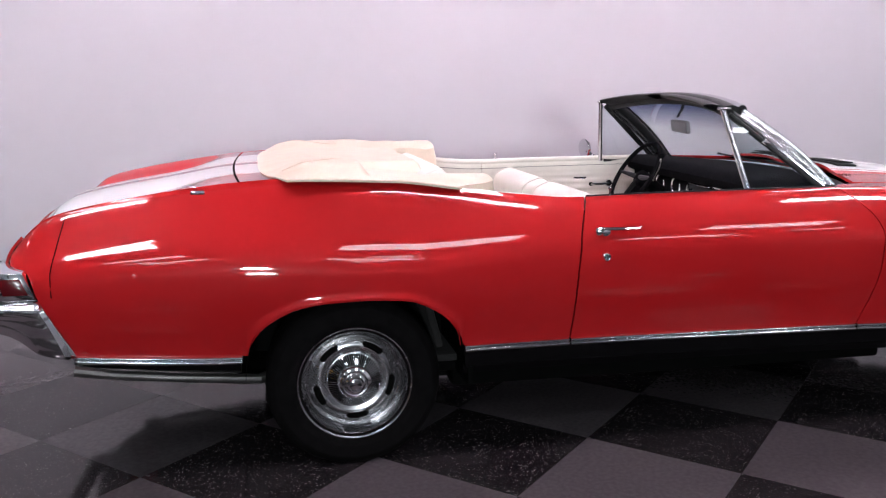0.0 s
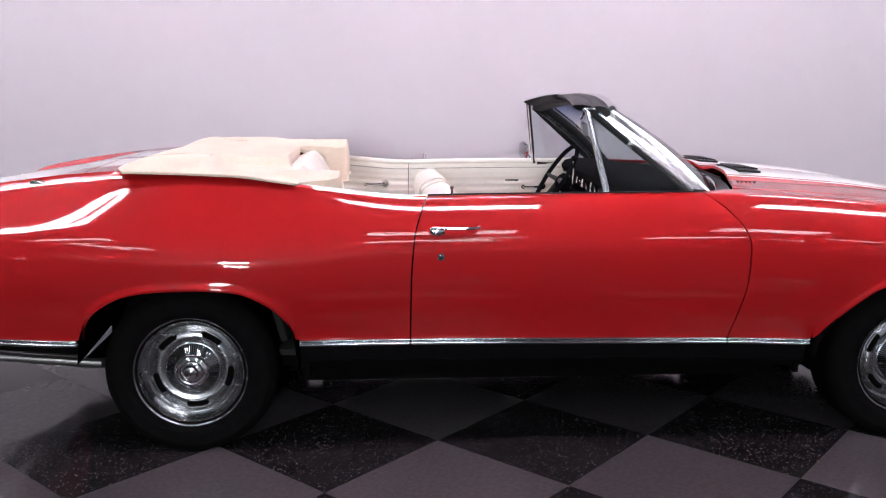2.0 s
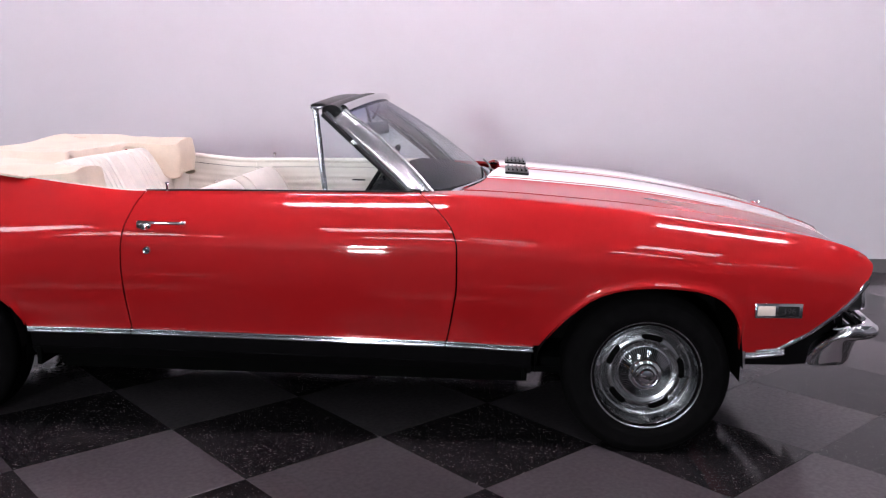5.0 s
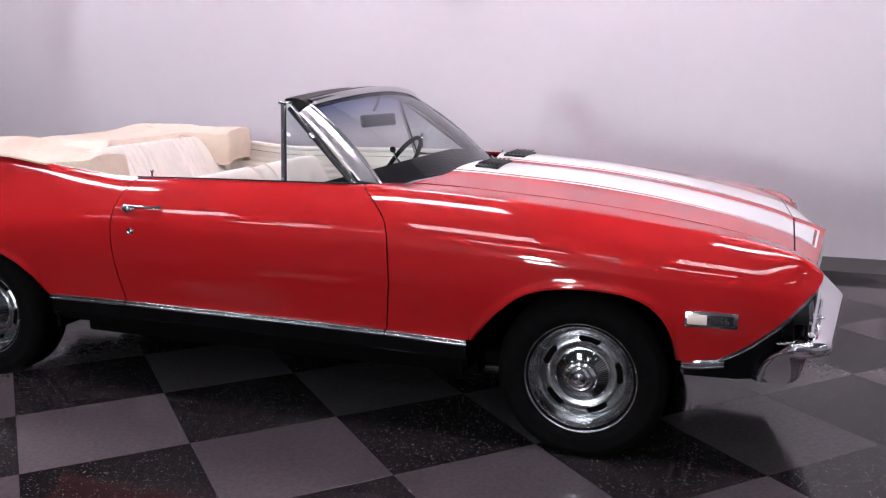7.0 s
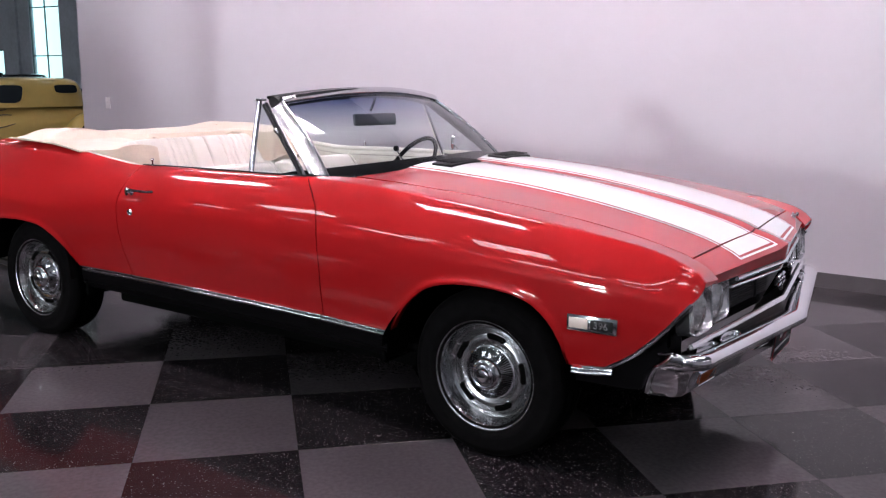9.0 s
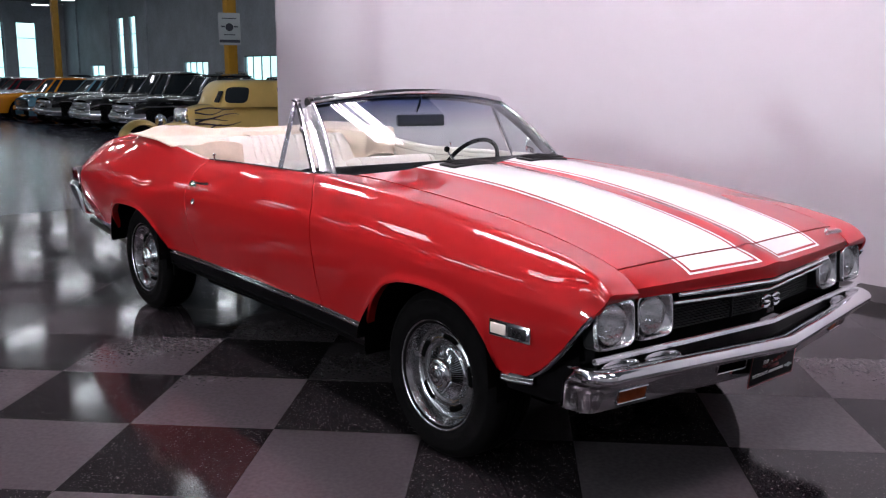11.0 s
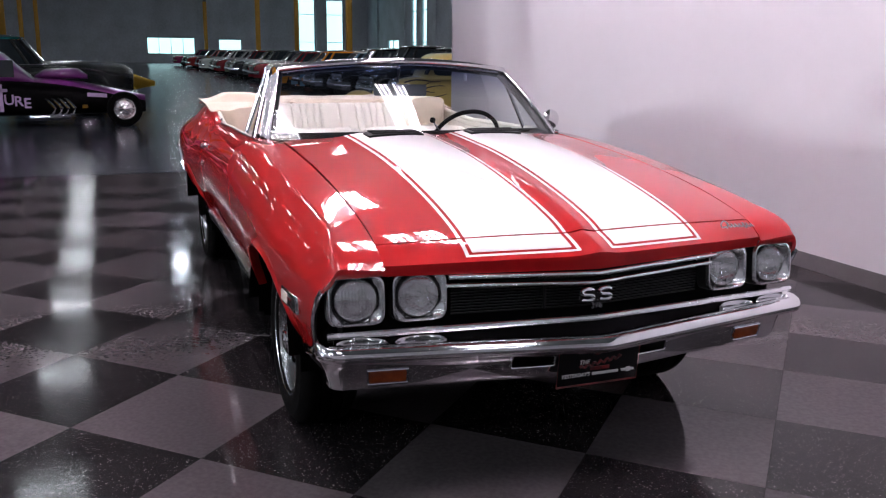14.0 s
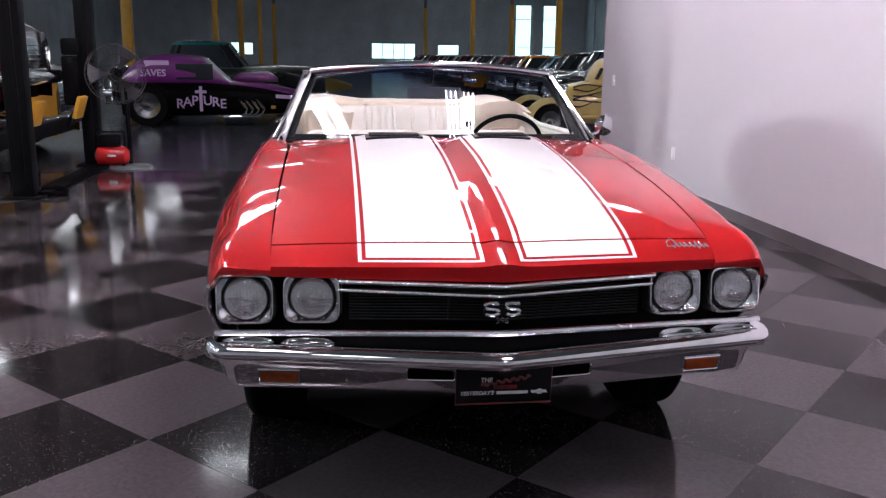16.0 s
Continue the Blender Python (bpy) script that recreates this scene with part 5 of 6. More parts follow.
def boot_front(y):
    """Where the cover ends at the front: far back over the seat, well forward over the side arms of the folded top."""
    a = abs(y)
    arm = smooth01((a - 0.30) / 0.15)
    return lerp(-1.10, -0.865, arm) - 0.15 * smooth01((a - 0.68) / 0.08)


def boot_top(x, y):
    a = abs(y) / 0.80
    base = max(shoulder_z(x) + 0.014, deck_z(max(x, -2.0), y) + 0.004)
    z = boot_crest(x) + 0.028 * math.exp(-(((abs(y) - 0.58) / 0.17) ** 2)) * smooth01((x + 1.74) / 0.16)
    # the side arm on the passenger's side has sunk
    z -= 0.056 * smooth01((-0.30 - y) / 0.04) * smooth01((x + 1.38) / 0.05)
    z += 0.007 * noise.noise(Vector((x * 5, y * 5, 3))) + 0.004 * noise.noise(Vector((x * 15, y * 13, 7)))
    z -= 0.012 * math.exp(-(((a - 0.52) / 0.05) ** 2)) * smooth01((x + 1.35) / 0.15)
    z = lerp(z, base, smooth01((a - 0.80) / 0.20) ** 1.3)
    return max(z, base)


def boot_pt(u, v):
    """u from the tail to the front, v across."""
    y = lerp(-0.805, 0.805, v)
    a = abs(y) / 0.80
    rear = -1.745 + 0.10 * min(1, a) ** 4
    x = lerp(rear, boot_front(y), u)
    return Vector((x, y, boot_top(x, y)))


boot = thick(part("boot_cover", sheet(boot_pt, 60, 100), BOOT, car, "cream vinyl boot cover over the folded top", smooth=60), 0.006)


def boot_hem(u, v):
    """The skirt that hangs from the front edge: short over the seat, lifted at two places, deep over the arms."""
    y = lerp(-0.775, 0.775, v)
    a = abs(y)
    x = boot_front(y)
    hang = 0.058 - 0.034 * math.exp(-(((a - 0.30) / 0.045) ** 2)) + 0.115 * smooth01((a - 0.34) / 0.07) - 0.085 * smooth01((a - 0.70) / 0.07)
    fold = 0.010 * noise.noise(Vector((u * 2, y * 9, 5))) * u
    return Vector((x + 0.014 * math.sin(u * 2.4) + fold, y - math.copysign(0.012 * u, y) * smooth01((a - 0.4) / 0.1), boot_top(x, y) - hang * u))


thick(part("boot_flap", sheet(boot_hem, 12, 120), BOOT, boot, "cream vinyl hem hanging at the front", smooth=60), 0.005)
hem = [boot_hem(1.0, k / 120) + Vector((0.003, 0, 0)) for k in range(121)]
part("piping", tube(bmesh.new(), hem, 0.0045, 6), BOOT, boot)
edge = [boot_pt(k / 40, 0.0) + Vector((0, -0.003, 0.001)) for k in range(41)]
part("piping", tube(bmesh.new(), edge, 0.0045, 6), BOOT, boot)
for side in (-1, 1):
    seam = [Vector((x, side * y, boot_top(x, side * y) + 0.001)) for x, y in [(lerp(-1.66, -1.36, k / 12), lerp(0.66, 0.44, smooth01(k / 12))) for k in range(13)]]
    part("seam", tube(bmesh.new(), seam, 0.0022, 6), BOOT, boot)


# ---- lamps of the display area and the hall ----
def ceiling_lamp(long_x, tubes, mat, length, width, drop):
    lamp = empty("ceiling_lamp")
    sx, sy = (length, width) if long_x else (width, length)
    part("housing", rbox(bmesh.new(), (sx + 0.06, sy, 0.07), (0, 0, 0.05), 0.015), HOUSING, lamp, "white enamel housing")
    for k in range(tubes):
        o = lerp(-width / 2 + 0.05, width / 2 - 0.05, k / (tubes - 1)) + (0.03 if k >= tubes / 2 else -0.03) * (tubes > 4)
        a, b = ((-length / 2, o, 0), (length / 2, o, 0)) if long_x else ((o, -length / 2, 0), (o, length / 2, 0))
        part("tube", tube(bmesh.new(), [a, b], 0.011 if tubes > 4 else 0.028, 8), mat, lamp, "lit fluorescent tube")
    for d in (-0.4, 0.4):
        at = (d * length, 0) if long_x else (0, d * length)
        part("hanger", tube(bmesh.new(), [(*at, 0.08), (*at, drop)], 0.006, 6), GREY_STEEL, lamp, "thin steel hanger")
    return tagged(lamp, "lit fluorescent fixture hung below the ceiling", "ceiling lamp", "ceiling lamps")


LAMP_Z = 8.0
LOW_Z = 4.25
first = ceiling_lamp(True, 6, TUBE_MAT, 1.35, 0.50, HALL_Z - LOW_Z)
spots = [(x, y) for x in (-3.8, -0.2, 3.1) for y in (0.75, -1.63)]
first.matrix_basis = pose(*spots[0], LOW_Z)
for x, y in spots[1:]:
    copy_thing(first, pose(x, y, LOW_Z))
dim = ceiling_lamp(True, 3, HALL_TUBE, 1.35, 0.50, HALL_Z - LOW_Z)
dim.matrix_basis = pose(-3.8, -6.95, LOW_Z)
# the two at x 6.7 are unseen extras, added to brighten the car's nose
for x, y in [(-0.2, -6.95), (3.1, -6.95), (-3.8, -4.3), (-0.2, -4.3), (3.1, -4.3), (6.7, 0.75), (6.7, -1.63)]:
    copy_thing(dim, pose(x, y, LOW_Z))
# bright bluish high-bay lamps over the aisle
bay = empty("high_bay_lamp", (-22.9, 1.42, 8.0))
part("reflector", lathe(bmesh.new(), [(0.10, 0.42), (0.16, 0.36), (0.30, 0.10), (0.36, 0.0), (0.35, 0.0), (0.29, 0.10), (0.14, 0.36)], seg=36), HOUSING, bay, "white enamel reflector bell")
part("lens", lathe(bmesh.new(), [(0, 0.02), (0.25, 0.025), (0.33, 0.05), (0.33, 0.06)], seg=36), BAY_LIGHT, bay, "glowing bluish lens")
part("hanger", tube(bmesh.new(), [(0, 0, 0.40), (0, 0, HALL_Z - 8.0)], 0.02, 8), GREY_STEEL, bay, "thin steel hanger")
tagged(bay, "bright bluish high-bay lamp below the hall ceiling", "ceiling lamp", "high-bay lamps")
copy_thing(bay, pose(-35.2, 1.42, 8.0))
hall = ceiling_lamp(False, 3, HALL_TUBE, 1.30, 0.45, HALL_Z - LAMP_Z)
rows = [(-14.5 - 7.7 * i, -15.6 + 4.2 * j) for i in range(10) for j in range(0, 10, 1) if j not in (2, 4)]
rows += [(x, y) for x in (-6.6, 1.2, 9.0) for y in (-11.4, -15.6)] + [(-9.0, 5.4), (-9.0, 9.6), (-9.0, 13.8)]
hall.matrix_basis = pose(*rows[0], LAMP_Z)
for x, y in rows[1:]:
    copy_thing(hall, pose(x, y, LAMP_Z, 0, 0, 90 if x > -10 else 0))


# ---- far walls with their windows ----
def wall_with_holes(name, along, fixed, a0, a1, z1, holes, mat, label, thick_=0.3):
    """A wall along x or y, with rectangular openings (a, b, z0, z1) that go right through."""
    bm = bmesh.new()
    cuts = sorted({a0, a1, *[h[0] for h in holes], *[h[1] for h in holes]})
    for p, q in zip(cuts, cuts[1:]):
        mid = (p + q) / 2
        spans = sorted((h[2], h[3]) for h in holes if h[0] < mid < h[1])
        z = -0.2
        for lo, hi in spans + [(z1, z1)]:
            if lo > z:
                size, at = (q - p, thick_, lo - z), (mid, fixed, (lo + z) / 2)
                if along == "y":
                    size, at = (size[1], size[0], size[2]), (at[1], at[0], at[2])
                rbox(bm, size, at, 0)
            z = hi
    return tagged(part(name, bm, mat, smooth=0), label, "wall", kind="structure")


NORTH = [(-88.5, -84.5, 1.2, 2.7), (-80.6, -79.0, 0.6, 7.0), (-77.6, -76.0, 0.6, 7.0), (-66.0, -61.5, 1.2, 2.8), (-55.5, -50.5, 1.3, 3.1), (-47.5, -44.5, 1.0, 7.0), (-62, -60, 0.6, 0.7)]
NORTH = NORTH[:-1] + [(-36.0, -31.0, 1.3, 3.2)]
WEST = [(3.5, 8.5, 0.9, 2.7), (11.0, 13.5, 1.0, 2.6), (19.9, 21.8, 0.6, 7.1), (23.1, 25.1, 0.6, 7.1), (-12.0, -9.5, 1.2, 2.6)]
wall_with_holes("wall_north", "x", HALL_Y1 + 0.15, HALL_X0, HALL_X1, HALL_Z, NORTH, CONCRETE, "dark grey concrete wall with tall windows")
wall_with_holes("wall_west", "y", HALL_X0 - 0.15, HALL_Y0, HALL_Y1, HALL_Z, WEST, CONCRETE, "dark blue-grey concrete end wall with windows")
# assumed opening, out of view, added to hold the low area lamp
SOUTH = [(-4.15, -2.95, 1.35, 3.45)]
wall_with_holes("wall_south", "x", HALL_Y0 - 0.15, HALL_X0, HALL_X1, HALL_Z, SOUTH, CONCRETE, "grey concrete side wall of the hall with an assumed window")
# shallow pilasters between the wall panels
for k, x in enumerate((-92.0, -82.5, -73.5, -58.5, -49.0, -42.5, -28.0, -20.0)):
    tagged(slab("trim_pilaster", x - 0.35, x + 0.35, HALL_Y1 - 0.16, HALL_Y1 - 0.001, 0, HALL_Z, CONCRETE, "grey concrete pilaster on the hall wall"), category="pilaster")
for y in (-20.0, -14.5, -7.0, 0.5, 9.2, 15.5, 22.2):
    tagged(slab("trim_pilaster", HALL_X0 + 0.001, HALL_X0 + 0.16, y - 0.3, y + 0.3, 0, HALL_Z, CONCRETE, "grey concrete pilaster on the hall wall"), category="pilaster")
DAY = material("daylight", (0.5, 0.8, 0.8), 0.5, emit=(0.66, 0.97, 1.0), power=1.15)
FRAME = material("window_frame", (0.10, 0.13, 0.14), 0.5)
for n, (holes, along) in enumerate(((NORTH, "x"), (WEST, "y"), (SOUTH, "-x"))):
    for k, (a, b, z0, z1) in enumerate(holes):
        w = empty(f"window_{n * 10 + k + 1}")
        tagged(w, "bright window with a dark metal frame", "window", kind="structure")
        at = (lambda p, z, o: (p, HALL_Y1 + o, z)) if along == "x" else (lambda p, z, o: (p, HALL_Y0 - 0.1 - o, z)) if along == "-x" else (lambda p, z, o: (HALL_X0 - o, p, z))
        bm = bmesh.new()
        bars = [((a + b) / 2, z0 + 0.04, b - a, 0.08), ((a + b) / 2, z1 - 0.04, b - a, 0.08), (a + 0.04, (z0 + z1) / 2, 0.08, z1 - z0), (b - 0.04, (z0 + z1) / 2, 0.08, z1 - z0)]
        bars += [((a + b) / 2, z0 + (z1 - z0) * f, b - a, 0.06) for f in ((0.28, 0.75) if z1 - z0 > 3 else ())]
        bars += [(a + (b - a) * f, (z0 + z1) / 2, 0.05, z1 - z0) for f in ((0.25, 0.5, 0.75) if b - a > 4 else (0.5,) if b - a > 2.6 else ())]
        for p, z, w_, h_ in bars:
            rbox(bm, (w_, 0.08, h_) if along != "y" else (0.08, w_, h_), at(p, z, 0.1), 0)
        part("window_frame", bm, FRAME, w, smooth=0)
# plain bright daylight outside the windows
tagged(slab("backdrop_north", HALL_X0 - 2, HALL_X1, HALL_Y1 + 1.2, HALL_Y1 + 1.3, -0.5, HALL_Z, DAY, "overcast daylight outside the windows"), category="backdrop")
tagged(slab("backdrop_south", -6.0, -1.0, HALL_Y0 - 1.3, HALL_Y0 - 1.2, -0.5, HALL_Z, DAY, "overcast daylight outside the assumed window"), category="backdrop")
tagged(slab("backdrop_west", HALL_X0 - 1.4, HALL_X0 - 1.3, HALL_Y0, HALL_Y1, -0.5, HALL_Z, DAY, "overcast daylight outside the windows"), category="backdrop")


def column(x, y, yellow):
    c = empty("column", (x, y, 0))
    part("shaft", rbox(bmesh.new(), (0.30, 0.30, HALL_Z - yellow), (0, 0, (HALL_Z + yellow) / 2), 0.02), GREY_STEEL, c, "grey steel shaft")
    part("sleeve", rbox(bmesh.new(), (0.36, 0.36, yellow), (0, 0, yellow / 2), 0.03), YELLOW_COL, c, "yellow painted sleeve")
    return tagged(c, "steel column with a yellow painted lower part", "column", "hall columns")


for x, y in ((-25.5, 11.9), (-51, 13.6), (-80, 16.3), (-70, 11.0), (-90, 9.0), (-30, -8.2), (-55, -8.2), (-59, -7.0), (-80, -7.4), (-86, -6.5)):
    column(x, y, 6.2)

# light switch and socket on the display wall
for name, z, x in (("light_switch", 1.116, -5.92), ("wall_socket", 0.438, -3.84)):
    p = part(name, rbox(bmesh.new(), (0.082, 0.010, 0.128), (x, WALL_Y - 0.005, z), 0.003), PLASTIC_WHITE)
    tagged(p, "white wall plate with a toggle" if z > 1 else "white double wall socket", "switch" if z > 1 else "socket")
    if z > 1:
        part("toggle", rbox(bmesh.new(), (0.010, 0.014, 0.024), (x, WALL_Y - 0.014, z + 0.004), 0.003, (20, 0, 0)), PLASTIC_WHITE, p)
    else:
        for dz in (0.024, -0.024):
            part("outlet", rbox(bmesh.new(), (0.034, 0.004, 0.030), (x, WALL_Y - 0.0115, z + dz), 0.006), PLASTIC_WHITE, p)



# ---- other cars of the hall ----
PAINTS = {}


def paint(colour):
    if colour not in PAINTS:
        PAINTS[colour] = material("hall_paint", colour, 0.25, coat=0.9, vary=0.06, scale=8)
    return PAINTS[colour]


DARKGLASS = material("dark_glass", (0.02, 0.025, 0.03), 0.05)


def hall_wheel(parent, x, y, r, wide, seg=28, rim=CHROME):
    s = 1 if y > 0 else -1
    m = pose(x, y, r, -90 * s, 0, 0)
    w = empty("wheel")
    w.parent = parent
    h = wide / 2
    part("tyre", lathe(bmesh.new(), [(r * 0.62, -h), (r * 0.95, -h), (r, -h * 0.7), (r, h * 0.7), (r * 0.95, h), (r * 0.62, h * 0.9)], m, seg), RUBBER, w, "black tyre")
    part("rim", lathe(bmesh.new(), [(r * 0.64, h * 0.85), (r * 0.58, h * 0.5), (r * 0.3, h * 0.4), (r * 0.16, h * 0.8), (0, h * 0.85)], m, seg), rim, w, "bright rim")
    return w


def hall_car(name, place, turn, colour, label, length=4.9, width=1.85, belt=0.92, roof=1.36, cabin=(-0.24, 0.14), lower=None, style="muscle", stripe=None):
    """A whole car, nose along +x: lofted body, glasshouse, roof, grille, lamps, bumpers, wheels."""
    c = empty(name, place, turn)
    tagged(c, label, "car")
    L, W = length / 2, width / 2
    body_paint = paint(colour)
    old = style == "old"
    fifties = style == "fifties"
    hood = belt + (0.06 if old else 0.0)
    top = curve([-L, -L * 0.93, -L * 0.55, 0.0, L * 0.45, L * 0.90, L], [belt - 0.20, belt - 0.03, belt + 0.02, belt, hood - 0.02, hood - 0.08, hood - 0.20])
    plan = curve([-L, -L * 0.92, -L * 0.5, L * 0.5, L * 0.92, L], [W * 0.80, W * 0.94, W, W, W * (0.80 if old else 0.95), W * (0.55 if old else 0.84)])
    rw = 0.33
    axles = (-L * 0.58, L * 0.62)

    def skin(u, v):
        x = lerp(-L, L, u)
        w, zt = plan(x), top(x)
        zb = 0.24
        for ax in axles:
            d = abs(x - ax) / (rw + 0.07)
            if d < 1:
                zb = max(zb, 0.20 + (rw + 0.10) * math.sqrt(1 - d * d) + 0.08)
        a = lerp(-1, 1, v)
        t = abs(a)
        if t > 0.45:
            s = (t - 0.45) / 0.55
            z = lerp(zt - 0.06, zb, s)
            y = w * (1 - 0.06 * s * s)
        else:
            s = t / 0.45
            y = w * (s ** 0.9) * (1 - 0.03 * s**6)
            z = zt + 0.05 * (1 - s * s) - 0.06 * s**6
        return Vector((x, math.copysign(y, a), z))

    part("body", sheet(skin, 70, 28), [body_paint], c, smooth=50)
    part("floor_pan", rbox(bmesh.new(), (length * 0.9, width * 0.86, 0.22), (0, 0, 0.33), 0.03), UNDER, c)
    c0, c1 = cabin[0] * length, cabin[1] * length

    def house(u, v, grow=0.0):
        a = 2 * math.pi * u
        n = 5.0
        k = (abs(math.cos(a)) ** n + abs(math.sin(a)) ** n) ** (-1 / n)
        sx = lerp(1.0, 0.66, v)
        sy = lerp(0.90, 0.72, v)
        cx = (c0 + c1) / 2 - 0.10 * v
        return Vector((cx + (c1 - c0) / 2 * sx * k * math.cos(a), W * sy * k * math.sin(a), lerp(belt - 0.02, roof - 0.06, v)))

    part("glasshouse", sheet(house, 40, 4), DARKGLASS, c, "dark glass", smooth=40)

    def lid(u, v):
        p = house(u, 1.0)
        cx = (c0 + c1) / 2 - 0.10
        q = Vector((lerp(cx, p.x, v), lerp(0, p.y, v), roof - 0.055 * v**3))
        return q

    thick(part("roof", sheet(lid, 40, 8), paint(lower) if lower else body_paint, c, smooth=60), 0.05)
    for u in (0.1, 0.15, 0.35, 0.40, 0.60, 0.65, 0.85, 0.90):
        part("pillar", tube(bmesh.new(), [house(u, 0.0), house(u, 1.0)], 0.035, 6), body_paint, c)
    fx = L - 0.02
    part("grille", rbox(bmesh.new(), (0.08, W * (0.8 if old else 1.25), 0.20 if not old else 0.45), (fx - 0.02, 0, belt - 0.30), 0.02), DULL_CHROME if old or fifties else BLACK_TRIM, c, "grille")
    for k in range(4):
        part("grille_bar", rbox(bmesh.new(), (0.03, W * (0.8 if old else 1.22), 0.014), (fx + 0.025, 0, belt - 0.37 + 0.05 * k), 0.004), CHROME, c)
    for y in (-W * 0.72, W * 0.72, -W * 0.5, W * 0.5) if not old else (-W * 0.62, W * 0.62):
        part("headlight", lathe(bmesh.new(), [(0, 0.03), (0.06, 0.02), (0.085, 0.0), (0.095, 0.012), (0.10, -0.04)], pose(fx - (0.02 if not old else 0.25), y, belt - 0.26 + (0.1 if old else 0), 0, 90, 0), 20), CHROME, c, "bright headlight")
    for x, z in ((L + 0.05, 0.46), (-L - 0.03, 0.50)):
        s = 1 if x > 0 else -1
        pts = [(x - s * 0.25, -W, z), (x - s * 0.06, -W * 0.94, z), (x, -W * 0.5, z), (x, W * 0.5, z), (x - s * 0.06, W * 0.94, z), (x - s * 0.25, W, z)]
        part("bumper", tube(bmesh.new(), pts, 0.12 if fifties else 0.075, 10, 0.6), CHROME, c, "chrome bumper")
    if fifties:
        for s in (-1, 1):
            part("bumper_pod", lathe(bmesh.new(), [(0, 0.10), (0.07, 0.08), (0.12, 0.02), (0.13, -0.05), (0.10, -0.12)], pose(L - 0.02, s * W * 0.66, 0.56, 0, 90, 0), 20), CHROME, c, "chrome bumper pod")
            part("brow", tube(bmesh.new(), [(L - 0.30, s * W * 0.90, belt - 0.10), (L + 0.03, s * W * 0.78, belt - 0.12), (L + 0.05, s * W * 0.45, belt - 0.13)], 0.022, 8), CHROME, c, "chrome headlight brow")
            part("side_spear", tube(bmesh.new(), [(lerp(-L * 0.9, L * 0.9, k / 12), s * (plan(lerp(-L * 0.9, L * 0.9, k / 12)) + 0.004), belt - 0.24) for k in range(13)], 0.014, 6), CHROME, c, "chrome side spear")
            for k in range(4):
                part("louvre", rbox(bmesh.new(), (0.012, 0.02, 0.06), (L * 0.62 + 0.05 * k, s * W * 0.99, belt - 0.16), 0.003, (0, 25, 0)), CHROME, c)
        for k in range(3):
            part("grille_bar", rbox(bmesh.new(), (0.04, W * 1.2, 0.022), (fx + 0.04, 0, belt - 0.42 + 0.08 * k), 0.006), CHROME, c)
    # chrome windscreen frame and belt line
    for s in (-1, 1):
        part("screen_frame", tube(bmesh.new(), [house(0.085 if s > 0 else 0.915, 0.0) + Vector((0.012, 0.01 * s, 0)), house(0.085 if s > 0 else 0.915, 1.0) + Vector((0.012, 0.01 * s, 0))], 0.018, 6), CHROME, c, "chrome windscreen frame")
        part("belt_moulding", tube(bmesh.new(), [(lerp(c0, c1, k / 8), s * W * 0.97, belt + 0.004) for k in range(9)], 0.012, 6), CHROME, c, "chrome belt moulding")
    for ax in axles:
        for y in (-W + 0.10, W - 0.10):
            hall_wheel(c, ax, y, rw, 0.22)
    return c


# the long row, noses to the aisle
ROW = [
    (-17.6, 5.0, (0.008, 0.008, 0.009), "glossy black vintage sedan with chrome grille", "fifties", 1.50),
    (-20.4, 4.9, (0.010, 0.010, 0.011), "glossy black fifties car with chrome front", "fifties", 1.56),
    (-23.3, 4.8, (0.012, 0.012, 0.013), "black vintage sedan with a chrome grille", "fifties", 1.48),
    (-26.0, 4.9, (0.10, 0.22, 0.30), "blue and white sixties car", "muscle", 1.40),
    (-28.9, 4.5, (0.62, 0.22, 0.01), "orange-yellow modern muscle coupe", "muscle", 1.40),
    (-32.0, 5.0, (0.16, 0.01, 0.015), "dark red muscle coupe", "muscle", 1.36),
    (-35.0, 4.8, (0.20, 0.01, 0.02), "red vintage coupe in the row", "muscle", 1.36),
    (-38.0, 5.0, (0.05, 0.05, 0.055), "dark grey vintage coupe", "muscle", 1.38),
    (-41.2, 4.8, (0.03, 0.03, 0.035), "black vintage coupe in the row", "muscle", 1.40),
    (-44.5, 5.0, (0.10, 0.11, 0.08), "olive green vintage car", "muscle", 1.40),
    (-48.0, 4.8, (0.18, 0.015, 0.02), "dark red vintage car in the row", "muscle", 1.38),
    (-51.8, 5.0, (0.45, 0.45, 0.46), "silver vintage car in the row", "muscle", 1.38),
    (-56.0, 4.8, (0.55, 0.55, 0.55), "white vintage car in the row", "muscle", 1.40),
    (-60.5, 5.0, (0.12, 0.02, 0.03), "maroon vintage car in the row", "muscle", 1.38),
    (-65.5, 4.8, (0.30, 0.03, 0.03), "red vintage car seen far off", "muscle", 1.38),
    (-71.0, 5.0, (0.04, 0.04, 0.05), "dark vintage car seen far off", "muscle", 1.40),
    (-78.0, 4.8, (0.25, 0.03, 0.10), "crimson vintage car seen far off", "muscle", 1.40),
]
for x, front, colour, label, style, roof in ROW:
    length = 4.9 if style == "muscle" else 4.7
    tagged(hall_car("parked_car", (x, front + length / 2, 0.003), -90, colour, label, length=length, roof=roof, belt=0.92 if style == "muscle" else 0.98, style=style, lower=(0.5, 0.5, 0.5) if "white sixties" in label else None), group="cars in the row")
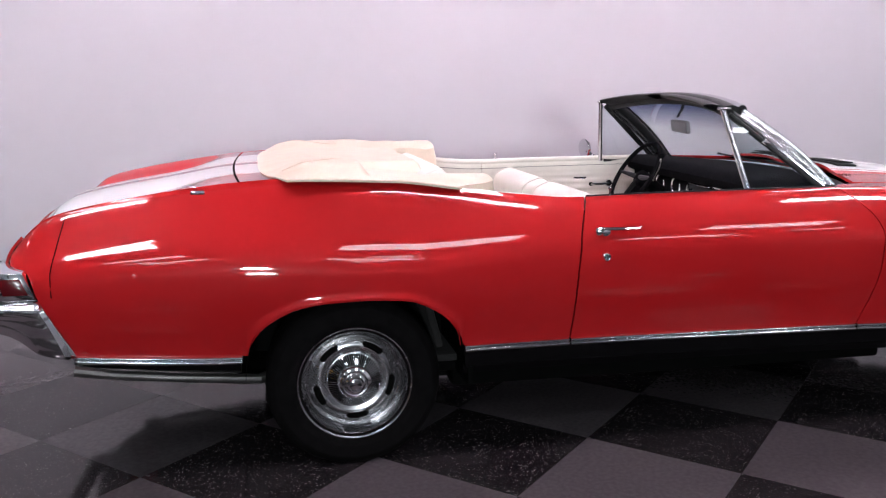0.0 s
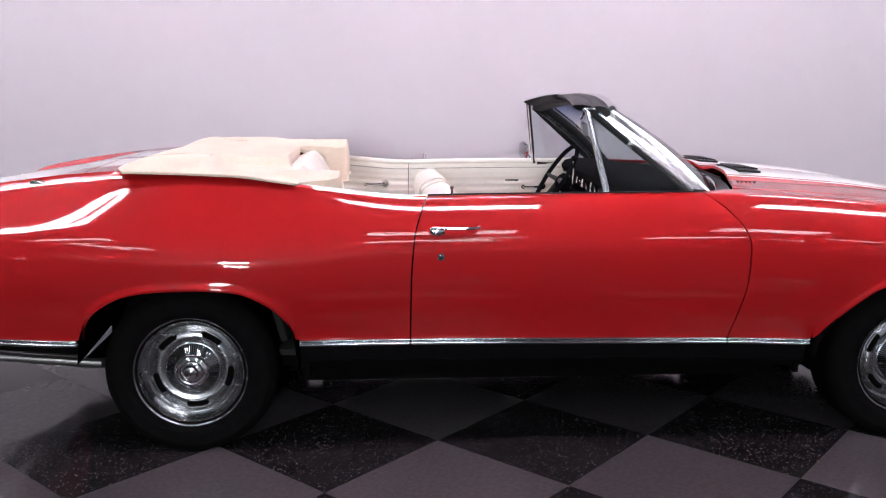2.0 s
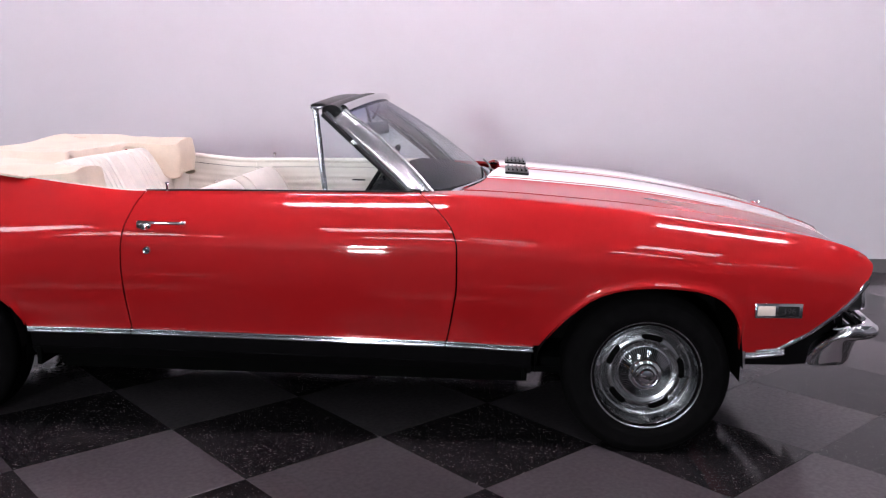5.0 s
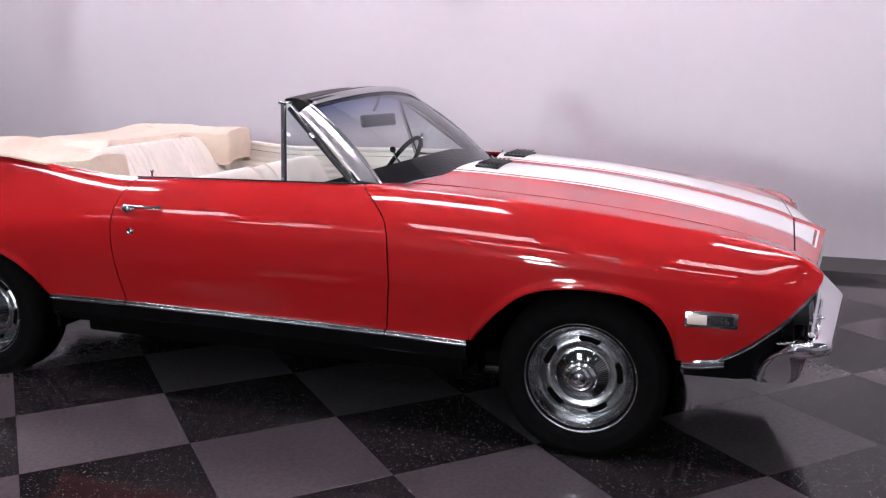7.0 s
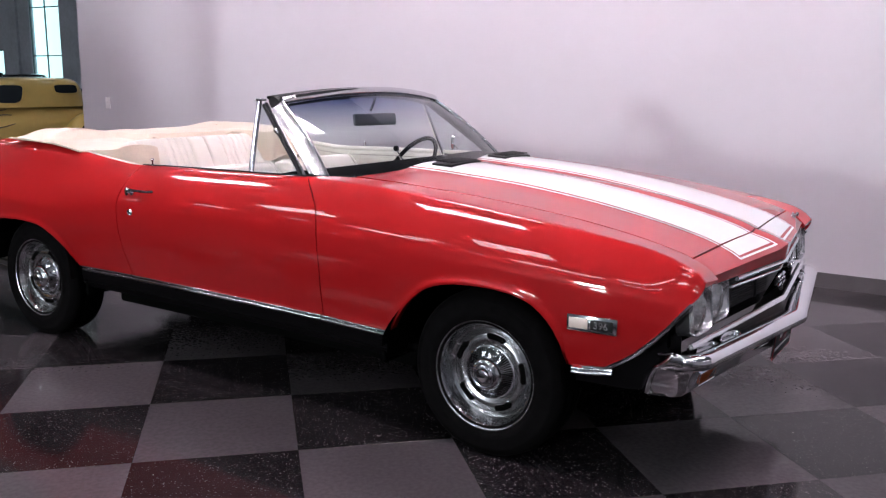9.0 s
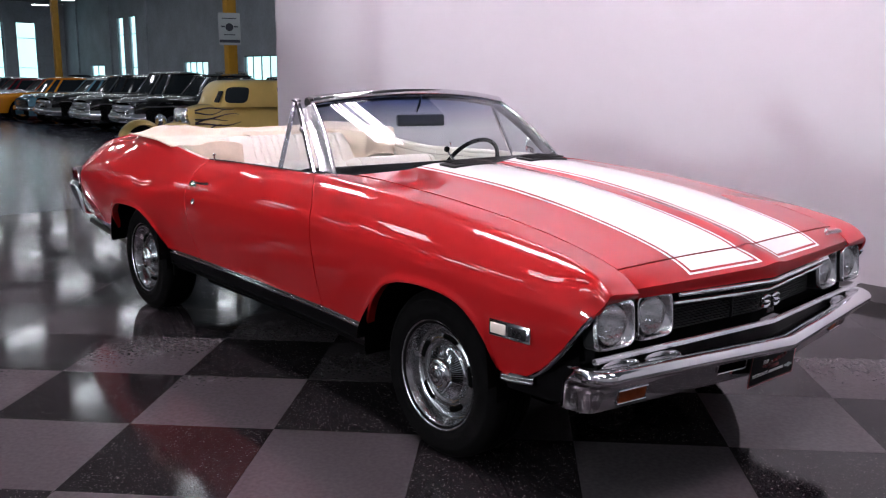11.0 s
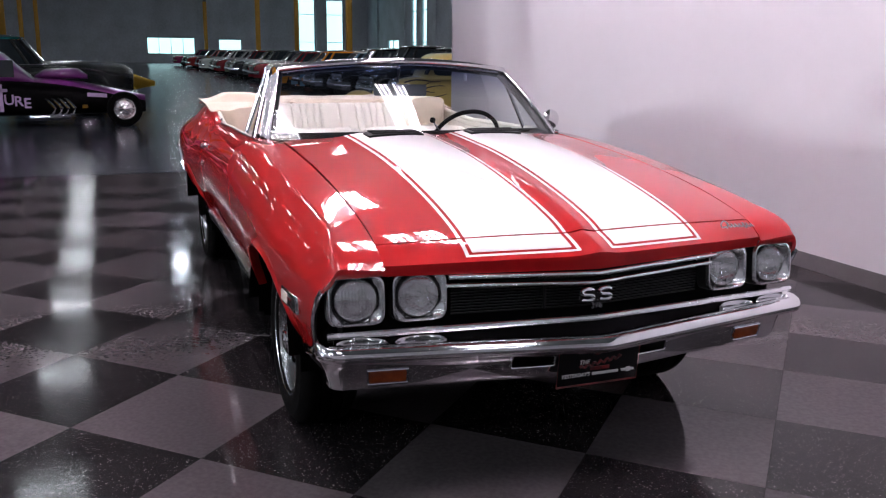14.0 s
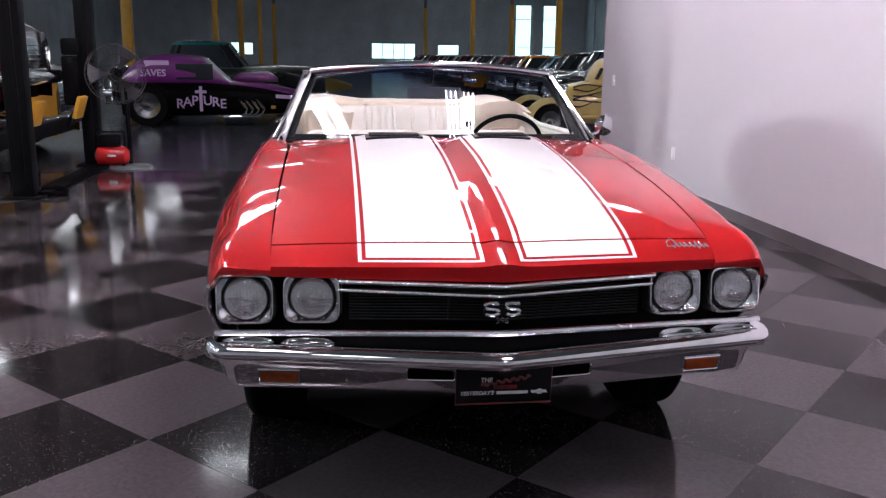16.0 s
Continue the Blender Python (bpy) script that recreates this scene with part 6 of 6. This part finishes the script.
for x, y, colour, label, roof in ((-30, 17, (0.02, 0.02, 0.02), "black car behind the row", 1.5), (-36, 17.5, (0.4, 0.4, 0.4), "pale wagon behind the row", 1.75), (-43, 18, (0.05, 0.05, 0.06), "dark car behind the row", 1.6), (-52, 17, (0.25, 0.25, 0.26), "grey car behind the row", 1.55), (-60, 18, (0.03, 0.03, 0.04), "black car behind the row", 1.6)):
    tagged(hall_car("parked_car", (x, y, 0.003), 90, colour, label, roof=roof, belt=1.0), group="cars behind the row")

# ---- the yellow hot rod coupe ----
YELLOW = material("yellow_car_paint", (0.744, 0.533, 0.174), 0.28, coat=0.9, vary=0.05, scale=8)
FLAME = material("flame_print", (0.035, 0.022, 0.045), 0.4)
rod = tagged(empty("hot_rod", (-11.10, 4.37, 0.003), -90), "yellow hot rod coupe with dark flame graphics", "car")


def rod_body(u, v):
    """Loft of the rod: u along, v round the upper half."""
    x = lerp(-2.1, 0.72, u)
    w = curve([-2.1, -1.7, -0.6, 0.2, 0.72], [0.34, 0.66, 0.74, 0.62, 0.36])(x)
    h = curve([-2.1, -1.8, -1.2, 0.2, 0.72], [0.62, 0.88, 0.98, 0.97, 0.88])(x)
    a = lerp(-0.2, math.pi + 0.2, v)
    n = 3.2
    c, s = math.cos(a), math.sin(a)
    k = (abs(c) ** n + abs(s) ** n) ** (-1 / n)
    return Vector((x, w * k * c, 0.36 + (h - 0.36) * k * s))


part("body", sheet(rod_body, 40, 30), YELLOW, rod, smooth=60)
part("tail", lathe(bmesh.new(), [(0, 0.1), (0.25, 0.06), (0.36, 0)], pose(-2.08, 0, 0.62, 0, -90, 0), 24), YELLOW, rod)


def rod_cab(u, v):
    a = 2 * math.pi * u
    n = 3.4
    k = (abs(math.cos(a)) ** n + abs(math.sin(a)) ** n) ** (-1 / n)
    s = curve([0, 0.6, 0.85, 1.0], [1.0, 0.86, 0.70, 0.0])(v)
    return Vector((-0.68 - 0.06 * v + 0.96 * s * k * math.cos(a), 0.68 * s * k * math.sin(a), curve([0, 0.6, 0.85, 1.0], [0.92, 1.28, 1.38, 1.41])(v)))


part("cab", sheet(rod_cab, 48, 14), YELLOW, rod, smooth=60)
for s in (-1, 1):
    def cab_pane(u, v, x0, x1, v0, v1, slant, s=s):
        """A rounded pane that lies on the side of the cab."""
        a = 2 * math.pi * v
        c, d = math.cos(a), math.sin(a)
        k = (abs(c) ** 4 + abs(d) ** 4) ** -0.25 * u
        w = lerp(v0, v1, (k * d + 1) / 2)
        x = lerp(x0, x1, (k * c + 1) / 2) - slant * k * d
        f = curve([0, 0.6, 0.85, 1.0], [1.0, 0.86, 0.70, 0.0])(w)
        q = min(0.98, abs((x + 0.68 + 0.06 * w) / (0.96 * f)))
        return Vector((x, s * (0.68 * f * (1 - q ** 3.4) ** (1 / 3.4) + 0.010), curve([0, 0.6, 0.85, 1.0], [0.92, 1.28, 1.38, 1.41])(w)))

    for name, x0, x1, v0, v1, slant in (("side_window", -0.30, 0.09, 0.10, 0.60, 0.05), ("quarter_window", -1.34, -0.86, 0.34, 0.62, 0.0)):
        part(name, sheet(lambda u, v: cab_pane(u, v, x0, x1, v0, v1, slant), 6, 36), DARKGLASS, rod, "dark side glass")
        part("window_moulding", tube(bmesh.new(), [cab_pane(1.0, t / 36, x0, x1, v0, v1, slant) for t in range(36)], 0.010, 6, closed=True), YELLOW, rod)

    def fender(u, v, cx, r, s=s):
        a = lerp(-0.35, math.pi * 0.92, u)
        b = lerp(-1, 1, v)
        rr = r * (1 - 0.22 * b * b)
        return Vector((cx + rr * math.cos(a) * 1.12, s * (0.78 + 0.16 * b), 0.30 + rr * math.sin(a)))

    thick(part("front_fender", sheet(lambda u, v: fender(u, v, 1.15, 0.38), 24, 8), YELLOW, rod, smooth=60), 0.02)
    thick(part("rear_fender", sheet(lambda u, v: fender(u, v, -1.45, 0.52), 24, 8), YELLOW, rod, smooth=60), 0.02)
    part("running_board", rbox(bmesh.new(), (1.7, 0.26, 0.06), (-0.15, s * 0.80, 0.36), 0.025), YELLOW, rod)
    part("headlight", lathe(bmesh.new(), [(0, 0.05), (0.08, 0.04), (0.12, 0.0), (0.125, -0.02), (0.09, -0.10), (0, -0.16)], pose(0.92, s * 0.50, 0.66, 0, 90, 0), 24), CHROME, rod, "chrome headlight")
    for k in range(6):
        n = 12
        length = (0.62, 0.44, 0.70, 0.50, 0.74, 0.40)[k]
        pts = []
        for j in range(n):
            t = j / (n - 1)
            x = 0.64 - length * t
            pts.append((x, s * (curve([-0.6, 0.2, 0.72], [0.74, 0.62, 0.36])(x) + 0.006), 0.86 - 0.065 * k + 0.06 * t + 0.032 * math.sin(5.2 * t + 1.9 * k)))
        part("flame_line", tube(bmesh.new(), pts, [0.014 * (1 - j / n) ** 0.7 + 0.003 for j in range(n)], 6), FLAME, rod)
    for x, r in ((1.15, 0.29), (-1.45, 0.34)):
        hall_wheel(rod, x, s * 0.80, r, 0.2)
part("grille", rbox(bmesh.new(), (0.10, 0.46, 0.56), (0.74, 0, 0.62), 0.06, (0, -8, 0), 3), CHROME, rod, "chrome upright grille")
part("windscreen", rbox(bmesh.new(), (0.02, 0.95, 0.22), (0.17, 0, 1.10), 0.05, (0, -25, 0)), DARKGLASS, rod, "dark windscreen")

# ---- black and purple drag racer ----
PURPLE = material("purple_paint", (0.16, 0.02, 0.17), 0.28, coat=0.9, vary=0.08, scale=8)
LILAC = material("lilac_print", (0.50, 0.34, 0.56), 0.5)
drag = tagged(empty("drag_racer", (-13.35, -2.7, 0.003), 90), "black and purple drag racer with big rear slicks and chrome headers", "car")


def loft(pts_w, pts_lo, pts_hi, x0, x1, n=2.6):
    wf, lf, hf = (curve(*q) for q in (pts_w, pts_lo, pts_hi))

    def at(u, v):
        x = lerp(x0, x1, u)
        a = 2 * math.pi * v
        c, s = math.cos(a), math.sin(a)
        k = (abs(c) ** n + abs(s) ** n) ** (-1 / n)
        lo, hi = lf(x), hf(x)
        return Vector((x, wf(x) * k * c, (lo + hi) / 2 + (hi - lo) / 2 * k * s))

    return at


part("lower_body", sheet(loft(([-1.9, -1.2, 0.2, 2.05], [0.50, 0.60, 0.55, 0.22]), ([-1.9, 2.05], [0.14, 0.22]), ([-1.9, -0.2, 0.9, 2.05], [0.86, 0.84, 0.75, 0.46]), -1.9, 2.05, 4), 50, 32), BLACK_PAINT, drag, "glossy black lower body", smooth=60)
part("cab", sheet(loft(([-1.95, -1.3, -0.5, 0.15], [0.34, 0.54, 0.53, 0.42]), ([-1.95, 0.15], [0.76, 0.76]), ([-1.95, -1.65, -1.3, -0.85, -0.40, -0.12, 0.15], [0.92, 1.20, 1.34, 1.37, 1.33, 1.10, 0.85]), -1.95, 0.15, 3.4), 40, 32), PURPLE, drag, "purple cab", smooth=60)
part("hood", sheet(loft(([-0.2, 0.8, 2.05], [0.42, 0.40, 0.18]), ([-0.2, 2.05], [0.66, 0.42]), ([-0.2, 0.6, 2.05], [0.89, 0.84, 0.55]), -0.2, 2.05, 3), 30, 24), PURPLE, drag, "purple hood", smooth=60)
part("hood_scoop", sheet(loft(([0.15, 0.3, 0.9, 1.05], [0.05, 0.26, 0.24, 0.10]), ([0.15, 1.05], [0.84, 0.84]), ([0.15, 0.35, 0.85, 1.05], [0.90, 1.02, 1.04, 0.92]), 0.15, 1.05, 3), 20, 20), PURPLE, drag, "purple hood scoop", smooth=60)
for s in (-1, 1):
    part("side_window", rbox(bmesh.new(), (0.70, 0.03, 0.30), (-0.50, s * 0.517, 1.03), 0.08, (s * -6, 0, 0), 3), DARKGLASS, drag, "dark side window")
    hall_wheel(drag, -1.36, s * 0.66, 0.40, 0.36, 36, DULL_CHROME)
    fw = hall_wheel(drag, 1.66, s * 0.60, 0.315, 0.11, 36, CHROME)
    for k in range(8):
        a = 2 * math.pi * k / 8
        part("wire_spoke", tube(bmesh.new(), [(1.66 + 0.05 * math.cos(a), s * 0.662, 0.315 + 0.05 * math.sin(a)), (1.66 + 0.20 * math.cos(a), s * 0.655, 0.315 + 0.20 * math.sin(a))], 0.008, 6), CHROME, fw)
    for k in range(4):
        x = 0.42 + 0.11 * k
        pts = [(x - 0.10, s * 0.50, 0.50), (x - 0.04, s * 0.60, 0.46), (x + 0.06, s * 0.64, 0.34), (x + 0.04, s * 0.65, 0.24), (x - 0.08, s * 0.65, 0.19)]
        part("header_pipe", tube(bmesh.new(), pts, 0.032, 10), RING, drag, "chrome header pipe")
    part("collector", tube(bmesh.new(), [(0.74, s * 0.65, 0.18), (0.05, s * 0.66, 0.16)], 0.042, 10), RING, drag, "chrome collector")
    turn = 90 if s > 0 else -90
    face = -s

    def side_text(text, size, x, z, y, tilt=0.0):
        # reads from tail to nose on the side that faces the aisle
        m = pose(x, s * y, z, 90 + tilt, 0, 0 if s < 0 else 180)
        lettering("lettering", text, size, m, LILAC, drag, 0.004, 0.004)

    if s < 0:
        for letter, x, z in (("R", -0.78, 0.42), ("A", -0.64, 0.455), ("P", -0.50, 0.48), ("U", -0.26, 0.48), ("R", -0.11, 0.455), ("E", 0.03, 0.42)):
            side_text(letter, 0.25, x, z, 0.612 if x < -0.3 else 0.596)
        part("cross_mark", rbox(bmesh.new(), (0.06, 0.012, 0.48), (-0.385, s * 0.608, 0.52), 0.004), LILAC, drag, "lilac cross mark")
        part("cross_mark", rbox(bmesh.new(), (0.22, 0.012, 0.055), (-0.385, s * 0.608, 0.655), 0.004), LILAC, drag, "lilac cross mark")
        part("name_bar", rbox(bmesh.new(), (0.46, 0.012, 0.12), (-1.20, s * 0.535, 1.18), 0.004, (12, 0, 0)), LILAC, drag, "lilac bar")
        side_text("SAVES", 0.18, -1.27, 1.00, 0.558, -3)
        part("name_bar", rbox(bmesh.new(), (0.34, 0.012, 0.07), (1.20, s * 0.455, 0.56), 0.004, (0, 4, 8)), LILAC, drag, "lilac bar")
        part("sticker", rbox(bmesh.new(), (0.09, 0.012, 0.06), (0.98, s * 0.515, 0.36), 0.004, (0, 0, 6)), YELLOW_COL, drag, "small sticker")

# teal coupe and a yellow racer behind
teal = hall_car("parked_car", (-16.6, -3.2, 0.003), 90, (0.010, 0.012, 0.012), "black coupe with a teal roof and red interior", length=4.9, roof=1.62, belt=1.05, lower=(0.01, 0.12, 0.12), style="old")
part("red_interior", rbox(bmesh.new(), (0.7, 1.2, 0.25), (-0.35, 0, 1.22), 0.05), paint((0.5, 0.02, 0.02)), teal, "red interior")
racer = tagged(empty("racer", (-20.5, -1.95, 0.003), 90), "yellow open-wheel racer with a pointed nose", "car")
part("body", sheet(loft(([-1.6, -0.8, 0.6, 1.9], [0.40, 0.46, 0.40, 0.04]), ([-1.6, 0.6, 1.9], [0.25, 0.22, 0.44]), ([-1.6, -0.4, 0.8, 1.9], [1.00, 1.05, 0.92, 0.56]), -1.6, 1.9, 2.6), 40, 24), paint((0.55, 0.33, 0.04)), racer, "yellow pointed body", smooth=60)
for x in (-1.2, 0.2):
    for y in (-0.62, 0.62):
        hall_wheel(racer, x, y, 0.36, 0.18)

# ---- four-post lift with cars on it ----
LIFT_BLACK = material("black_enamel", (0.005, 0.005, 0.006), 0.6, vary=0.2, scale=10, spec=0.06)
lift = tagged(empty("car_lift"), "black four-post car lift with yellow stops", "lift")
for x, y in ((-4.06, -3.50), (-6.62, -3.52), (-4.06, -8.5), (-6.62, -8.5)):
    post = part("post", rbox(bmesh.new(), (0.17, 0.20, 2.9), (x, y, 1.45), 0.012), LIFT_BLACK, lift, "black steel post")
    part("post_channel", rbox(bmesh.new(), (0.03, 0.07, 2.7), (x + 0.09, y, 1.45), 0.004), LIFT_BLACK, post)
    part("base_plate", rbox(bmesh.new(), (0.34, 0.36, 0.018), (x, y, 0.012), 0.004), LIFT_BLACK, post)
for x in (-4.75, -5.95):
    part("runway", rbox(bmesh.new(), (0.48, 4.6, 0.11), (x, -6.25, 0.60), 0.01), DULL_CHROME, lift, "bright steel runway")
    part("wheel_stop", rbox(bmesh.new(), (0.30, 0.05, 0.26), (x, -3.56 if x > -5 else -3.46, 0.76), 0.01, (-18, 0, 0)), YELLOW_COL, lift, "yellow wheel stop")
for y in (-3.80, -8.3):
    part("cross_beam", rbox(bmesh.new(), (2.5, 0.14, 0.16), (-5.34, y, 0.52), 0.01), LIFT_BLACK, lift, "black cross beam")
part("hose_cover", rbox(bmesh.new(), (2.4, 0.22, 0.03), (-5.3, -3.42, 0.018), 0.01), LIFT_BLACK, lift, "black floor cover between the posts")
hose = [(-4.2 + 0.16 * math.cos(a), -3.30 + 0.14 * math.sin(a), 0.022 + 0.003 * a) for a in [k * 0.3 for k in range(36)]]
part("hose", tube(bmesh.new(), hose, 0.014, 8), RUBBER, lift, "coiled black hose")
part("hose", tube(bmesh.new(), [(-6.4, -3.6, 0.75), (-6.3, -3.75, 0.5), (-6.25, -3.9, 0.42), (-6.3, -4.05, 0.6)], 0.02, 8), RUBBER, lift, "black hose")
part("power_unit", rbox(bmesh.new(), (0.20, 0.20, 0.20), (-6.55, -3.68, 1.45), 0.03), LIFT_BLACK, lift, "black power unit")
part("power_unit", rbox(bmesh.new(), (0.18, 0.18, 0.60), (-6.58, -3.71, 1.04), 0.03), LIFT_BLACK, lift, "black power unit")
hall_car("parked_car", (-5.35, -5.90, 0.655), 90, (0.040, 0.003, 0.006), "dark maroon vintage car on the lift", length=4.4, width=1.6, roof=1.5, belt=1.02, style="old")
hall_car("parked_car", (-8.4, -6.60, 0.003), 90, (0.50, 0.26, 0.03), "golden yellow vintage car on the hall floor", length=4.6, roof=1.5, belt=1.05, style="old")
hall_car("parked_car", (-20.0, -9.4, 0.003), 90, (0.30, 0.30, 0.31), "silver vintage car on the hall floor", length=4.8, roof=1.5, belt=1.05)

# pedestal fan
FAN_GREY = material("fan_grey", (0.035, 0.035, 0.038), 0.5, vary=0.2, scale=20)
fan = tagged(empty("pedestal_fan", (-6.35, -3.02, 0.003)), "large grey pedestal fan with a wire cage", "fan")
part("pole", tube(bmesh.new(), [(0, 0, 0.02), (0, 0, 1.0)], 0.028, 12), LIFT_BLACK, fan, "black pole")
part("base", lathe(bmesh.new(), [(0, 0.05), (0.05, 0.045), (0.24, 0.025), (0.26, 0.0)], Matrix(), 32), GREY_STEEL, fan, "round base")
FM = pose(0.02, -0.10, 1.13, 0, 82, 25)
part("motor", lathe(bmesh.new(), [(0, -0.16), (0.07, -0.15), (0.08, 0.0), (0.03, 0.02), (0.02, 0.06), (0, 0.07)], FM, 20), LIFT_BLACK, fan, "black motor")
part("bracket", tube(bmesh.new(), [(0, 0, 0.96), (0.0, -0.05, 1.04), (0.0, -0.10, 1.11)], 0.02, 8), LIFT_BLACK, fan)
for k in range(3):
    a = 2 * math.pi * k / 3 + 0.5

    def blade(u, v, a=a):
        r = lerp(0.06, 0.33, u)
        t = a + lerp(-0.32, 0.32, v) * (0.6 + u * 0.6)
        return FM @ Vector((r * math.cos(t), r * math.sin(t), 0.03 + 0.05 * lerp(-1, 1, v)))

    thick(part("blade", sheet(blade, 6, 6), FAN_GREY, fan, "dark grey metal blade"), 0.003)
cage = empty("cage")
cage.parent = fan
for r, h in ((0.36, 0.0), (0.34, 0.09), (0.34, -0.07), (0.22, 0.115), (0.10, 0.125)):
    part("cage_ring", tube(bmesh.new(), [FM @ Vector((r * math.cos(t), r * math.sin(t), h)) for t in [2 * math.pi * j / 40 for j in range(40)]], 0.004, 5, closed=True), FAN_GREY, cage)
for j in range(36):
    t = 2 * math.pi * j / 36
    part("cage_wire", tube(bmesh.new(), [FM @ Vector((r * math.cos(t), r * math.sin(t), h)) for r, h in ((0.05, 0.125), (0.22, 0.115), (0.34, 0.09), (0.36, 0.0), (0.34, -0.07), (0.12, -0.10))], 0.0016, 4), FAN_GREY, cage)

# red air compressor
comp = tagged(empty("air_compressor", (-6.30, -3.22, 0.003)), "small red air compressor with a black pump on top", "compressor")
part("tank", lathe(bmesh.new(), [(0, -0.21), (0.07, -0.20), (0.115, -0.16), (0.12, 0.0), (0.115, 0.16), (0.07, 0.20), (0, 0.21)], pose(0, 0, 0.15, 90), 28), paint((0.42, 0.012, 0.014)), comp, "red tank")
part("pump", rbox(bmesh.new(), (0.16, 0.26, 0.15), (0, -0.02, 0.34), 0.03), LIFT_BLACK, comp, "black pump")
for y in (-0.14, 0.14):
    part("foot", rbox(bmesh.new(), (0.20, 0.03, 0.05), (0, y, 0.025), 0.006), LIFT_BLACK, comp)
part("carry_handle", tube(bmesh.new(), [(0, -0.17, 0.26), (0, -0.17, 0.44), (0, 0.15, 0.44), (0, 0.15, 0.26)], 0.012, 8), LIFT_BLACK, comp, "black carry handle")
part("label_bar", rbox(bmesh.new(), (0.004, 0.10, 0.025), (0.122, 0.02, 0.16), 0.001), WHITE_PRINT, comp)

# banner on the near column
SIGN = material("banner_cloth", (0.42, 0.44, 0.46), 0.7, vary=0.05, scale=3)
DARK_PRINT = material("dark_print", (0.04, 0.04, 0.06), 0.6)
sign = part("banner", rbox(bmesh.new(), (0.02, 0.75, 1.10), (0, 0, 0), 0.004), SIGN, m=pose(-25.18, 11.72, 3.15, 0, 0, -25))
tagged(sign, "grey banner with a dark roundel fixed to the yellow column", "banner")
part("roundel", lathe(bmesh.new(), [(0, 0.006), (0.13, 0.006), (0.135, 0.0)], pose(0.011, 0, 0.06, 0, 90, 0), 24), DARK_PRINT, sign)
for y, z, w, h in ((0, -0.42, 0.70, 0.10), (-0.22, 0.08, 0.14, 0.05), (0.22, 0.08, 0.14, 0.05), (0, 0.36, 0.5, 0.03), (0, -0.20, 0.4, 0.03)):
    part("print", rbox(bmesh.new(), (0.006, w, h), (0.012, y, z), 0.001), DARK_PRINT, sign)


# ---- checker tiles ----
TS, ANG = 0.6096, radians(0.4)
U = Vector((math.cos(ANG + math.pi / 4), math.sin(ANG + math.pi / 4)))
V = Vector((math.cos(ANG - math.pi / 4), math.sin(ANG - math.pi / 4)))
floor = slab("floor_display", TILE_EDGE, HALL_X1, HALL_Y0, WALL_Y + 0.3, -0.25, -0.006, RUBBER_BASE, "bed under the checkered floor tiles")
tagged(floor, "dark and light grey checkered vinyl tile floor", "floor")


def tile_mesh(name, mat):
    bm = bmesh.new()
    h = TS / 2
    lo = [bm.verts.new((x * h, y * h, -0.006)) for x, y in ((-1, -1), (1, -1), (1, 1), (-1, 1))]
    md = [bm.verts.new((x * (h - 0.0003), y * (h - 0.0003), -0.0006)) for x, y in ((-1, -1), (1, -1), (1, 1), (-1, 1))]
    hi = [bm.verts.new((x * (h - 0.0009), y * (h - 0.0009), 0.0)) for x, y in ((-1, -1), (1, -1), (1, 1), (-1, 1))]
    bm.faces.new(hi)
    for p, q in ((lo, md), (md, hi)):
        for k in range(4):
            bm.faces.new((p[k], p[(k + 1) % 4], q[(k + 1) % 4], q[k]))
    me = bpy.data.meshes.new(name)
    bm.to_mesh(me)
    bm.free()
    me.materials.append(mat)
    return me


tile_kinds = (tile_mesh("light_tile", LIGHT_TILE), tile_mesh("dark_tile", DARK_TILE))
base = Vector((-0.045, -1.208))
rest = (bmesh.new(), bmesh.new())
for i in range(-30, 31):
    for j in range(-30, 31):
        c = base + U * TS * (i + 0.5) + V * TS * (j + 0.5)
        if not (TILE_EDGE - 0.3 < c.x < HALL_X1 and HALL_Y0 < c.y < WALL_Y + 0.42):
            continue
        kind = (i + j) % 2
        m = pose(c.x, c.y, 0, 0, 0, 45 + math.degrees(ANG) + 90 * ((i * 7 + j * 3) % 4))
        if -5.6 < c.x < 4.7 and -3.3 < c.y < WALL_Y + 0.2:
            ob = new("tile", tile_kinds[kind])
            ob.parent = floor
            ob.matrix_basis = m
        else:
            before = len(rest[kind].verts)
            rest[kind].from_mesh(tile_kinds[kind])
            rest[kind].verts.ensure_lookup_table()
            bmesh.ops.transform(rest[kind], matrix=m, verts=rest[kind].verts[before:])
for bm, mat in zip(rest, (LIGHT_TILE, DARK_TILE)):
    tagged(part("tile_field", bm, mat, floor, smooth=0), kind="stuff")
